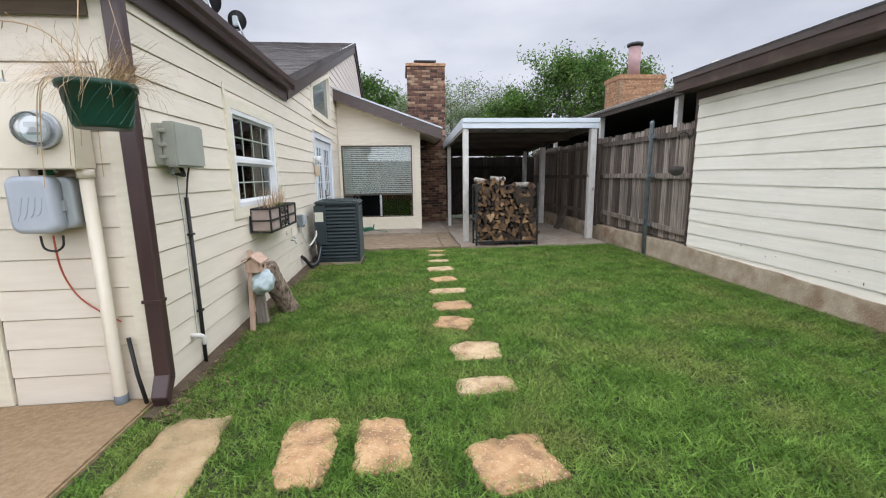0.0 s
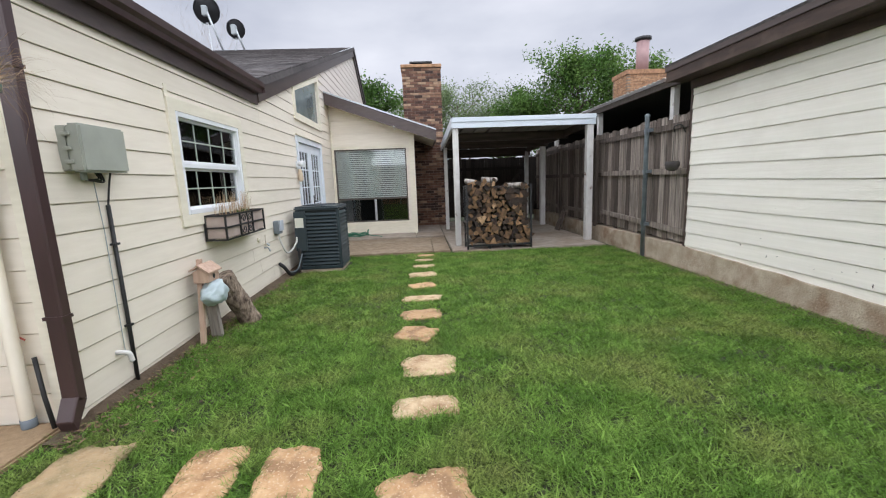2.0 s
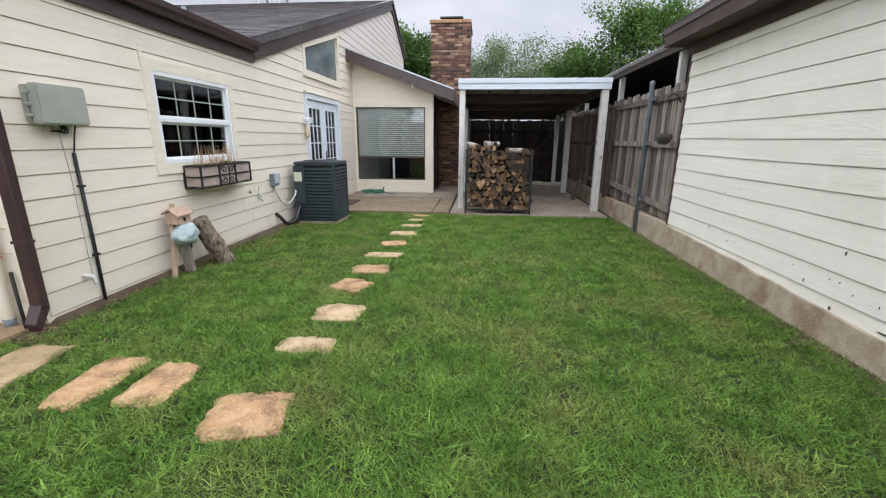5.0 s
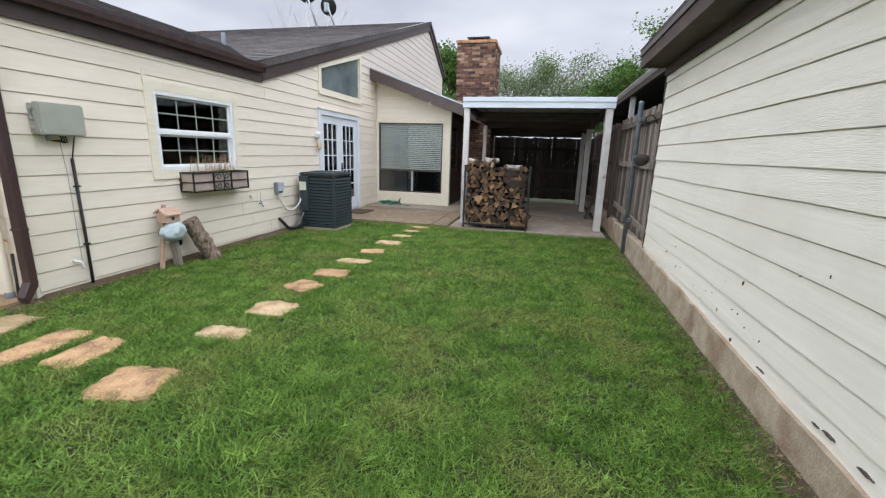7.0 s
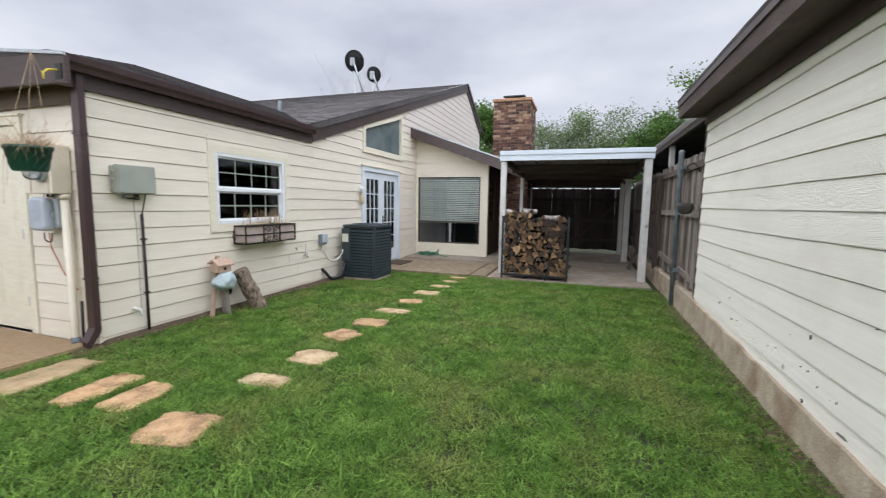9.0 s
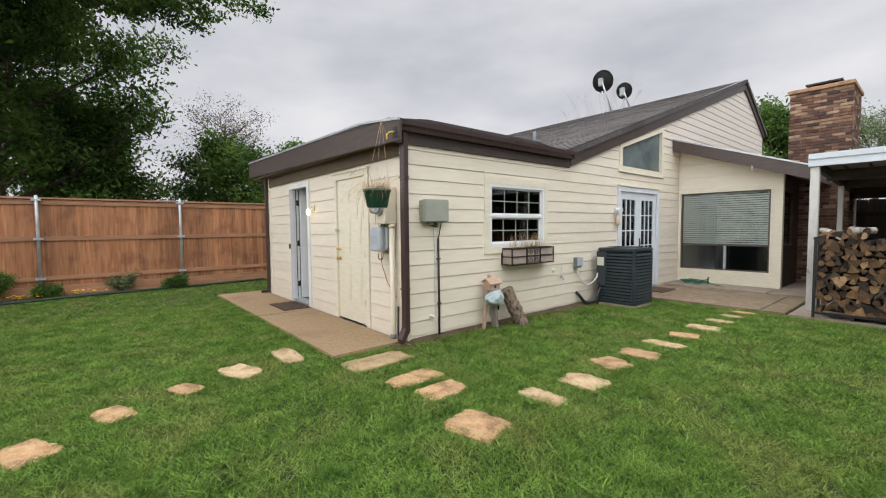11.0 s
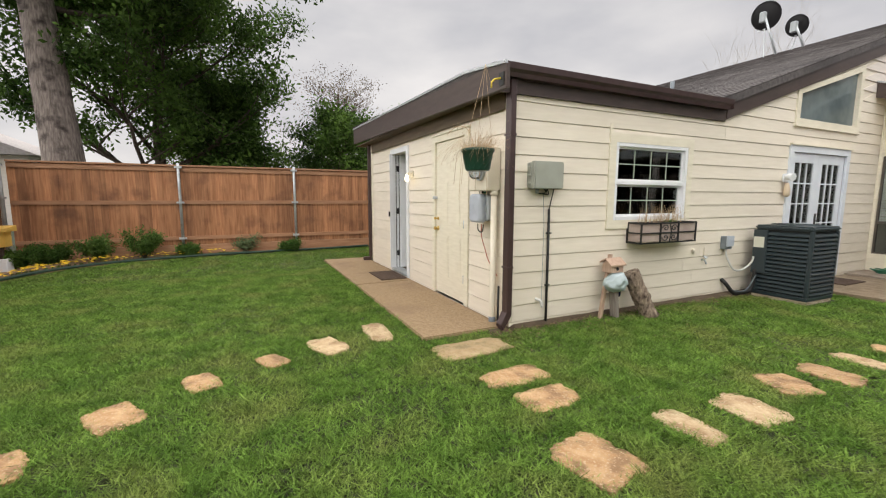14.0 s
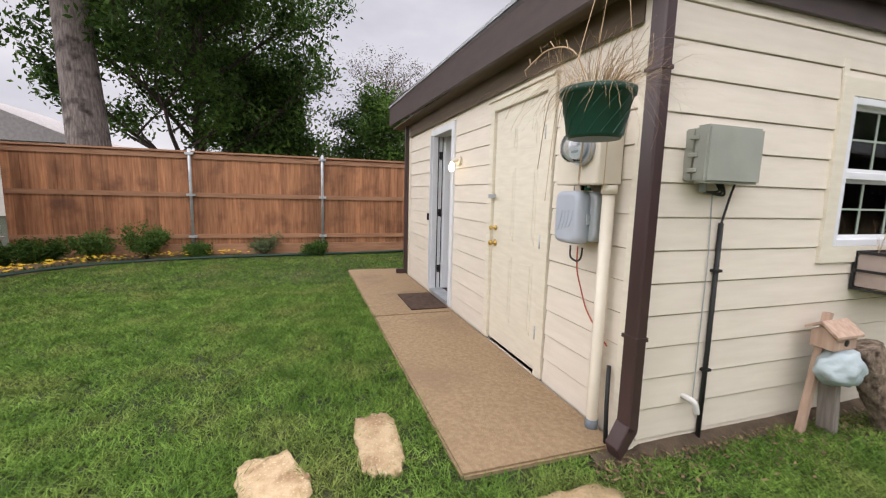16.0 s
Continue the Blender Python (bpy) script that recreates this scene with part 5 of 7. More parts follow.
def arc(points, n=14):
    """A smooth run of points through a few given ones."""
    p = [Vector(q) for q in points]
    p = [p[0] * 2 - p[1]] + p + [p[-1] * 2 - p[-2]]
    out = []
    for i in range(1, len(p) - 2):
        for k in range(n):
            t = k / n
            a, b, c, d = p[i - 1], p[i], p[i + 1], p[i + 2]
            out.append(0.5 * (2 * b + (c - a) * t + (2 * a - 5 * b + 4 * c - d) * t * t + (3 * b - a - 3 * c + d) * t ** 3))
    return out + [p[-2]]


def tufts(bm, spots, count, length, spread, droop, width, rng):
    """Dry stalks that rise from the spots, lean out and hang over: narrow two-sided ribbons."""
    for _ in range(count):
        p = Vector(rng.choice(spots))
        a = rng.uniform(0, 6.283)
        d = Vector((math.cos(a), math.sin(a), 0)) * rng.uniform(0.15, 1.0) * spread
        ln = length * rng.uniform(0.45, 1.0)
        side = Vector((-math.sin(a), math.cos(a), rng.uniform(-0.4, 0.4))).normalized() * width
        prev = None
        for k in range(6):
            t = k / 5
            q = p + d * t * ln + Vector((0, 0, ln * (t - droop * t * t))) + Vector((rng.uniform(-1, 1), rng.uniform(-1, 1), rng.uniform(-1, 1))) * 0.012 * t
            w = side * (1 - 0.8 * t)
            cur = (bm.verts.new(q - w), bm.verts.new(q + w))
            if prev:
                bm.faces.new((prev[0], prev[1], cur[1], cur[0]))
            prev = cur
    return bm


# grey-green utility box with its cable
eb = thing("utility_box", (XW, 3.135, 1.48), "grey-green plastic utility box on the siding", "utility box")
part("base", bevelled(boxes((XW + 0.006, XW + 0.07, 2.970, 3.330, 1.485, 1.745)), 0.008, 2), M["greybox"], eb)
cover = part("cover", bevelled(boxes((XW + 0.072, XW + 0.155, 2.960, 3.340, 1.475, 1.755)), 0.012, 2), M["greybox"], eb)
for z in (1.525, 1.60, 1.685):
    part("latch", bevelled(boxes((XW + 0.055, XW + 0.105, 2.946, 2.959, z, z + 0.022)), 0.004), M["greybox"], cover)
part("cable_gland", tube(bmesh.new(), [(XW + 0.05, 3.075, 1.484), (XW + 0.05, 3.075, 1.43)], 0.018, 10), M["grey_plastic"], eb)
cable = bmesh.new()
for k in range(3):
    tube(cable, arc([(XW + 0.05, 3.165 + k * 0.022, 1.484), (XW + 0.065, 3.170 + k * 0.02, 1.44 - k * 0.01), (XW + 0.035, 3.105 + k * 0.02, 1.43)]), 0.006, 6)
part("cable", cable, M["rubber"], eb)
CY = 3.26
dc = thing("cable_conduit", (XW, 3.315, 0), "black cable conduit running down the siding", "conduit")
part("cable", tube(bmesh.new(), arc([(XW + 0.06, 3.29, 1.484), (XW + 0.045, 3.28, 1.40), (XW + 0.034, CY - 0.005, 1.26)]), 0.006, 6), M["rubber"], dc)
part("conduit", tube(bmesh.new(), [(XW + 0.034, CY - 0.005, 1.27), (XW + 0.034, CY, 0.55), (XW + 0.034, CY, -0.03)], 0.0135, 10), M["rubber"], dc)
part("clip", boxes((XW + 0.004, XW + 0.052, CY - 0.025, CY + 0.025, 0.43, 0.445)), M["rubber"], dc)
part("clip", boxes((XW + 0.004, XW + 0.052, CY - 0.027, CY + 0.023, 1.0, 1.015)), M["rubber"], dc)
wire = thing("wire", (XW, 3.245, 0.3), "thin grey wire stapled down the siding", "wire")
part("strand", tube(bmesh.new(), [(XW + 0.024, 3.18, 1.43), (XW + 0.024, 3.20, 1.1), (XW + 0.024, 3.20, 0.55), (XW + 0.024, 3.20, 0.24)], 0.003, 5), M["grey_plastic"], wire)
dp = thing("drain_pipe", (XW, 3.13, 0.25), "white plastic drain elbow in the siding", "pipe")
part("elbow", tube(bmesh.new(), arc([(XW - 0.0, 3.13, 0.29), (XW + 0.05, 3.13, 0.29), (XW + 0.085, 3.145, 0.275), (XW + 0.09, 3.16, 0.215)], 6), 0.0165, 10), M["pipe_white"], dp)

# meter box, meter, service box, conduits and wires on the end wall
YF = YC - 0.022
mb = thing("meter_box", (-1.74, YF, 1.46), "cream painted electric meter box with a glass meter", "meter box")
part("can", bevelled(boxes((-1.96, -1.57, YF - 0.165, YF, 1.46, 1.91)), 0.008), M["cream_metal"], mb)
part("ring", tube(bmesh.new(), [(-1.700, YF - 0.166, 1.665), (-1.700, YF - 0.195, 1.665)], 0.098, 24), M["galv"], mb)
part("meter_face", tube(bmesh.new(), [(-1.700, YF - 0.197, 1.665), (-1.700, YF - 0.225, 1.665)], 0.066, 20), M["face_white"], mb)
part("dial_bar", boxes((-1.74, -1.66, YF - 0.229, YF - 0.2265, 1.675, 1.70), (-1.73, -1.67, YF - 0.229, YF - 0.2265, 1.635, 1.648)), M["grey_plastic"], mb)
g = part("meter_glass", tube(bmesh.new(), [(-1.700, YF - 0.196, 1.665), (-1.700, YF - 0.26, 1.665), (-1.700, YF - 0.282, 1.665), (-1.700, YF - 0.29, 1.665)], [0.086, 0.084, 0.066, 0.03], 24), M["meter_glass"], mb, "domed glass cover")
g.visible_shadow = False
part("screw", tube(bmesh.new(), [(-1.72, YF - 0.10, 1.462), (-1.72, YF - 0.10, 1.445)], 0.010, 8), M["galv"], mb)
ob = thing("service_box", (-1.78, YF, 1.10), "light grey-blue plastic service box under the meter", "service box")
part("base", round_box(-1.90, -1.665, YF - 0.085, YF, 1.125, 1.42, 0.05), M["grey_plastic"], ob, "darker grey base")
cov = part("cover", round_box(-1.95, -1.715, YF - 0.172, YF - 0.086, 1.11, 1.425, 0.05, 0.012), M["bluebox"], ob, "pale blue-grey cover")
part("catch", boxes((-1.714, -1.702, YF - 0.11, YF - 0.087, 1.23, 1.29)), M["grey_plastic"], cov)
lines = bmesh.new()
for k in range(4):
    tube(lines, arc([(-1.90 + k * 0.034, YF - 0.1735, 1.18 + 0.01 * k), (-1.88 + k * 0.034, YF - 0.1735, 1.23), (-1.86 + k * 0.034, YF - 0.1735, 1.31)], 5), 0.0022, 4)
part("emblem", lines, M["bluebox"], cov, "raised wavy strokes")
part("green_cap", tube(bmesh.new(), [(-1.78, YF - 0.06, 1.43), (-1.78, YF - 0.06, 1.475)], 0.018, 8), plain("green_plastic_cap", (0.01, 0.16, 0.07), 0.4), ob)
part("plug", tube(bmesh.new(), [(-1.83, YF - 0.06, 1.43), (-1.83, YF - 0.06, 1.465)], 0.011, 8), M["rubber"], ob)
wires = bmesh.new()
tube(wires, arc([(-1.86, YF - 0.10, 1.09), (-1.85, YF - 0.10, 1.02), (-1.80, YF - 0.09, 1.0), (-1.75, YF - 0.10, 1.03), (-1.74, YF - 0.10, 1.09)]), 0.006, 6)
part("loop_wire", wires, M["rubber"], ob, "black loop of cable")
part("red_wire", tube(bmesh.new(), arc([(-1.80, YF - 0.09, 1.09), (-1.805, YF - 0.08, 0.95), (-1.82, YF - 0.03, 0.82), (-1.77, YF - 0.018, 0.70), (-1.66, YF - 0.018, 0.60), (-1.55, YF - 0.03, 0.54)]), 0.005, 6), M["red_wire"], ob, "red wire")
cd = thing("conduit_pipe", (-1.575, YF, 0), "cream painted service conduit into the ground", "conduit")
part("pipe", tube(bmesh.new(), [(-1.60, YF - 0.055, 1.46), (-1.60, YF - 0.055, 0.10), (-1.60, YF - 0.055, 0.0)], 0.035, 16), M["cream_metal"], cd)
part("collar", tube(bmesh.new(), [(-1.60, YF - 0.055, 1.46), (-1.60, YF - 0.055, 1.41)], 0.044, 16), M["cream_metal"], cd)
part("foot_sleeve", tube(bmesh.new(), [(-1.60, YF - 0.055, 0.075), (-1.60, YF - 0.055, -0.01)], 0.038, 16), M["bluegrey"], cd, "blue-grey pipe foot")
part("black_lead", tube(bmesh.new(), [(-1.53, YF - 0.02, 0.43), (-1.49, YF - 0.05, 0.2), (-1.43, YF - 0.09, 0.0)], 0.012, 8), M["rubber"], cd, "black cable leaning into the soil")
part("ground_wire", tube(bmesh.new(), arc([(-1.97, YF - 0.012, 2.0), (-1.985, YF - 0.01, 1.5), (-1.965, YF - 0.012, 1.15)]), 0.003, 5), plain("green_wire", (0.02, 0.10, 0.05), 0.5), cd)
rod = thing("wall_bracket", (-1.99, YF, 1.9), "small rusty bracket with a cable on the siding", "bracket")
part("plate", bevelled(boxes((-2.05, -1.97, YF - 0.03, YF, 1.925, 1.955)), 0.004), M["galv"], rod)

# wall lamp that is lit
wl_ = thing("wall_lamp", (-4.16, YC, 1.72), "small lit wall lamp beside the white door", "lamp")
part("mount", tube(bmesh.new(), [(-4.12, YF - 0.001, 1.76), (-4.12, YF - 0.03, 1.76)], 0.05, 16), M["cream_metal"], wl_)
part("arm", tube(bmesh.new(), arc([(-4.12, YF - 0.03, 1.765), (-4.12, YF - 0.07, 1.765), (-4.12, YF - 0.10, 1.74)], 5), 0.02, 10), M["cream_metal"], wl_)
part("bulb", tube(bmesh.new(), [(-4.12, YF - 0.10, 1.745), (-4.12, YF - 0.102, 1.72), (-4.12, YF - 0.104, 1.69), (-4.12, YF - 0.106, 1.655), (-4.12, YF - 0.107, 1.635)], [0.016, 0.026, 0.035, 0.030, 0.012], 14), M["bulb"], wl_, "glowing round bulb")

# lamp and sensor beside the French doors
sl = thing("wall_lamp", (XW, 7.76, 1.5), "white motion lamp beside the French doors", "lamp")
part("mount", bevelled(boxes((XW + 0.02, XW + 0.05, 7.70, 7.82, 1.63, 1.76)), 0.01, 2), M["white"], sl)
part("head", tube(bmesh.new(), [(XW + 0.05, 7.74, 1.70), (XW + 0.10, 7.73, 1.71), (XW + 0.16, 7.72, 1.70)], [0.03, 0.05, 0.06], 14), M["white"], sl)
part("bulb_globe", tube(bmesh.new(), [(XW + 0.06, 7.77, 1.62), (XW + 0.07, 7.77, 1.53), (XW + 0.07, 7.77, 1.44), (XW + 0.07, 7.77, 1.41)], [0.025, 0.04, 0.045, 0.02], 14), plain("frosted_tan_glass", (0.62, 0.50, 0.36), 0.4), sl, "tan globe")

# window box
wb = thing("window_box", (XW, 4.9, 0.84), "black iron window box with pinkish liner and dry grass", "planter")
bx0, bx1, by0, by1, bz0, bz1 = XW + 0.03, XW + 0.225, 4.46, 5.44, 0.855, 1.09
part("liner", bevelled(boxes((bx0 + 0.008, bx1 - 0.008, by0 + 0.008, by1 - 0.008, bz0 + 0.012, bz1 - 0.012)), 0.005), M["linen"], wb)
iron = bmesh.new()
s = 0.008
for x in (bx0, bx1):
    for z in (bz0, (bz0 + bz1) / 2, bz1):
        box(iron, x - s, x + s, by0 - s, by1 + s, z - s, z + s)
    for y in (by0, by0 + 0.33, by1 - 0.33, by1):
        box(iron, x - s * 1.02, x + s * 1.02, y - s * 1.03, y + s * 1.03, bz0 - s * 1.01, bz1 + s * 1.01)
for y in (by0, by1):
    for z in (bz0, (bz0 + bz1) / 2, bz1):
        box(iron, bx0, bx1, y - s * 0.97, y + s * 0.97, z - s * 0.96, z + s * 0.96)
part("iron_frame", iron, M["black"], wb)
scroll = bmesh.new()
cy, cz = (by0 + by1) / 2, (bz0 + bz1) / 2
for sy in (-1, 1):
    for sz in (-1, 1):
        tube(scroll, [(bx1 + 0.004, cy + sy * (0.075 + 0.06 * math.cos(a) * (1 - a / 9)), cz + sz * (0.055 + 0.045 * math.sin(a) * (1 - a / 9))) for a in [k * 0.42 for k in range(19)]], 0.006, 5)
    tube(scroll, [(bx1 + 0.004, cy, cz - sy * 0.11), (bx1 + 0.004, cy + 0.03, cz), (bx1 + 0.004, cy, cz + sy * 0.11)], 0.006, 5)
tube(scroll, [(bx1 + 0.004, cy - 0.15, cz), (bx1 + 0.004, cy + 0.15, cz)], 0.006, 5)
part("scroll", scroll, M["black"], wb, "scrolled iron ornament")
part("soil", boxes((bx0 + 0.014, bx1 - 0.014, by0 + 0.014, by1 - 0.014, bz1 - 0.012, bz1 - 0.004)), M["pot_soil"], wb)
rng = random.Random(5)
spots = [(rng.uniform(bx0 + 0.05, bx1 - 0.04), rng.choice([rng.uniform(by0 + 0.1, by0 + 0.4), rng.uniform(by1 - 0.5, by1 - 0.1)]), bz1 - 0.01) for _ in range(26)]
part("dry_grass", tufts(bmesh.new(), spots, 150, 0.34, 0.35, 0.25, 0.0022, rng), M["straw"], wb, "dry straw-coloured grass")
rng = random.Random(6)
sp = [(rng.uniform(bx0 + 0.06, bx1 - 0.03), rng.uniform(by0 + 0.45, by1 - 0.3), bz1 - 0.01) for _ in range(12)]
part("green_shoots", tufts(bmesh.new(), sp, 60, 0.10, 0.8, 0.6, 0.005, rng), M["leaf"], wb, "few green shoots")

# hanging basket with dead plant
hb = thing("hanging_basket", (-1.19, 2.33, 1.62), "dark green plastic hanging basket with a dead dry plant", "hanging basket")
bc = Vector((-1.17, 2.275, 0))
pot = bmesh.new()
tube(pot, [bc + Vector((0, 0, z)) for z in (1.63, 1.645, 1.80, 1.802, 1.828, 1.83)], [0.104, 0.112, 0.142, 0.153, 0.155, 0.148], 20)
part("pot", pot, M["green_pot"], hb)
ribs = bmesh.new()
for k in range(14):
    a = k * 6.283 / 14
    tube(ribs, [bc + Vector((math.cos(a + t * 0.9) * (0.1125 + 0.030 * t), math.sin(a + t * 0.9) * (0.1125 + 0.030 * t), 1.645 + 0.155 * t)) for t in (0, 0.33, 0.66, 1)], 0.003, 4)
part("swirl_rib", ribs, M["green_pot"], hb)
hook = Vector((-1.22, 2.50, 2.48))
chains = bmesh.new()
for a in (0.6, 2.7, 4.8):
    tube(chains, [bc + Vector((math.cos(a) * 0.143, math.sin(a) * 0.143, 1.83)), bc.lerp(hook, 0.35) + Vector((0, 0, 0.42 + 1.3)), hook - Vector((0, 0.06, 0.06))], 0.0016, 5)
part("hanger", chains, M["straw"], hb, "tan hanger cords")
part("clip", tube(bmesh.new(), [hook - Vector((0, 0.06, 0.08)), hook - Vector((0, 0.06, 0.03)), hook - Vector((0, 0.03, 0.0)), hook + Vector((0, 0.05, 0.02))], 0.009, 8), plain("yellow_clip", (0.65, 0.50, 0.05), 0.5), hb, "yellow hook")
rng = random.Random(9)


def tangle(bm, centre, radius, count, length, width, rng, lift=(0.1, 1.3), sag=0.05):
    """Dry curling stalks: ribbons that wander as they grow and sink at their ends."""
    for _ in range(count):
        a, q = rng.uniform(0, 6.283), radius * math.sqrt(rng.uniform(0, 1))
        p = centre + Vector((math.cos(a) * q, math.sin(a) * q, 0))
        d = Vector((math.cos(a), math.sin(a), rng.uniform(*lift) * 1.2)).normalized()
        step, prev = length * rng.uniform(0.4, 1.0) / 9, None
        for k in range(10):
            w = d.cross(Vector((0.3, 0.2, 1))).normalized() * width * (1 - 0.06 * k)
            cur = (bm.verts.new(p - w), bm.verts.new(p + w))
            if prev:
                bm.faces.new((prev[0], prev[1], cur[1], cur[0]))
            prev = cur
            p = p + d * step
            d = (d + Vector((rng.uniform(-1, 1), rng.uniform(-1, 1), rng.uniform(-1, 1))) * 0.30 - Vector((0, 0, sag * (1 + 0.5 * k)))).normalized()
    return bm


straw = tangle(bmesh.new(), bc + Vector((0, 0, 1.82)), 0.125, 520, 0.30, 0.0011, rng)
tangle(straw, bc + Vector((0, 0, 1.83)), 0.13, 110, 0.46, 0.0011, rng, (0.0, 0.6), 0.07)
part("dead_plant", straw, M["straw"], hb, "dry tangled stalks")
long_stem = bmesh.new()
run = arc([bc + Vector((-0.05, 0.0, 1.84)), bc + Vector((-0.14, -0.03, 2.02)), bc + Vector((-0.30, -0.06, 2.07)), bc + Vector((-0.48, -0.08, 2.02))], 8)
tube(long_stem, run, 0.003, 5)
for i, p in enumerate(run[4::2]):
    tube(long_stem, [p, p + Vector((rng.uniform(-0.03, 0.01), rng.uniform(-0.02, 0.02), 0.035 if i % 2 else -0.025))], 0.002, 4)
part("long_stem", long_stem, M["straw"], hb, "arching dry stem with short side twigs")
rng = random.Random(3)
tw = bmesh.new()
for k in range(7):
    a = rng.uniform(2.2, 4.2)
    r = rng.uniform(0.16, 0.24)
    tube(tw, arc([bc + Vector((math.cos(a) * 0.12, math.sin(a) * 0.12, 1.84)), bc + Vector((math.cos(a) * r, math.sin(a) * r, 1.80)), bc + Vector((math.cos(a) * (r + 0.05), math.sin(a) * (r + 0.03), rng.uniform(1.35, 1.6)))], 4), 0.002, 4)
part("hanging_stalk", tw, M["straw"], hb)

# wrapped standpipe with a block, stake, post and log
sp_ = thing("garden_stake", (-1.23, 3.98, 0), "pale pinkish wooden stake in the ground", "stake")
part("slat", prism(bmesh.new(), [(-1.245, 3.945, -0.05), (-1.205, 3.945, -0.05), (-1.215, 4.075, 0.74), (-1.255, 4.075, 0.74)], (0, 0.035, 0)), M["pale_wood"], sp_)
bh = thing("birdhouse", (-1.19, 4.16, 0), "small wooden birdhouse on a grey weathered post", "birdhouse")
part("post", prism(bmesh.new(), [(-1.235, 4.14, -0.03), (-1.145, 4.14, -0.03), (-1.165, 4.11, 0.48), (-1.255, 4.11, 0.48)], (0, 0.05, 0)), M["old_post"], bh)
house = bmesh.new()
prism(house, [(-1.26, 4.00, 0.54), (-1.13, 4.00, 0.54), (-1.13, 4.00, 0.62), (-1.20, 4.00, 0.675), (-1.26, 4.00, 0.64)], (0, 0.20, 0))
part("box", bevelled(house, 0.006), M["pale_wood"], bh)
part("roof", prism(bmesh.new(), [(-1.28, 3.98, 0.645), (-1.20, 3.98, 0.69), (-1.11, 3.98, 0.62), (-1.11, 3.98, 0.635), (-1.20, 3.98, 0.707), (-1.28, 3.98, 0.66)], (0, 0.24, 0)), M["pale_wood"], bh)
# no hole is cut: a flat black disc stands for its shaded inside
part("entry", tube(bmesh.new(), [(-1.129, 4.10, 0.585), (-1.126, 4.10, 0.585)], 0.02, 12), M["black"], bh)
bag = bmesh.new()
bmesh.ops.create_icosphere(bag, subdivisions=4, radius=1.0)
for v in bag.verts:
    n0 = v.co.copy()
    k = 1 + 0.20 * noise.noise(n0 * 2.1 + Vector((3, 1, 0))) + 0.09 * noise.noise(n0 * 5.5)
    v.co = Vector((n0.x * 0.10 * k - 1.15, n0.y * 0.155 * k + 4.10, n0.z * 0.115 * k * (1 + 0.25 * n0.y) + 0.43))
for f in bag.faces:
    f.smooth = True
solid("cloth_bag", bag, M["bag"], "crumpled pale blue cloth bag tied on the birdhouse post", "bag")
bn = thing("bottle", (-1.27, 4.27, 0.3), "dark blue glass bottle hanging behind the bag", "bottle")
part("glass", tube(bmesh.new(), [(-1.27, 4.27, 0.22), (-1.27, 4.27, 0.24), (-1.27, 4.27, 0.36), (-1.27, 4.27, 0.40), (-1.27, 4.27, 0.47)], [0.035, 0.045, 0.045, 0.018, 0.014], 14), plain("dark_blue_glass", (0.008, 0.012, 0.045), 0.1), bn)
M["rough_bark"] = material("furrowed_bark", (0.055, 0.036, 0.026), (0.36, 0.28, 0.21), 30, 1.0, 1.0, 55, (1, 1, 0.5), bdist=0.02)
M["cut_wood"] = material("cut_wood", (0.30, 0.185, 0.095), (0.44, 0.29, 0.16), 7, 0.85, 0.3, 60, rnd=0.3)
logm = bmesh.new()
tube(logm, [Vector((-1.20, 4.39, 0.52)).lerp(Vector((-1.05, 4.59, -0.02)), k / 30) for k in range(31)], [0.096 + 0.004 * math.sin(k * 0.5) for k in range(31)], 44)
for v in logm.verts:
    q = Vector((v.co.x * 60, v.co.y * 60, v.co.z * 14))
    v.co += 0.016 * Vector((noise.noise(q), noise.noise(q + Vector((9, 0, 0))), 0))
lg = solid("log", logm, M["rough_bark"], "bark-covered log leaning against the siding", "log")

# air-conditioning unit
ac = thing("air_conditioner", (-0.86, 7.23, 0), "dark green-grey outdoor air-conditioning unit on a pad", "air conditioner")
ax0, ax1, ay0, ay1, azb, azt = -1.20, -0.52, 6.88, 7.56, 0.035, 1.03
part("pad", bevelled(boxes((ax0 + 0.01, ax1 - 0.01, ay0 + 0.01, ay1 - 0.01, -0.05, 0.034)), 0.01), M["footing"], ac, "concrete pad")
part("coil", boxes((ax0 + 0.03, ax1 - 0.03, ay0 + 0.03, ay1 - 0.03, azb, azt - 0.06)), M["ac_in"], ac, "dark coil")
part("base_pan", bevelled(boxes((ax0, ax1, ay0, ay1, azb, azb + 0.05)), 0.008), M["ac"], ac)
lid = bevelled(boxes((ax0 - 0.01, ax1 + 0.01, ay0 - 0.01, ay1 + 0.01, azt - 0.075, azt - 0.012)), 0.022, 3)
part("top", lid, M["ac"], ac)
cx, cy = (ax0 + ax1) / 2, (ay0 + ay1) / 2
for r in (0.06, 0.12, 0.18, 0.24, 0.29):
    part("guard_ring", tube(bmesh.new(), [(cx + r * math.cos(k * 0.2618), cy + r * math.sin(k * 0.2618), azt - 0.002) for k in range(25)], 0.004, 5), M["ac"], ac)
for k in range(8):
    a = k * 0.7854
    part("guard_spoke", tube(bmesh.new(), [(cx + 0.06 * math.cos(a), cy + 0.06 * math.sin(a), azt - 0.002), (cx + 0.30 * math.cos(a), cy + 0.30 * math.sin(a), azt - 0.004)], 0.004, 5), M["ac"], ac)
for x, y in ((ax0, ay0), (ax1 - 0.05, ay0), (ax0, ay1 - 0.05), (ax1 - 0.05, ay1 - 0.05)):
    part("corner_post", bevelled(boxes((x, x + 0.05, y, y + 0.05, azb + 0.05, azt - 0.075)), 0.008), M["ac"], ac)
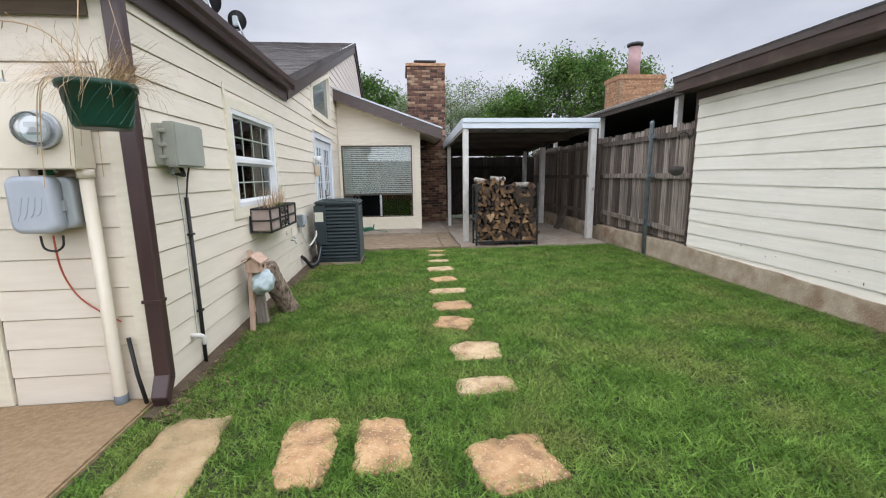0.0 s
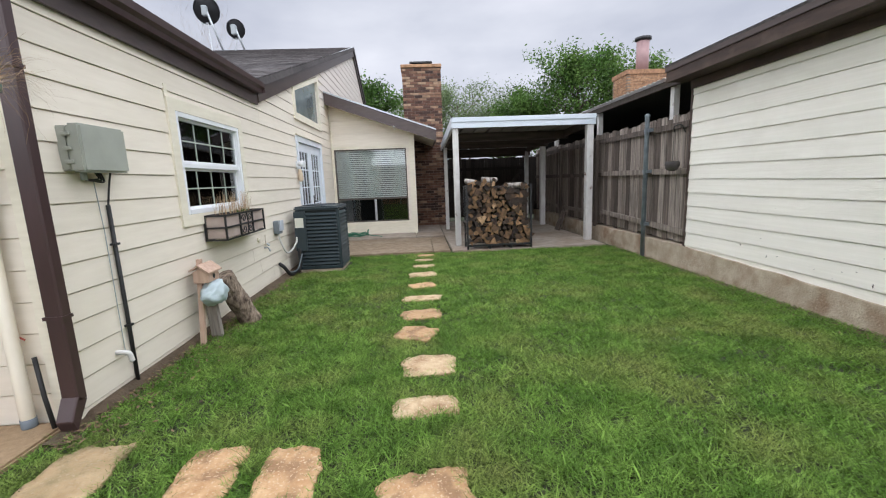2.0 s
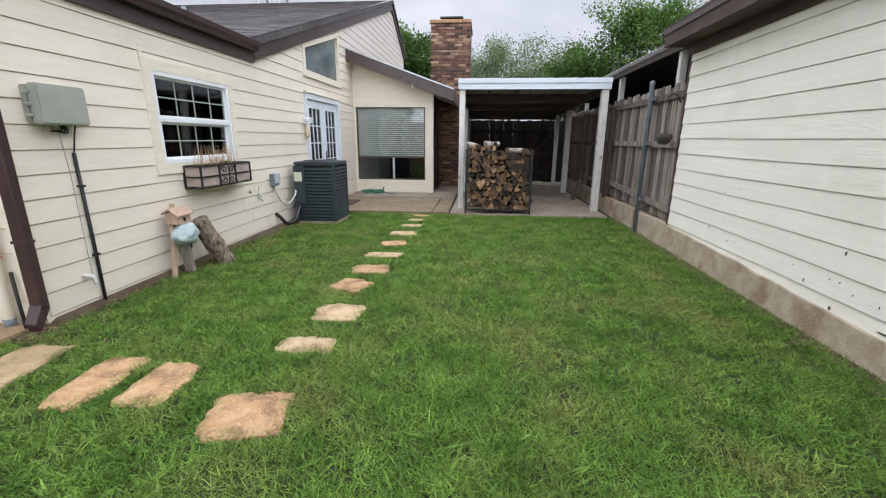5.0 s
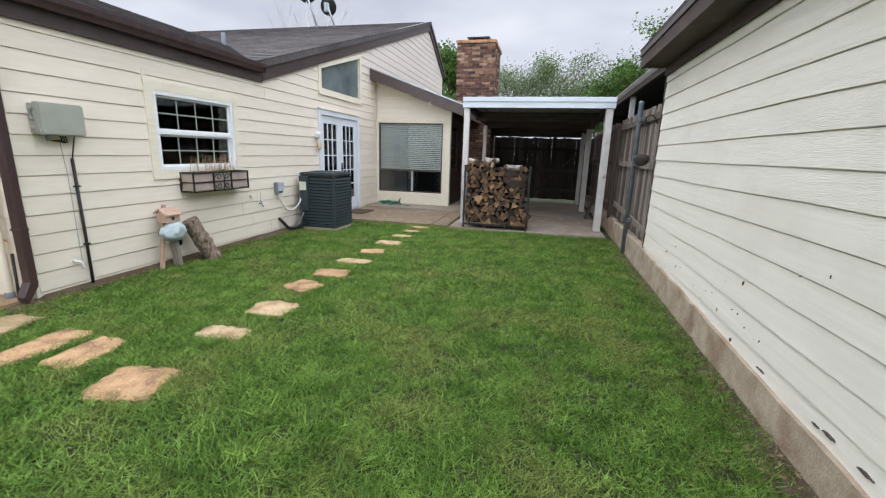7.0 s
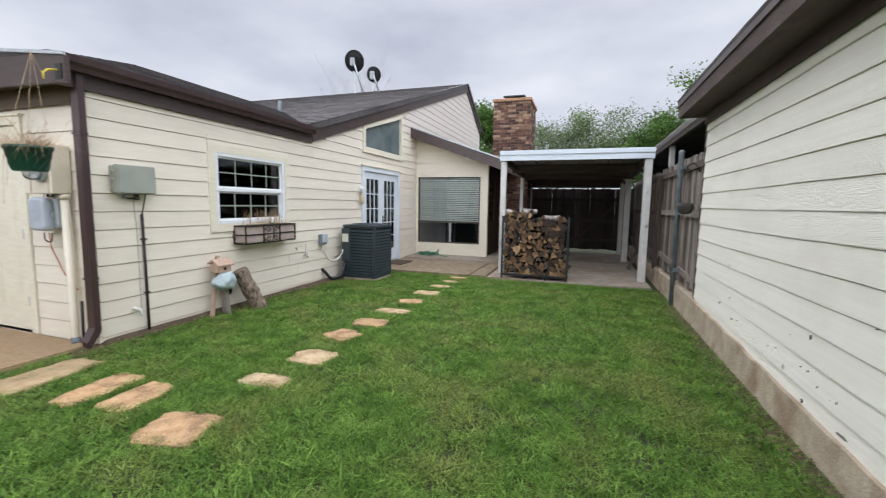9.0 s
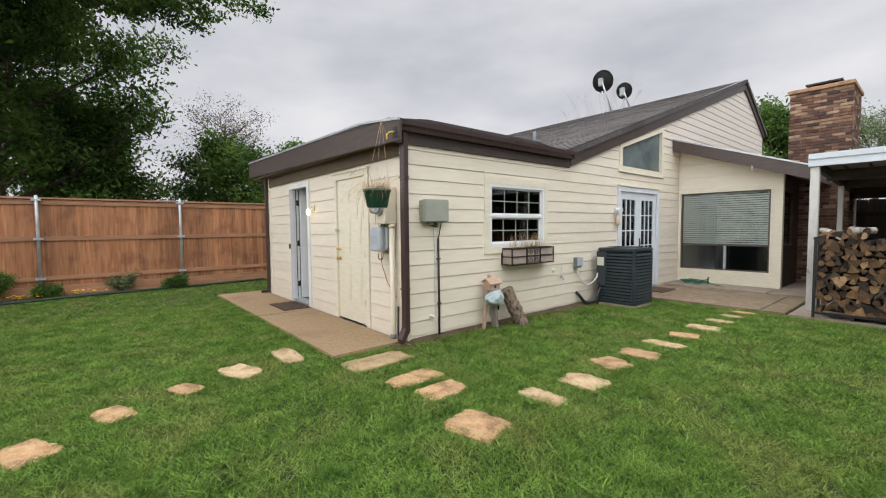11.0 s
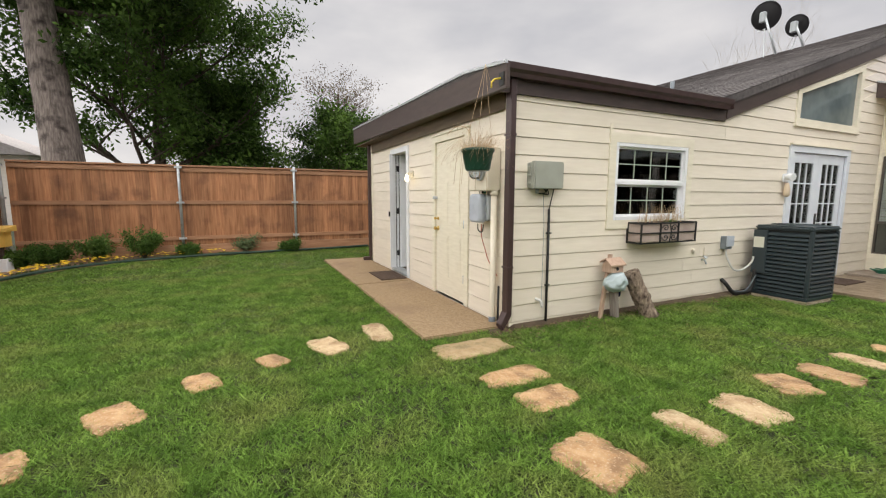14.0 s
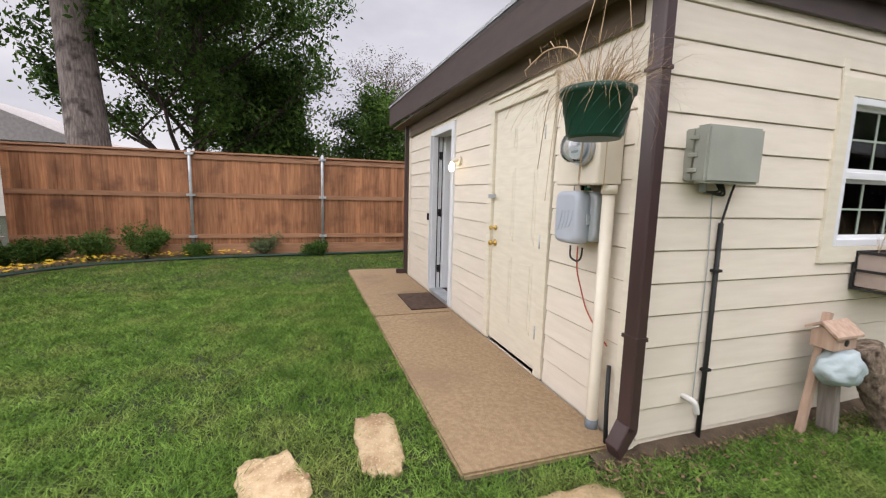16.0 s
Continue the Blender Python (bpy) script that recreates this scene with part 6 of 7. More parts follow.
for k in range(15):
    z = azb + 0.075 + k * 0.0555
    lo = bmesh.new()
    for p, q, d in (((ax0 + 0.05, ay0 + 0.022, z), (ax1 - 0.05, ay0 + 0.022, z), (0, -1)), ((ax1 - 0.022, ay0 + 0.05, z), (ax1 - 0.022, ay1 - 0.05, z), (1, 0)),
                    ((ax0 + 0.022, ay0 + 0.05, z), (ax0 + 0.022, ay1 - 0.05, z), (-1, 0)), ((ax0 + 0.05, ay1 - 0.022, z), (ax1 - 0.05, ay1 - 0.022, z), (0, 1))):
        p, q, o = Vector(p), Vector(q), Vector((d[0], d[1], 0))
        prism(lo, [p, p + o * 0.026 + Vector((0, 0, -0.006)), p + o * 0.026 + Vector((0, 0, 0.008)), p + Vector((0, 0, 0.036))], q - p)
    part("louver", lo, M["ac"], ac)
part("service_panel", bevelled(boxes((ax0 - 0.014, ax0 + 0.16, ay0 - 0.016, ay0 + 0.02, azb + 0.30, azt - 0.08)), 0.006), M["ac"], ac)
part("label", boxes((ax0 + 0.0, ax0 + 0.13, ay0 - 0.0205, ay0 - 0.0165, 0.70, 0.85)), M["cream_label"], ac, "pale paper label")
part("valve_plate", boxes((ax0 - 0.012, ax0 + 0.10, ay0 - 0.014, ay0 + 0.0, 0.36, 0.48)), M["grey_plastic"], ac)
dis = thing("disconnect_box", (XW, 6.40, 0.7), "small grey electrical disconnect box on the siding", "electrical box")
part("box", bevelled(boxes((XW + 0.018, XW + 0.10, 6.32, 6.46, 0.68, 0.86)), 0.006), M["bluegrey"], dis)
part("cover", bevelled(boxes((XW + 0.10, XW + 0.12, 6.315, 6.465, 0.72, 0.865)), 0.004), M["bluebox"], dis)
wh = thing("flexible_conduit", (XW + 0.05, 6.7, 0.4), "white flexible conduit looping to the air conditioner", "conduit")
part("hose", tube(bmesh.new(), arc([(XW + 0.06, 6.38, 0.68), (XW + 0.07, 6.42, 0.55), (XW + 0.09, 6.56, 0.38), (XW + 0.11, 6.74, 0.37), (-1.20, 6.84, 0.47), (-1.19, 6.868, 0.56)]), 0.014, 8), M["pipe_white"], wh)
ls = thing("refrigerant_line", (XW, 6.5, 0.1), "black insulated pipe from the wall to the air conditioner", "pipe")
part("insulation", tube(bmesh.new(), arc([(XW + 0.01, 6.42, 0.24), (XW + 0.07, 6.44, 0.18), (XW + 0.12, 6.55, 0.05), (XW + 0.15, 6.70, 0.045), (-1.17, 6.84, 0.10), (-1.16, 6.875, 0.38)]), 0.026, 10), M["rubber"], ls)
part("copper_line", tube(bmesh.new(), arc([(XW + 0.01, 6.46, 0.21), (XW + 0.10, 6.50, 0.10), (XW + 0.18, 6.72, 0.08), (-1.13, 6.86, 0.30)]), 0.008, 8), M["bluegrey"], ls)
hbib = thing("hose_bib", (XW, 5.95, 0.5), "small metal hose tap on the siding", "tap")
part("pipe", tube(bmesh.new(), [(XW + 0.0, 5.94, 0.55), (XW + 0.06, 5.94, 0.55), (XW + 0.085, 5.94, 0.50)], 0.012, 8), M["galv"], hbib)
part("wheel", tube(bmesh.new(), [(XW + 0.06, 5.94, 0.585), (XW + 0.07, 5.94, 0.595)], 0.026, 10), M["galv"], hbib)
part("riser", tube(bmesh.new(), [(XW + 0.028, 5.96, 0.56), (XW + 0.028, 5.96, 0.72)], 0.006, 6), M["cream_metal"], hbib)
vc = solid("wall_vent", tube(bmesh.new(), [(XW + 0.01, 5.74, 0.68), (XW + 0.04, 5.74, 0.68), (XW + 0.045, 5.74, 0.68)], [0.03, 0.03, 0.02], 14), M["cream_metal"], "small round cream vent cap on the siding", "vent")

# mats, hose
for name, x0, x1, y0, y1, z, lab in (("door_mat", -5.05, -4.28, 2.29, 2.74, 0.021, "brown coir mat before the white door"), ("door_mat", -1.30, -0.82, 8.72, 9.40, 0.036, "brown mat before the French doors")):
    solid(name, bevelled(boxes((x0, x1, y0, y1, z, z + 0.016)), 0.005), M["mat"], lab, "mat")
gh = bmesh.new()
rng = random.Random(2)
pts = []
for k in range(60):
    a, r = k * 0.42, 0.20 + 0.05 * math.sin(k * 0.7) + 0.03 * math.sin(k * 1.9)
    pts.append((-0.82 + (r + 0.05) * math.cos(a), 10.42 + r * 0.8 * math.sin(a), 0.075 + 0.0012 * k + 0.012 * (k % 3)))
pts += [(-0.45, 10.45, 0.072), (-0.28, 10.38, 0.07), (-0.20, 10.25, 0.07)]
tube(gh, pts, 0.010, 6)
ghose = thing("garden_hose", (-0.82, 10.42, 0.06), "coiled green garden hose on the concrete step", "hose")
part("coil", gh, M["hose"], ghose)
part("nozzle", tube(bmesh.new(), [(-0.55, 10.42, 0.11), (-0.54, 10.40, 0.20), (-0.52, 10.38, 0.24)], [0.016, 0.018, 0.012], 8), M["hose"], ghose)
bell = thing("hook_charm", (0.22, 10.38, 2.55), "small white hook hanging under the sunroom fascia", "hook")
part("hook", tube(bmesh.new(), [(0.22, 10.39, 2.62), (0.22, 10.385, 2.55), (0.235, 10.38, 2.53)], 0.010, 6), M["white"], bell)

# roof things
for name, place, label in (("vent_pipe", (-3.65, 8.2, 3.25), "grey metal vent pipe on the shingle roof"),):
    v = thing(name, place, label, "vent pipe")
    x, y, z = place
    part("pipe", tube(bmesh.new(), [(x, y, z), (x, y, z + 0.46)], 0.04, 12), M["bluegrey"], v)
    part("flashing", tube(bmesh.new(), [(x, y, z + 0.12), (x, y, z + 0.22)], [0.13, 0.05], 12), M["bluegrey"], v)


def dish(place, r, foot, label):
    """A satellite dish seen from behind, on a bent mast."""
    d = thing("satellite_dish", foot, label, "satellite dish", "dishes on the roof ridge")
    c = Vector(place)
    aim = Vector((-0.30, 0.85, 0.30)).normalized()
    side = aim.cross(Vector((0, 0, 1))).normalized()
    up = side.cross(aim)
    bmd = bmesh.new()
    rings = []
    for i in range(6):
        q = i / 5
        rings.append([bmd.verts.new(c + aim * (0.16 * r * q * q) + r * q * (math.cos(k * 0.2244) * side * 0.95 + math.sin(k * 0.2244) * up * 1.02)) for k in range(28)] if i else [bmd.verts.new(c)])
    for k in range(28):
        bmd.faces.new((rings[0][0], rings[1][k], rings[1][(k + 1) % 28])).smooth = True
        for i in range(1, 5):
            bmd.faces.new((rings[i][k], rings[i + 1][k], rings[i + 1][(k + 1) % 28], rings[i][(k + 1) % 28])).smooth = True
    bmesh.ops.solidify(bmd, geom=bmd.faces[:], thickness=0.012)
    part("reflector", bmd, plain("dark_grey_dish", (0.022, 0.022, 0.024), 0.45), d, "dark grey dish")
    part("mast", tube(bmesh.new(), [Vector(foot), Vector(foot).lerp(c - aim * 0.12, 0.7), c - aim * 0.12], 0.032, 8), M["galv"], d, "grey mast")
    part("bracket", bevelled(boxes((c.x - 0.10, c.x + 0.06, c.y - 0.16, c.y - 0.03, c.z - 0.20, c.z + 0.10)), 0.02), M["grey_plastic"], d)
    part("strut", tube(bmesh.new(), [Vector(foot) + Vector((-0.35, 0.0, -0.05)), c - aim * 0.12 - up * 0.35], 0.012, 6), M["galv"], d)
    part("feed_arm", tube(bmesh.new(), [c - up * r * 0.9 - aim * 0.05, c - up * r * 1.0 - side * r * 0.6 + aim * 0.35], 0.018, 6), M["galv"], d)


dish((-5.72, 15.0, 6.92), 0.40, (-5.35, 15.05, 5.65), "large dark satellite dish on the roof ridge")
dish((-4.92, 15.1, 6.38), 0.29, (-4.70, 15.15, 5.68), "smaller dark satellite dish on the roof ridge")

# ---- firewood rack ----
RX0, RX1, RY0, RY1 = 1.60, 2.80, 8.04, 8.42
rack = thing("firewood_rack", ((RX0 + RX1) / 2, 8.24, 0), "black steel firewood rack", "rack")
for x in (RX0, RX1):
    for y in (RY0, RY1):
        part("upright", boxes((x - 0.017, x + 0.017, y - 0.017, y + 0.017, 0.03, 1.22)), M["black"], rack)
    part("end_bar", boxes((x - 0.016, x + 0.016, RY0 + 0.017, RY1 - 0.017, 1.17, 1.20)), M["black"], rack)
for y in (RY0, RY1):
    part("bottom_bar", boxes((RX0 + 0.017, RX1 - 0.017, y - 0.016, y + 0.016, 0.085, 0.118)), M["black"], rack)
part("foot", boxes((2.0, 2.04, RY0 - 0.01, RY1 + 0.01, 0.0, 0.084)), M["black"], rack)
part("foot", boxes((2.4, 2.44, RY0 - 0.01, RY1 + 0.01, 0.0, 0.084)), M["black"], rack)
M["bark_log"] = material("firewood_bark", (0.022, 0.017, 0.014), (0.062, 0.050, 0.042), 14, 1.0, 0.8, 40, (1, 0.4, 1), rnd=0.45)
M["pale_bark"] = material("pale_grey_bark", (0.13, 0.11, 0.095), (0.33, 0.30, 0.27), 16, 1.0, 0.8, 40, (1, 0.5, 1), rnd=0.3)
M["log_end"] = varied("split_log_face", ((0.0, (0.022, 0.015, 0.011)), (0.30, (0.048, 0.030, 0.019)), (0.55, (0.100, 0.058, 0.031)), (0.78, (0.175, 0.100, 0.048)), (0.92, (0.27, 0.160, 0.078)), (1.0, (0.36, 0.235, 0.130))), mottle=0.45, mscale=18.0)
log_rng = random.Random(21)


def log_mesh(kind, r, length=0.42):
    """A round or split log along y, its front end at the origin."""
    n, prof = 12, []
    if kind == "split":
        w, R = log_rng.uniform(0.75, 1.5), r * log_rng.uniform(1.5, 1.9)
        loop = [(0.0, 0.0), (0.0, R * 0.5)] + [(R * math.sin(w * k / 8) * log_rng.uniform(0.95, 1.04), R * math.cos(w * k / 8) * log_rng.uniform(0.95, 1.04)) for k in range(9)] + [(R * 0.5 * math.sin(w), R * 0.5 * math.cos(w))]
        cx, cz = sum(p[0] for p in loop) / 12, sum(p[1] for p in loop) / 12
        prof = [(x - cx, z - cz) for x, z in loop]
    for k in range(n if kind != "split" else 0):
        a = 6.2832 * k / n
        rr = r * log_rng.uniform(0.92, 1.06)
        x, z = rr * math.cos(a), rr * math.sin(a)
        if kind == "half":
            z = max(z, -0.15 * r + log_rng.uniform(-0.006, 0.006))
        elif kind == "wedge" and z < -0.1 * r:
            x, z = x * (0.75 + 0.3 * z / r), z * 0.75
        elif kind == "quarter":
            x, z = max(x, -0.35 * r), max(z, -0.35 * r)
        prof.append((x, z))
    bmk = bmesh.new()
    f = [bmk.verts.new((x, log_rng.uniform(-0.004, 0.004), z)) for x, z in prof]
    g = [bmk.verts.new((x * 0.96, length + log_rng.uniform(-0.01, 0.01), z * 0.96)) for x, z in prof]
    for i in range(n):
        bmk.faces.new((f[i], f[(i + 1) % n], g[(i + 1) % n], g[i]))
    bmk.faces.new(f[::-1]).material_index = 1
    bmk.faces.new(g).material_index = 1
    bmesh.ops.recalc_face_normals(bmk, faces=bmk.faces[:])
    me = mesh_of("firewood_log", bmk, M["bark_log"])
    me.materials.append(M["log_end"])
    return me


kinds = [log_mesh(k, r) for k, r in (("round", 0.040), *(("split", 0.054 + 0.003 * i) for i in range(12)), ("half", 0.050), ("half", 0.056))]
z, row = 0.165, 0
while z < 1.30:
    x = RX0 + 0.065 + (0.05 if row % 2 else 0.0)
    while x < RX1 - 0.05:
        hump = 1.245 - 0.20 * max(0, (x - RX0 - 0.55)) / 0.6 * (1 if x < RX1 - 0.2 else 0.35)
        if z < hump:
            me = log_rng.choice(kinds)
            ob = new("firewood_log", me)
            k = log_rng.uniform(0.94, 1.12)
            ob.matrix_basis = pose(x, RY0 + 0.02 + log_rng.uniform(-0.045, 0.035), z + log_rng.uniform(-0.012, 0.012), log_rng.uniform(-2, 2), log_rng.uniform(0, 360), log_rng.uniform(-4, 4)) @ Matrix.Diagonal((k, 1.0, k, 1))
            tagged(ob, "split firewood log with rough bark in the rack", "firewood", "logs stacked in the rack")
        x += log_rng.uniform(0.083, 0.106)
    z += 0.083
    row += 1
top_log = log_mesh("round", 0.047)
top_log.materials[0] = M["pale_bark"]
for x, z, r, turn in ((1.78, 1.27, 0.05, 35), (1.95, 1.29, 0.055, -50), (2.12, 1.30, 0.06, 40), (2.34, 1.20, 0.05, -55), (2.64, 1.20, 0.05, 50)):
    ob = new("firewood_log", top_log)
    ob.matrix_basis = pose(x, RY0 + 0.05, z, log_rng.uniform(-8, 8), 30, turn) @ Matrix.Diagonal((1.1, 0.7, 1.1, 1))
    tagged(ob, "short round grey-barked log lying across the top of the stack", "firewood", "logs stacked in the rack")

# hanging pot on the grey fence, boards leaning, small carport clutter
pot = thing("hanging_pot", (4.24, 6.05, 1.36), "small dark hanging pot on the grey fence", "pot")
part("bowl", tube(bmesh.new(), [(4.25, 6.05, 1.345), (4.25, 6.05, 1.37), (4.25, 6.05, 1.43), (4.25, 6.05, 1.48)], [0.035, 0.075, 0.098, 0.088], 16), material("dark_clay", (0.03, 0.026, 0.024), (0.06, 0.05, 0.045), 8, 0.8, 0.2, 40), pot)
rng = random.Random(14)
part("dead_sprig", tufts(bmesh.new(), [(4.25, 6.05, 1.46)], 40, 0.11, 1.2, 0.9, 0.005, rng), M["leaf_rust"], pot, "withered sprig")
part("bracket", tube(bmesh.new(), arc([(4.37, 5.98, 1.86), (4.31, 5.99, 1.96), (4.24, 6.03, 1.94), (4.26, 6.05, 1.87)]), 0.008, 6), M["black"], pot, "scrolled iron bracket")
part("chain", tube(bmesh.new(), [(4.25, 6.05, 1.88), (4.25, 6.05, 1.47)], 0.003, 5), M["black"], pot)
ln = thing("board", (4.15, 10.3, 0.03), "short dark board leaning on the footing", "board")
part("plank", prism(bmesh.new(), [(4.05, 10.2, 0.03), (4.09, 10.2, 0.03), (4.26, 10.2, 0.48), (4.22, 10.2, 0.48)], (0, 0.28, 0)), M["grey_wood"], ln)

# flower bed, edging, bushes' hardware
bird = thing("bird_feeder", (-8.2, -3.45, 0), "yellow wooden bird feeder on a white base", "bird feeder")
M["yellow"] = material("yellow_paint", (0.60, 0.36, 0.07), (0.72, 0.46, 0.12), 6, 0.6, 0.2, 40)
part("base", bevelled(boxes((-8.35, -8.10, -3.57, -3.33, 0.0, 0.24)), 0.01), M["white"], bird, "white base")
part("post", boxes((-8.27, -8.19, -3.49, -3.41, 0.24, 0.46)), M["brown_old"], bird)
part("house", bevelled(boxes((-8.36, -8.10, -3.58, -3.32, 0.46, 0.74)), 0.008), M["yellow"], bird)
part("roof", prism(bmesh.new(), [(-8.42, -3.64, 0.74), (-8.04, -3.64, 0.74), (-8.04, -3.64, 0.80), (-8.42, -3.64, 0.84)], (0, 0.38, 0)), M["yellow"], bird)

bird.location += Vector((0.20, -0.30, 0))

# ---- paint worn off the shed siding ----
M["bare"] = material("bare_grey_wood", (0.055, 0.045, 0.038), (0.13, 0.11, 0.095), 40, 1.0, 0.6, 60, (1, 1, 0.4))


def worn_patch(y, z, w, h, rng):
    """A ragged flake of bare wood on a plank."""
    b = bmesh.new()
    n = 30
    v = [b.verts.new((XS - 0.0215, y + w * math.cos(k * 6.2832 / n) * rng.uniform(0.5, 1.1), z + h * math.sin(k * 6.2832 / n) * rng.uniform(0.6, 1.1))) for k in range(n)]
    b.faces.new(v)
    ext = bmesh.ops.extrude_face_region(b, geom=b.faces[:])
    bmesh.ops.translate(b, verts=[e for e in ext["geom"] if isinstance(e, bmesh.types.BMVert)], vec=(0.019, 0, 0))
    bmesh.ops.recalc_face_normals(b, faces=b.faces[:])
    return b


rng = random.Random(31)
for y, z, w, h in ((1.845, 0.925, 0.008, 0.046), (1.795, 1.015, 0.004, 0.012), (1.843, 0.763, 0.008, 0.044), (1.848, 0.615, 0.008, 0.038), (2.127, 0.255, 0.05, 0.009),
                   (2.22, 0.245, 0.03, 0.006), (1.905, 0.248, 0.05, 0.008), (2.75, 0.245, 0.05, 0.006), (3.17, 0.245, 0.012, 0.014), (3.15, 0.655, 0.004, 0.014), (3.45, 0.36, 0.006, 0.018)):
    part("worn_patch", worn_patch(y, z, w, h, rng), M["bare"], wall_shed, "bare wood where the paint has flaked")
for _ in range(18):
    part("worn_patch", worn_patch(rng.uniform(2.2, 5.0), rng.choice([0.36, 0.40, 0.42, 0.46, 0.58, 0.64, 0.9]) + rng.uniform(-0.05, 0.05), rng.uniform(0.0008, 0.0022), rng.uniform(0.002, 0.009), rng), M["bare"], wall_shed)

# ---- stepping stones ----
stones = []


def flag(cx, cy, w, d, turn, seed, mat, square=0.5, label="sandstone stepping stone set in the lawn"):
    """A flat flagstone with an uneven outline."""
    r = random.Random(seed)
    b = bmesh.new()
    n = 72
    loop = []
    for k in range(n):
        a = 6.2832 * k / n
        c, s = math.cos(a), math.sin(a)
        q = (abs(c) ** 9 + abs(s) ** 9) ** (-1 / 9)
        rad = (1 - square) + square * q
        rad *= 1 + 0.16 * noise.noise((c * 1.5 + seed * 3.7, s * 1.5, seed)) + 0.10 * noise.noise((c * 3.4 + seed, s * 3.4, 2.0)) + 0.07 * noise.noise((c * 8 + seed, s * 8, 4.0)) + 0.045 * noise.noise((c * 19 + seed, s * 19, 7.0))
        loop.append((w / 2 * rad * c, d / 2 * rad * s))
    turn = radians(turn)
    place = lambda x, y: (cx + x * math.cos(turn) - y * math.sin(turn), cy + x * math.sin(turn) + y * math.cos(turn))
    rings = []
    for f, z in ((1.0, -0.05), (1.0, 0.000), (0.985, 0.008), (0.8, 0.010), (0.6, 0.011), (0.3, 0.011)):
        rings.append([b.verts.new((*place(x * f, y * f), z + (0.007 * noise.noise((x * f * 13, y * f * 13, seed)) if z > 0.009 else 0))) for x, y in loop])
    for p, q in zip(rings, rings[1:]):
        for k in range(n):
            b.faces.new((p[k], p[(k + 1) % n], q[(k + 1) % n], q[k]))
    b.faces.new(rings[-1])
    for f in b.faces:
        f.smooth = True
    stones.append((cx, cy, max(w, d) / 2 + 0.02, w, d, turn))
    return solid("stepping_stone", b, mat, label, "stepping stone", "stepping stones across the lawn")


S, P = M["flag"], M["flag_pale"]
for i, row in enumerate((
        (-1.01, 2.15, 0.36, 0.70, 3, M["flag_dull"], 0.95), (-0.335, 2.14, 0.28, 0.53, 3, S, 0.95), (0.05, 2.16, 0.28, 0.44, 2, S, 0.95), (0.705, 1.94, 0.42, 0.37, 12, S, 0.95),
        (0.708, 2.70, 0.40, 0.22, 2, P, 0.85), (0.745, 3.265, 0.40, 0.33, 0, P, 0.75), (0.645, 3.935, 0.36, 0.33, -20, S, 0.7), (0.697, 4.455, 0.40, 0.28, 8, S, 0.75),
        (0.71, 5.04, 0.45, 0.22, 4, P, 0.75), (0.72, 5.63, 0.36, 0.26, 15, S, 0.75), (0.73, 6.28, 0.42, 0.28, 5, P, 0.75), (0.75, 6.86, 0.36, 0.20, 2, P, 0.75),
        (0.76, 7.36, 0.30, 0.20, 0, P, 0.75), (0.80, 7.80, 0.30, 0.18, 0, S, 0.75),
        (-1.826, 1.485, 0.58, 0.24, -4, P, 0.75), (-1.64, 0.95, 0.44, 0.28, 20, P, 0.75), (-1.465, 0.455, 0.30, 0.20, 25, S, 0.7), (-1.24, -0.045, 0.34, 0.22, 20, S, 0.7),
        (-0.90, -0.51, 0.38, 0.28, 30, S, 0.7), (-0.52, -0.90, 0.34, 0.22, 20, S, 0.7))):
    flag(*row[:5], i + 1, row[5], row[6])

# ---- soil strip along the house, flower bed ----
def patch(name, outline, z, mat, label, category, kind="structure"):
    b = bmesh.new()
    v = [b.verts.new((x, y, z + 0.006 * noise.noise((x * 3, y * 3, 0)))) for x, y in outline]
    f = b.faces.new(v)
    bmesh.ops.triangulate(b, faces=[f])
    bmesh.ops.solidify(b, geom=b.faces[:], thickness=-0.03)
    return solid(name, b, mat, label, category, kind=kind)


edge = [(XW + 0.07 + 0.06 * noise.noise((y * 1.7, 0, 0)) + (0.10 if y > 5.6 else 0), y) for y in np.arange(2.55, 8.0, 0.1)]
bm, prev = bmesh.new(), None
for x, y in edge:
    bank = 0.052 + 0.010 * noise.noise((y * 3.0, 2.0, 0)) if y > YC else 0.012
    cur = [bm.verts.new(p) for p in ((XW - 0.02, y, -0.05), (XW - 0.02, y, bank), (XW + 0.03, y, bank * 0.75), (x + 0.03, y, -0.014), (x + 0.03, y, -0.05))]
    if prev:
        for k in range(4):
            bm.faces.new((prev[k], cur[k], cur[k + 1], prev[k + 1]))
    prev = cur
bmesh.ops.recalc_face_normals(bm, faces=bm.faces[:])
struct("soil_strip", bm, M["soil"], "bare brown soil banked along the foot of the siding", "soil")
BED = [(-9.2, 3.4), (-9.02, 2.2), (-8.95, 1.0), (-8.85, 0.0), (-8.7, -1.0), (-8.4, -2.0), (-7.9, -2.75), (-7.2, -3.2), (-6.2, -3.5), (-5.2, -3.7)]
bed_line = [Vector((x, y)) for x, y in BED]
patch("flower_bed", [(-9.24, 3.4)] + BED[1:] + [(-5.2, -4.1), (-9.24, -4.1)], 0.012, M["mulch"], "reddish soil flower bed by the fence", "soil")
eg = bmesh.new()
tube(eg, [(v.x, v.y, 0.03) for v in arc([(x, y, 0) for x, y in BED], 6)], 0.03, 8)
solid("bed_edging", eg, plain("dark_green_edging", (0.008, 0.035, 0.022), 0.5), "dark green plastic edging round the flower bed", "edging")
shed_edge = [(XS - 0.26 - 0.08 * noise.noise((y * 1.3, 4, 0)), y) for y in np.arange(-4.0, 8.0, 0.12)]
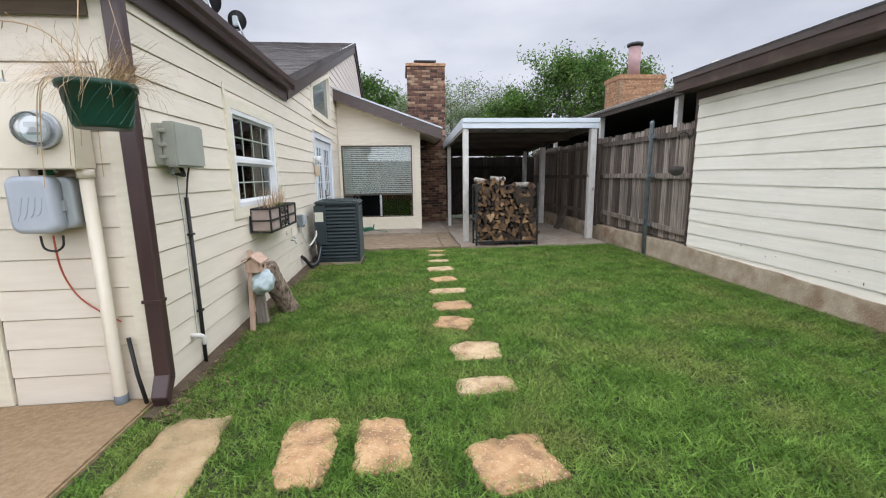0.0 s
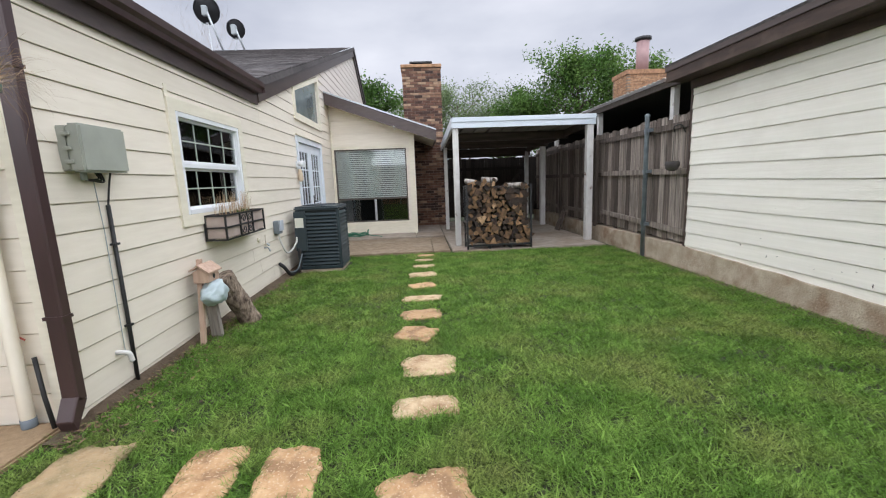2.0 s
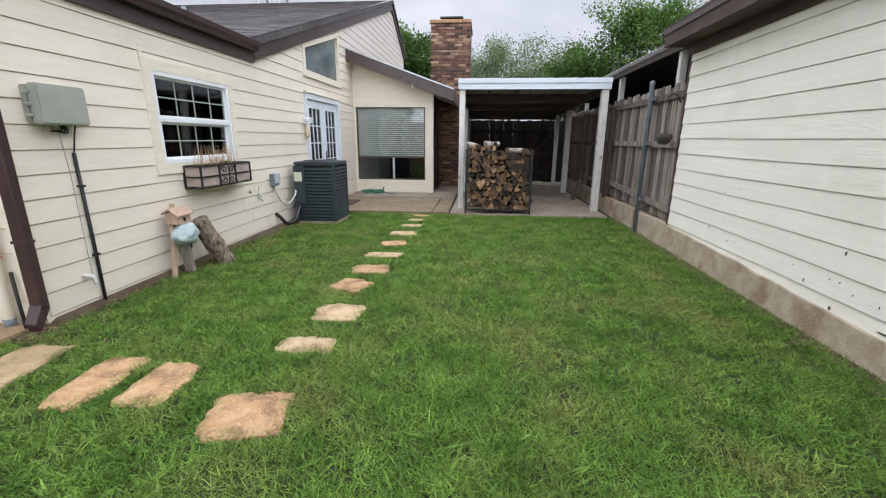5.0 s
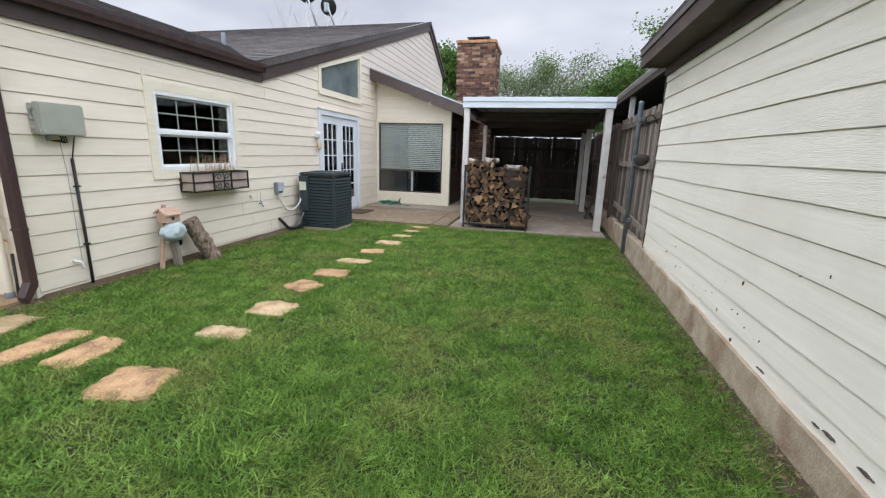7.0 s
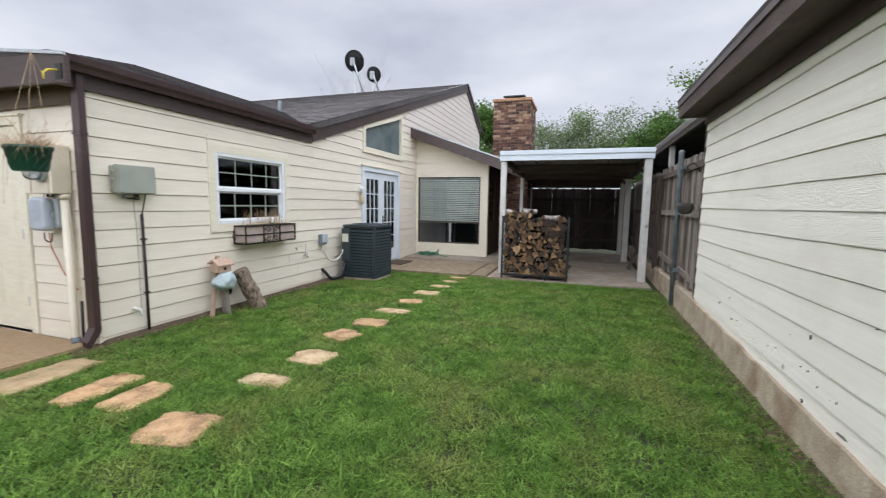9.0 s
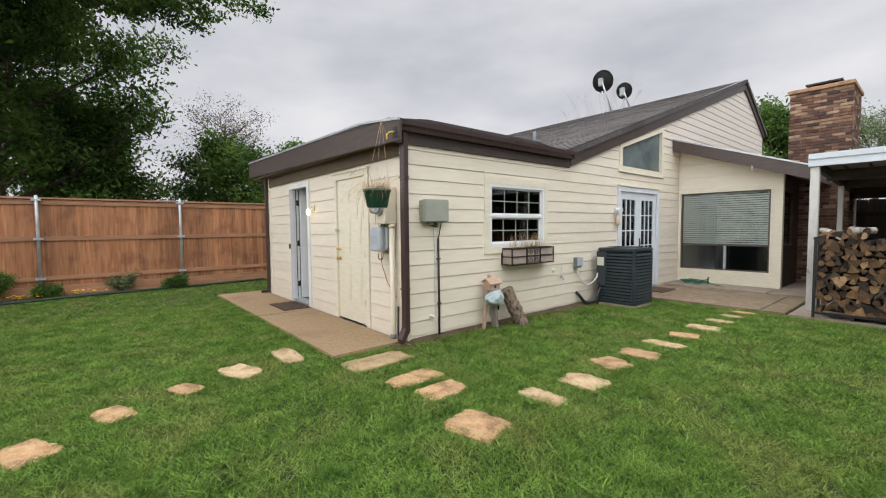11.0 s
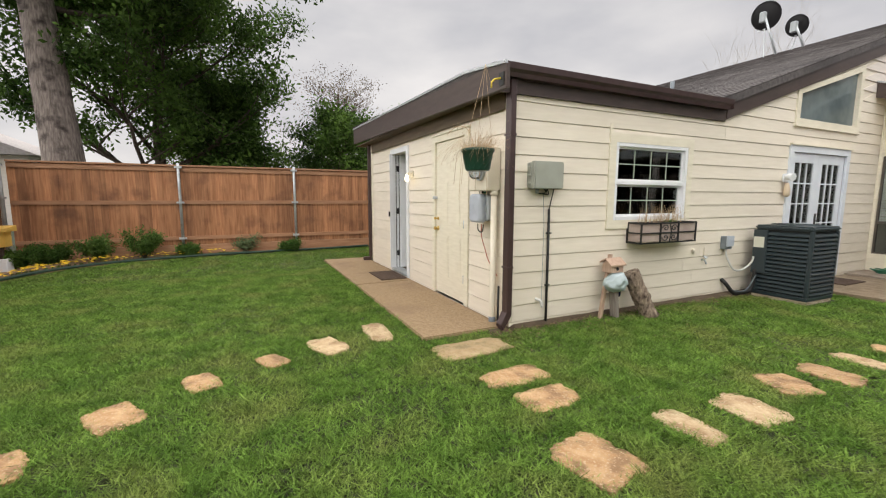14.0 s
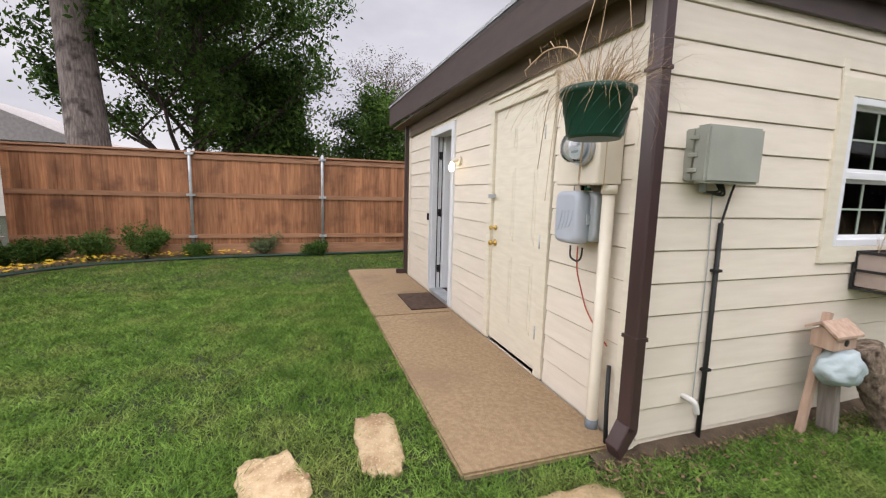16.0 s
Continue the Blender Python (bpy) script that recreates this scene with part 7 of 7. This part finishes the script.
patch("soil_edge", [(XS - 0.03, -4.0)] + shed_edge[:] + [(XS - 0.03, 8.0)], -0.010, M["soil"], "dark soil along the concrete footing", "soil")

# ---- grass ----
def grass_field(name, n, box_, height, width, mat, seed, keep, label):
    """Single bent blades, one triangle pair each, scattered where keep() allows."""
    r = np.random.default_rng(seed)
    x = r.uniform(box_[0], box_[1], n)
    y = r.uniform(box_[2], box_[3], n)
    m = keep(x, y, r)
    tuft = np.sin(37 * x + 3 * np.sin(21 * y)) * np.sin(41 * y + 3 * np.sin(19 * x)) + 0.6 * np.sin(13 * x + 2 * np.sin(9 * y)) * np.sin(11 * y + 2 * np.sin(7 * x))
    m &= r.uniform(0, 1, n) < 0.62 + 0.40 * tuft
    x, y, tuft = x[m], y[m], tuft[m]
    k = len(x)
    a = r.uniform(0, 2 * np.pi, k)
    clump = 0.75 + 0.45 * np.sin(x * 3.1 + 1.3 * np.sin(y * 2.3)) * np.sin(y * 2.7 + np.sin(x * 1.9))
    h = height * r.uniform(0.45, 1.15, k) * (0.75 + 0.3 * clump) * (1.08 + 0.28 * tuft)
    lean = r.uniform(0.4, 2.5, k) * h
    d = r.uniform(0, 2 * np.pi, k)
    w = width * r.uniform(0.6, 1.3, k)
    ca, sa = np.cos(a) * w, np.sin(a) * w
    base = np.stack([x, y, np.full(k, -0.012)], 1)
    tip = base + np.stack([np.cos(d) * lean, np.sin(d) * lean, h], 1)
    side = np.stack([ca, sa, np.zeros(k)], 1)
    v = np.stack([base - side, base + side, tip], 1).reshape(-1, 3)
    f = np.arange(k * 3).reshape(-1, 3)
    me = from_arrays(name, v, f, mat)
    ob = new(name, me)
    return tagged(ob, label, "grass", kind="stuff")


def lawn_mask(x, y, r):
    m = (x > XW + 0.03) | (y < 1.835) | (x < -7.07) | ((x > -1.385) & (y < 2.62))
    m &= ~((x < -1.385) & (x > -7.07) & (y > 1.835))
    m &= x < XS - 0.05
    m &= ~((y > 7.97) & (x > 1.28))
    m &= ~((y > 8.02) & (x > -1.4))
    m &= ~((x > -1.25) & (x < -0.47) & (y > 6.83) & (y < 7.61))
    thin = np.clip((x - (XW + 0.0)) / (0.10 + 0.16 * np.sin(y * 2.9 + np.sin(y * 5.3)) ** 2), 0.16, 1)
    m &= (x < XW) | (y < 2.5) | (r.uniform(0, 1, len(x)) < thin ** 1.2)
    m &= r.uniform(0, 1, len(x)) < np.clip((XS - 0.06 - x) / 0.16, 0.25, 1)
    bare = 0.5 + 0.5 * np.sin(x * 1.9 + 2.0 * np.sin(y * 1.1)) * np.sin(y * 2.1 + 1.5 * np.sin(x * 1.3))
    m &= r.uniform(0, 1, len(x)) > 0.34 * np.clip(bare - 0.55, 0, 1) / 0.45
    for cx, cy, rad, w, d, turn in stones:
        dx, dy = x - cx, y - cy
        u = (dx * math.cos(turn) + dy * math.sin(turn)) / (w / 2 - 0.012)
        t = (-dx * math.sin(turn) + dy * math.cos(turn)) / (d / 2 - 0.012)
        m &= (u ** 6 + t ** 6) > 0.62 * r.uniform(0.75, 1.3, len(x))
    bx = np.interp(y, [q[1] for q in BED[::-1]], [q[0] for q in BED[::-1]])
    m &= (x > bx + 0.02) & (y > -3.62)
    return m


M["blade"] = material("grass_blades", (0.082, 0.165, 0.025), (0.188, 0.305, 0.060), 4.0, 0.5, 0, rnd=0.62, islands=True, c=(0.25, 0.27, 0.085), cscale=1.5, clo=0.48, chi=0.78, spec=0.12)
translucent(M["blade"], 0.25)
grass_field("grass", 760000, (-1.4, XS, -1.4, 4.2), 0.034, 0.0042, M["blade"], 1, lawn_mask, "short green lawn grass between house and shed")
grass_field("grass", 330000, (-1.4, XS, 4.2, 8.1), 0.034, 0.0050, M["blade"], 2, lawn_mask, "short green lawn grass before the patio")
grass_field("grass", 470000, (-6.0, -1.4, -3.7, 1.85), 0.034, 0.0044, M["blade"], 3, lawn_mask, "short green lawn grass beside the walk")
grass_field("grass", 140000, (-9.2, -6.0, -3.7, 6.0), 0.034, 0.0056, M["blade"], 4, lawn_mask, "short green lawn grass by the red-brown fence")
grass_field("grass", 80000, (-1.4, XS, -3.7, -1.4), 0.038, 0.0050, M["blade"], 5, lawn_mask, "short green lawn grass behind the walk")


def weeds_mask(x, y, r):
    m = lawn_mask(x, y, r)
    c = np.sin(x * 2.3 + 4 * np.sin(y * 0.9)) * np.sin(y * 2.6 + 3 * np.sin(x * 0.8))
    return m & (c > 0.45)


grass_field("weeds", 60000, (-1.3, XS, 0.2, 7.9), 0.040, 0.0085, M["blade"], 6, weeds_mask, "taller broad-leaved weeds in the lawn")

# dead leaves and stalks along the foot of the wall and round the stones
r_ = np.random.default_rng(91)
lx = np.concatenate([XW + 0.03 + r_.exponential(0.13, 2600), XS - 0.06 - r_.exponential(0.10, 900)])
ly = np.concatenate([r_.uniform(2.5, 8.0, 2600), r_.uniform(0.5, 7.9, 900)])
la, ls = r_.uniform(0, 6.283, 3500), r_.uniform(0.006, 0.020, 3500)
lc = np.stack([lx, ly, r_.uniform(0.002, 0.022, 3500)], 1)
lu = np.stack([np.cos(la) * ls, np.sin(la) * ls, r_.uniform(-0.5, 0.5, 3500) * ls], 1)
lw = np.stack([-np.sin(la) * ls, np.cos(la) * ls, r_.uniform(-0.5, 0.5, 3500) * ls], 1) * 0.4
M["litter"] = material("dead_leaf_litter", (0.09, 0.052, 0.028), (0.20, 0.135, 0.075), 20, 0.9, 0, rnd=0.5, islands=True)
litter = new("leaf_litter", from_arrays("leaf_litter", np.stack([lc - lu, lc + lw, lc + lu, lc - lw], 1).reshape(-1, 3), np.arange(14000).reshape(-1, 4), M["litter"]))
tagged(litter, "brown dead leaf litter along the wall foot", "leaf litter", kind="stuff")

# ---- trees, shrubs ----
def branch(bm, start, direction, length, radius, depth, rng, tips, spread=0.6, rise=0.15, seg=7):
    """A tapering limb that forks; its ends are added to tips."""
    p, d = Vector(start), Vector(direction).normalized()
    pts, rad = [p.copy()], [radius]
    steps = 5
    for k in range(steps):
        d = (d + Vector((rng.uniform(-1, 1), rng.uniform(-1, 1), rng.uniform(-0.6, 1.0))) * 0.16 + Vector((0, 0, rise * 0.12))).normalized()
        p = p + d * length / steps
        pts.append(p.copy())
        rad.append(radius * (1 - 0.55 * (k + 1) / steps))
        if depth > 0 and k >= 1:
            for _ in range(rng.choice((1, 1, 2))):
                a = rng.uniform(0, 6.283)
                out = (d * (1 - spread) + Vector((math.cos(a), math.sin(a), rng.uniform(-0.2, 0.6))) * spread).normalized()
                branch(bm, p, out, length * rng.uniform(0.45, 0.7), rad[-1] * 0.6, depth - 1, rng, tips, spread, rise, max(4, seg - 2))
        if depth <= 1 and k >= 2:
            tips.append(p.copy())
    tips.append(p.copy())
    tube(bm, pts, rad, seg)


def leaves(name, tips, per, spread, size, seed, mat, flat=1.0):
    """Small leaf quads scattered round the limb ends."""
    r = np.random.default_rng(seed)
    t = np.array([tuple(p) for p in tips])
    t = np.repeat(t, per, 0)
    k = len(t)
    c = t + r.normal(0, 1, (k, 3)) * np.array([spread, spread, spread * flat])
    u = r.normal(0, 1, (k, 3))
    u /= np.linalg.norm(u, axis=1)[:, None]
    w = np.cross(u, r.normal(0, 1, (k, 3)))
    w /= np.linalg.norm(w, axis=1)[:, None]
    s = (size * r.uniform(0.5, 1.3, k))[:, None]
    v = np.stack([c - u * s, c + w * s * 0.45, c + u * s, c - w * s * 0.45], 1).reshape(-1, 3)
    return from_arrays(name, v, np.arange(k * 4).reshape(-1, 4), mat)


def tree(place, height, crown, seed, label, leafmat="leaf", barkmat="dark_bark", trunk_r=0.18, bare=0.35, limbs=7, depth=2, per=26, spread=0.30, size=0.085, rise=0.6, lean=(0, 0), flat=0.8):
    rng = random.Random(seed)
    t = thing("tree", place, label, "tree")
    x, y, z = place
    bmx, tips = bmesh.new(), []
    pts = [Vector((x + lean[0] * k / 8 + 0.06 * height * 0.1 * rng.uniform(-1, 1), y + lean[1] * k / 8 + 0.006 * height * rng.uniform(-1, 1), z - 0.1 + height * 0.82 * k / 8)) for k in range(9)]
    tube(bmx, pts, [trunk_r * (1.25 if k == 0 else 1 - 0.085 * k) for k in range(9)], 14)
    for i in range(limbs):
        f = bare + (0.97 - bare) * (i + rng.uniform(0, 0.8)) / limbs
        k = min(7, int(f * 8))
        s = pts[k].lerp(pts[k + 1], f * 8 - k)
        a = i * 2.4 + rng.uniform(-0.4, 0.4)
        size_here = crown * (1.0 - 0.55 * max(0, (f - 0.45)) / 0.55)
        branch(bmx, s, (math.cos(a), math.sin(a), rise), size_here, trunk_r * 0.42 * (1.2 - f * 0.7), depth, rng, tips)
    part("trunk", bmx, M[barkmat], t)
    cr = new("crown", leaves("crown", tips, per, spread, size, seed, M[leafmat], flat))
    cr.parent = t
    cr.matrix_parent_inverse = t.matrix_basis.inverted()
    return t


# behind the carport and house
tree((9.4, 23.0, 0), 7.9, 2.8, 41, "broad leafy green tree beyond the carport roof", limbs=12, per=11, spread=0.26, size=0.088, bare=0.30)
tree((13.0, 24.0, 0), 7.6, 2.5, 42, "leafy green tree beyond the neighbour's roof", limbs=11, per=10, spread=0.26, size=0.088, bare=0.30)
tree((6.9, 24.5, 0), 6.5, 1.9, 43, "leafy tree behind the carport", limbs=10, per=10, spread=0.26, size=0.088, bare=0.28)
tree((3.6, 29.0, 0), 7.6, 2.8, 44, "grey-green thin-leaved tree beyond the house", "leaf_grey", limbs=10, per=8, spread=0.34, size=0.075, bare=0.28)
tree((0.6, 30.0, 0), 7.4, 2.6, 45, "grey-green thin-leaved tree behind the chimney", "leaf_grey", limbs=10, per=8, spread=0.34, size=0.075, bare=0.28)
tree((-2.5, 24.5, 0), 7.8, 2.0, 46, "bright green tree behind the gable", limbs=10, per=17, spread=0.28, size=0.095, bare=0.30)
tree((7.5, 31.0, 0), 7.4, 2.8, 47, "grey-green tree far behind the carport", "leaf_grey", limbs=9, per=8, spread=0.36, size=0.075, bare=0.25)
# bare twigs above the roof ridge
bt = thing("tree", (-10.0, 22.5, 0), "bare leafless tree behind the roof ridge", "tree")
bmx, tips, rng = bmesh.new(), [], random.Random(50)
for k in range(4):
    branch(bmx, (-11.4 + k * 0.95, 22.5, 4.3), (rng.uniform(-0.3, 0.3), 0, 1), 3.4, 0.03, 3, rng, tips, 0.45, 0.8, 5)
tube(bmx, [(-10.0, 22.5, -0.1), (-10.0, 22.5, 2.6), (-10.9, 22.5, 4.4)], [0.14, 0.11, 0.05], 10)
for k in range(4):
    tube(bmx, [(-10.0, 22.5, 2.5), (-11.4 + k * 0.95, 22.5, 4.35)], [0.08, 0.03], 6)
part("twig_crown", bmx, material("grey_twigs", (0.22, 0.20, 0.19), (0.34, 0.32, 0.30), 3, 1.0, 0), bt)
# beyond the red-brown fence
pine = thing("tree", (-13.2, -4.2, 0), "tall pine with a straight scaly trunk behind the fence", "tree")
bmx, tips, rng = bmesh.new(), [], random.Random(60)
pp_ = [Vector((-13.2 - 0.10 * k, -4.1 - 0.10 * k, -0.1 + 1.35 * k)) for k in range(12)]
tube(bmx, pp_, [0.52 - 0.026 * k for k in range(12)], 22)
for v in bmx.verts:
    v.co += 0.03 * Vector((noise.noise(v.co * 7), noise.noise(v.co * 7 + Vector((5, 0, 0))), 0))
part("trunk", bmx, M["bark"], pine)
bmx = bmesh.new()
for i in range(15):
    a = i * 2.4
    k = 5 + (i * 6) // 15
    branch(bmx, pp_[min(k, 11)], (math.cos(a), math.sin(a), 0.10), rng.uniform(3.2, 4.6), 0.09, 2, rng, tips, 0.5, 0.0, 6)
for target in ((0.80, 0.62, 0.22), (0.9, 0.35, 0.2), (0.62, 0.80, 0.25)):
    branch(bmx, pp_[6], target, 6.0, 0.10, 2, rng, tips, 0.42, 0.1, 6)
for target, ln in (((0.33, 0.94, 0.06), 5.0), ((0.22, 0.95, 0.14), 4.6), ((0.45, 0.88, 0.20), 4.2)):
    branch(bmx, pp_[6], target, ln, 0.11, 2, rng, tips, 0.30, 0.0, 6)
part("limbs", bmx, M["dark_bark"], pine)
cr = new("needles", leaves("needles", tips, 75, 0.20, 0.075, 61, M["leaf_dark"], 0.55))
cr.parent, cr.matrix_parent_inverse = pine, pine.matrix_basis.inverted()
tree((-18.2, -2.7, 0), 12.0, 4.0, 62, "dense dark green tree behind the fence", "leaf_dark", limbs=22, per=24, spread=0.28, size=0.10, bare=0.10, trunk_r=0.24, rise=0.65)
tree((-19.5, -0.4, 0), 6.6, 2.1, 63, "lower dark green tree behind the fence", "leaf_dark", limbs=12, per=20, spread=0.30, size=0.10, bare=0.12, rise=0.5)
tree((-17.5, 4.4, 0), 7.4, 2.4, 65, "thin half-bare tree with sparse rusty leaves", "leaf_rust", limbs=13, per=3, spread=0.16, size=0.042, bare=0.15, trunk_r=0.11, rise=1.0)
tree((-16.0, 6.9, 0), 5.6, 1.3, 66, "small green tree beyond the end of the house", "leaf", limbs=10, per=11, spread=0.24, size=0.085, bare=0.15, trunk_r=0.08, rise=0.9)
tree((-15.5, 4.0, 0), 5.0, 1.7, 67, "dark green shrub-like tree behind the fence", "leaf_dark", limbs=11, per=13, spread=0.25, size=0.075, bare=0.15, trunk_r=0.08, rise=0.8)
tree((-18.5, 8.9, 0), 4.2, 1.6, 68, "leafy hedge tree beyond the fence", "leaf_dark", limbs=10, per=16, spread=0.34, size=0.11, bare=0.1, rise=0.5)


def shrub(place, height, width, seed, label, leafmat="leaf", per=16, size=0.028):
    rng = random.Random(seed)
    t = thing("shrub", place, label, "shrub")
    bmx, tips = bmesh.new(), []
    for _ in range(9):
        a = rng.uniform(0, 6.283)
        branch(bmx, place, (math.cos(a) * width, math.sin(a) * width, height * 1.2), height * rng.uniform(0.6, 0.95), 0.010, 1, rng, tips, 0.5, 0.4, 5)
    part("stems", bmx, M["dark_bark"], t)
    c = new("foliage", leaves("foliage", tips, per, 0.055, size, seed, M[leafmat], 0.9))
    c.parent, c.matrix_parent_inverse = t, t.matrix_basis.inverted()


shrub((-8.85, -1.75, 0.01), 0.50, 0.5, 71, "green leafy shrub in the flower bed")
shrub((-8.85, -2.65, 0.01), 0.46, 0.55, 72, "green leafy shrub in the flower bed")
shrub((-8.75, -3.35, 0.01), 0.36, 0.9, 73, "low dark shrub in the flower bed", "leaf_dark", 22)
shrub((-8.3, -3.75, 0.01), 0.34, 0.9, 74, "low dark shrub in the flower bed", "leaf_dark", 22)
shrub((-9.0, 1.3, 0.01), 0.22, 0.5, 75, "small green plant in the flower bed")
shrub((-9.02, -0.9, 0.01), 0.20, 0.5, 76, "small green plant in the flower bed")
shrub((-9.05, 0.3, 0.01), 0.34, 0.4, 77, "thin pale plant in the flower bed", "leaf_grey", 5)
# yellow flowers
fl = bmesh.new()
rng = random.Random(80)
M["petal"] = plain("yellow_petals", (0.75, 0.50, 0.02), 0.6)
line = arc([(x + (-0.22), y - 0.05, 0) for x, y in BED[3:]], 10)
for _ in range(210):
    q = rng.choice(line)
    c = Vector((q.x + rng.uniform(-0.16, 0.14), q.y + rng.uniform(-0.12, 0.10), rng.uniform(0.07, 0.15)))
    n = 6
    ctr = fl.verts.new(c + Vector((0, 0, 0.008)))
    ringv = [fl.verts.new(c + Vector((math.cos(k * 1.047) * 0.030, math.sin(k * 1.047) * 0.030, rng.uniform(-0.012, 0.014)))) for k in range(n)]
    for k in range(n):
        fl.faces.new((ctr, ringv[k], ringv[(k + 1) % n]))
flow = solid("flowers", fl, M["petal"], "row of small yellow flowers along the bed edging", "flowers", kind="stuff")
rng = random.Random(81)
solid("flower_leaves", tufts(bmesh.new(), [(q.x + rng.uniform(-0.2, 0.15), q.y + rng.uniform(-0.15, 0.1), 0.0) for q in line for _ in range(4)], 900, 0.13, 0.6, 0.4, 0.006, rng), M["leaf"], "green leaves of the yellow flowers", "foliage", kind="stuff")

# ---- neighbour's chimney and roof in the distance ----
nh = thing("house", (10.3, 19.0, 0), "neighbour's house with a tan brick chimney", "house")
part("wall", boxes((9.2, 18.0, 16.5, 23.0, 0, 2.5)), M["brown_old"], nh)
part("roof", prism(bmesh.new(), [(9.0, 16.0, 2.5), (9.0, 23.5, 2.5), (9.0, 19.8, 3.7)], (9.5, 0, 0)), M["shingle"], nh)
st = part("chimney_stack", bevelled(boxes((9.50, 11.5, 17.9, 19.2, 2.3, 5.32)), 0.01), M["mortar"], nh, "tan brick chimney stack")
part("cap_course", boxes((9.46, 11.54, 17.86, 19.24, 5.325, 5.50)), M["brick_tan"], st)
for k in range(30):
    z = 3.6 + k * 0.0585
    for i in range(8):
        x = 9.50 + (i + (0.5 if k % 2 else 0)) * 0.252
        if x + 0.24 < 11.51:
            part("brick", boxes((x, x + 0.242, 17.886, 17.8985, z, z + 0.049)), M["brick_tan"], st) if z < 5.3 else None
    for i in range(5):
        y = 17.9 + (i + (0.5 if k % 2 else 0)) * 0.252
        if y + 0.24 < 19.21 and z < 5.3:
            part("brick", boxes((9.486, 9.4985, y, y + 0.242, z, z + 0.049)), M["brick_tan"], st)
part("flue", tube(bmesh.new(), [(10.42, 18.5, 5.5), (10.42, 18.5, 6.75)], 0.25, 16), material("pinkish_flue", (0.27, 0.17, 0.17), (0.34, 0.22, 0.215), 3, 0.7, 0.1, 20), st, "pinkish metal flue")
part("flue_cap", tube(bmesh.new(), [(10.42, 18.5, 6.75), (10.42, 18.5, 6.80), (10.42, 18.5, 6.9), (10.42, 18.5, 6.92)], [0.24, 0.33, 0.33, 0.2], 16), M["black"], st, "dark flue cap")
fh = thing("house", (-24, -9.5, 0), "pale neighbour's house beyond the fence corner", "house")
part("wall", boxes((-28, -22, -16, -8.0, 0, 3.1)), M["gable"], fh)
part("roof", prism(bmesh.new(), [(-21.5, -16.5, 3.1), (-21.5, -7.5, 3.1), (-21.5, -12, 5.0)], (-7, 0, 0)), material("pale_grey_shingles", (0.30, 0.275, 0.27), (0.40, 0.37, 0.36), 8.0, 0.95, 0.4, 60), fh)

# ---- bricks of the chimney ----
def brick_mesh(l, h, d):
    return mesh_of("brick", bevelled(boxes((0, l, 0, d, 0, h)), 0.004), M["brick"])


BL, BH, BG = 0.205, 0.060, 0.011
full = brick_mesh(BL, BH, 0.03)
half = brick_mesh((BL - BG) / 2, BH, 0.03)


def lay(x0, y0, turn, length, z0, z1, make):
    """Courses of bricks along a face that starts at (x0, y0)."""
    z, k = z0, 0
    while z + BH < z1:
        u = 0.0
        first = k % 2
        while u < length - 0.05:
            l = (BL - BG) / 2 if (first and u == 0.0) else BL
            me = half if l < BL * 0.9 else full
            if u + l > length + 0.01:
                l, me = (BL - BG) / 2, half
                if u + l > length + 0.02:
                    break
            m = pose(x0, y0, z, 0, 0, turn) @ Matrix.Translation((u, random.uniform(-0.004, 0.003), 0))
            make(me, m)
            u += l + BG
        z += BH + BG
        k += 1


def brick_piece(me, m):
    ob = new("brick", me)
    ob.parent, ob.matrix_parent_inverse = chim, chim.matrix_basis.inverted()
    ob.matrix_basis = m


lay(CH[0], CH[2], 0, CH[1] - CH[0], 2.55, CH[4] - 0.02, brick_piece)
lay(CH[1], CH[2], 90, CH[3] - CH[2], 2.55, CH[4] - 0.02, brick_piece)
rest = []
lay(CH[0], CH[2], 0, CH[1] - CH[0], 0.06, 2.54, lambda me, m: rest.append((me, m)))
lay(CH[1], CH[2], 90, CH[3] - CH[2], 0.06, 2.54, lambda me, m: rest.append((me, m)))
low_b = bmesh.new()
for me, m in rest:
    l = (BL - BG) / 2 if me is half else BL
    c = [m @ Vector(p) for p in ((0, 0, 0), (l, 0, 0), (l, 0.03, 0), (0, 0.03, 0))]
    prism_v = [low_b.verts.new(p) for p in c] + [low_b.verts.new(p + Vector((0, 0, BH))) for p in c]
    for f in ((0, 1, 5, 4), (1, 2, 6, 5), (2, 3, 7, 6), (3, 0, 4, 7), (4, 5, 6, 7), (3, 2, 1, 0)):
        low_b.faces.new([prism_v[i] for i in f])
M["brick_low"] = varied("brown_brick_low", BRICKS, islands=True)
tagged(part("lower_bricks", low_b, M["brick_low"], chim, "brick courses in the porch's shade"), kind="stuff")
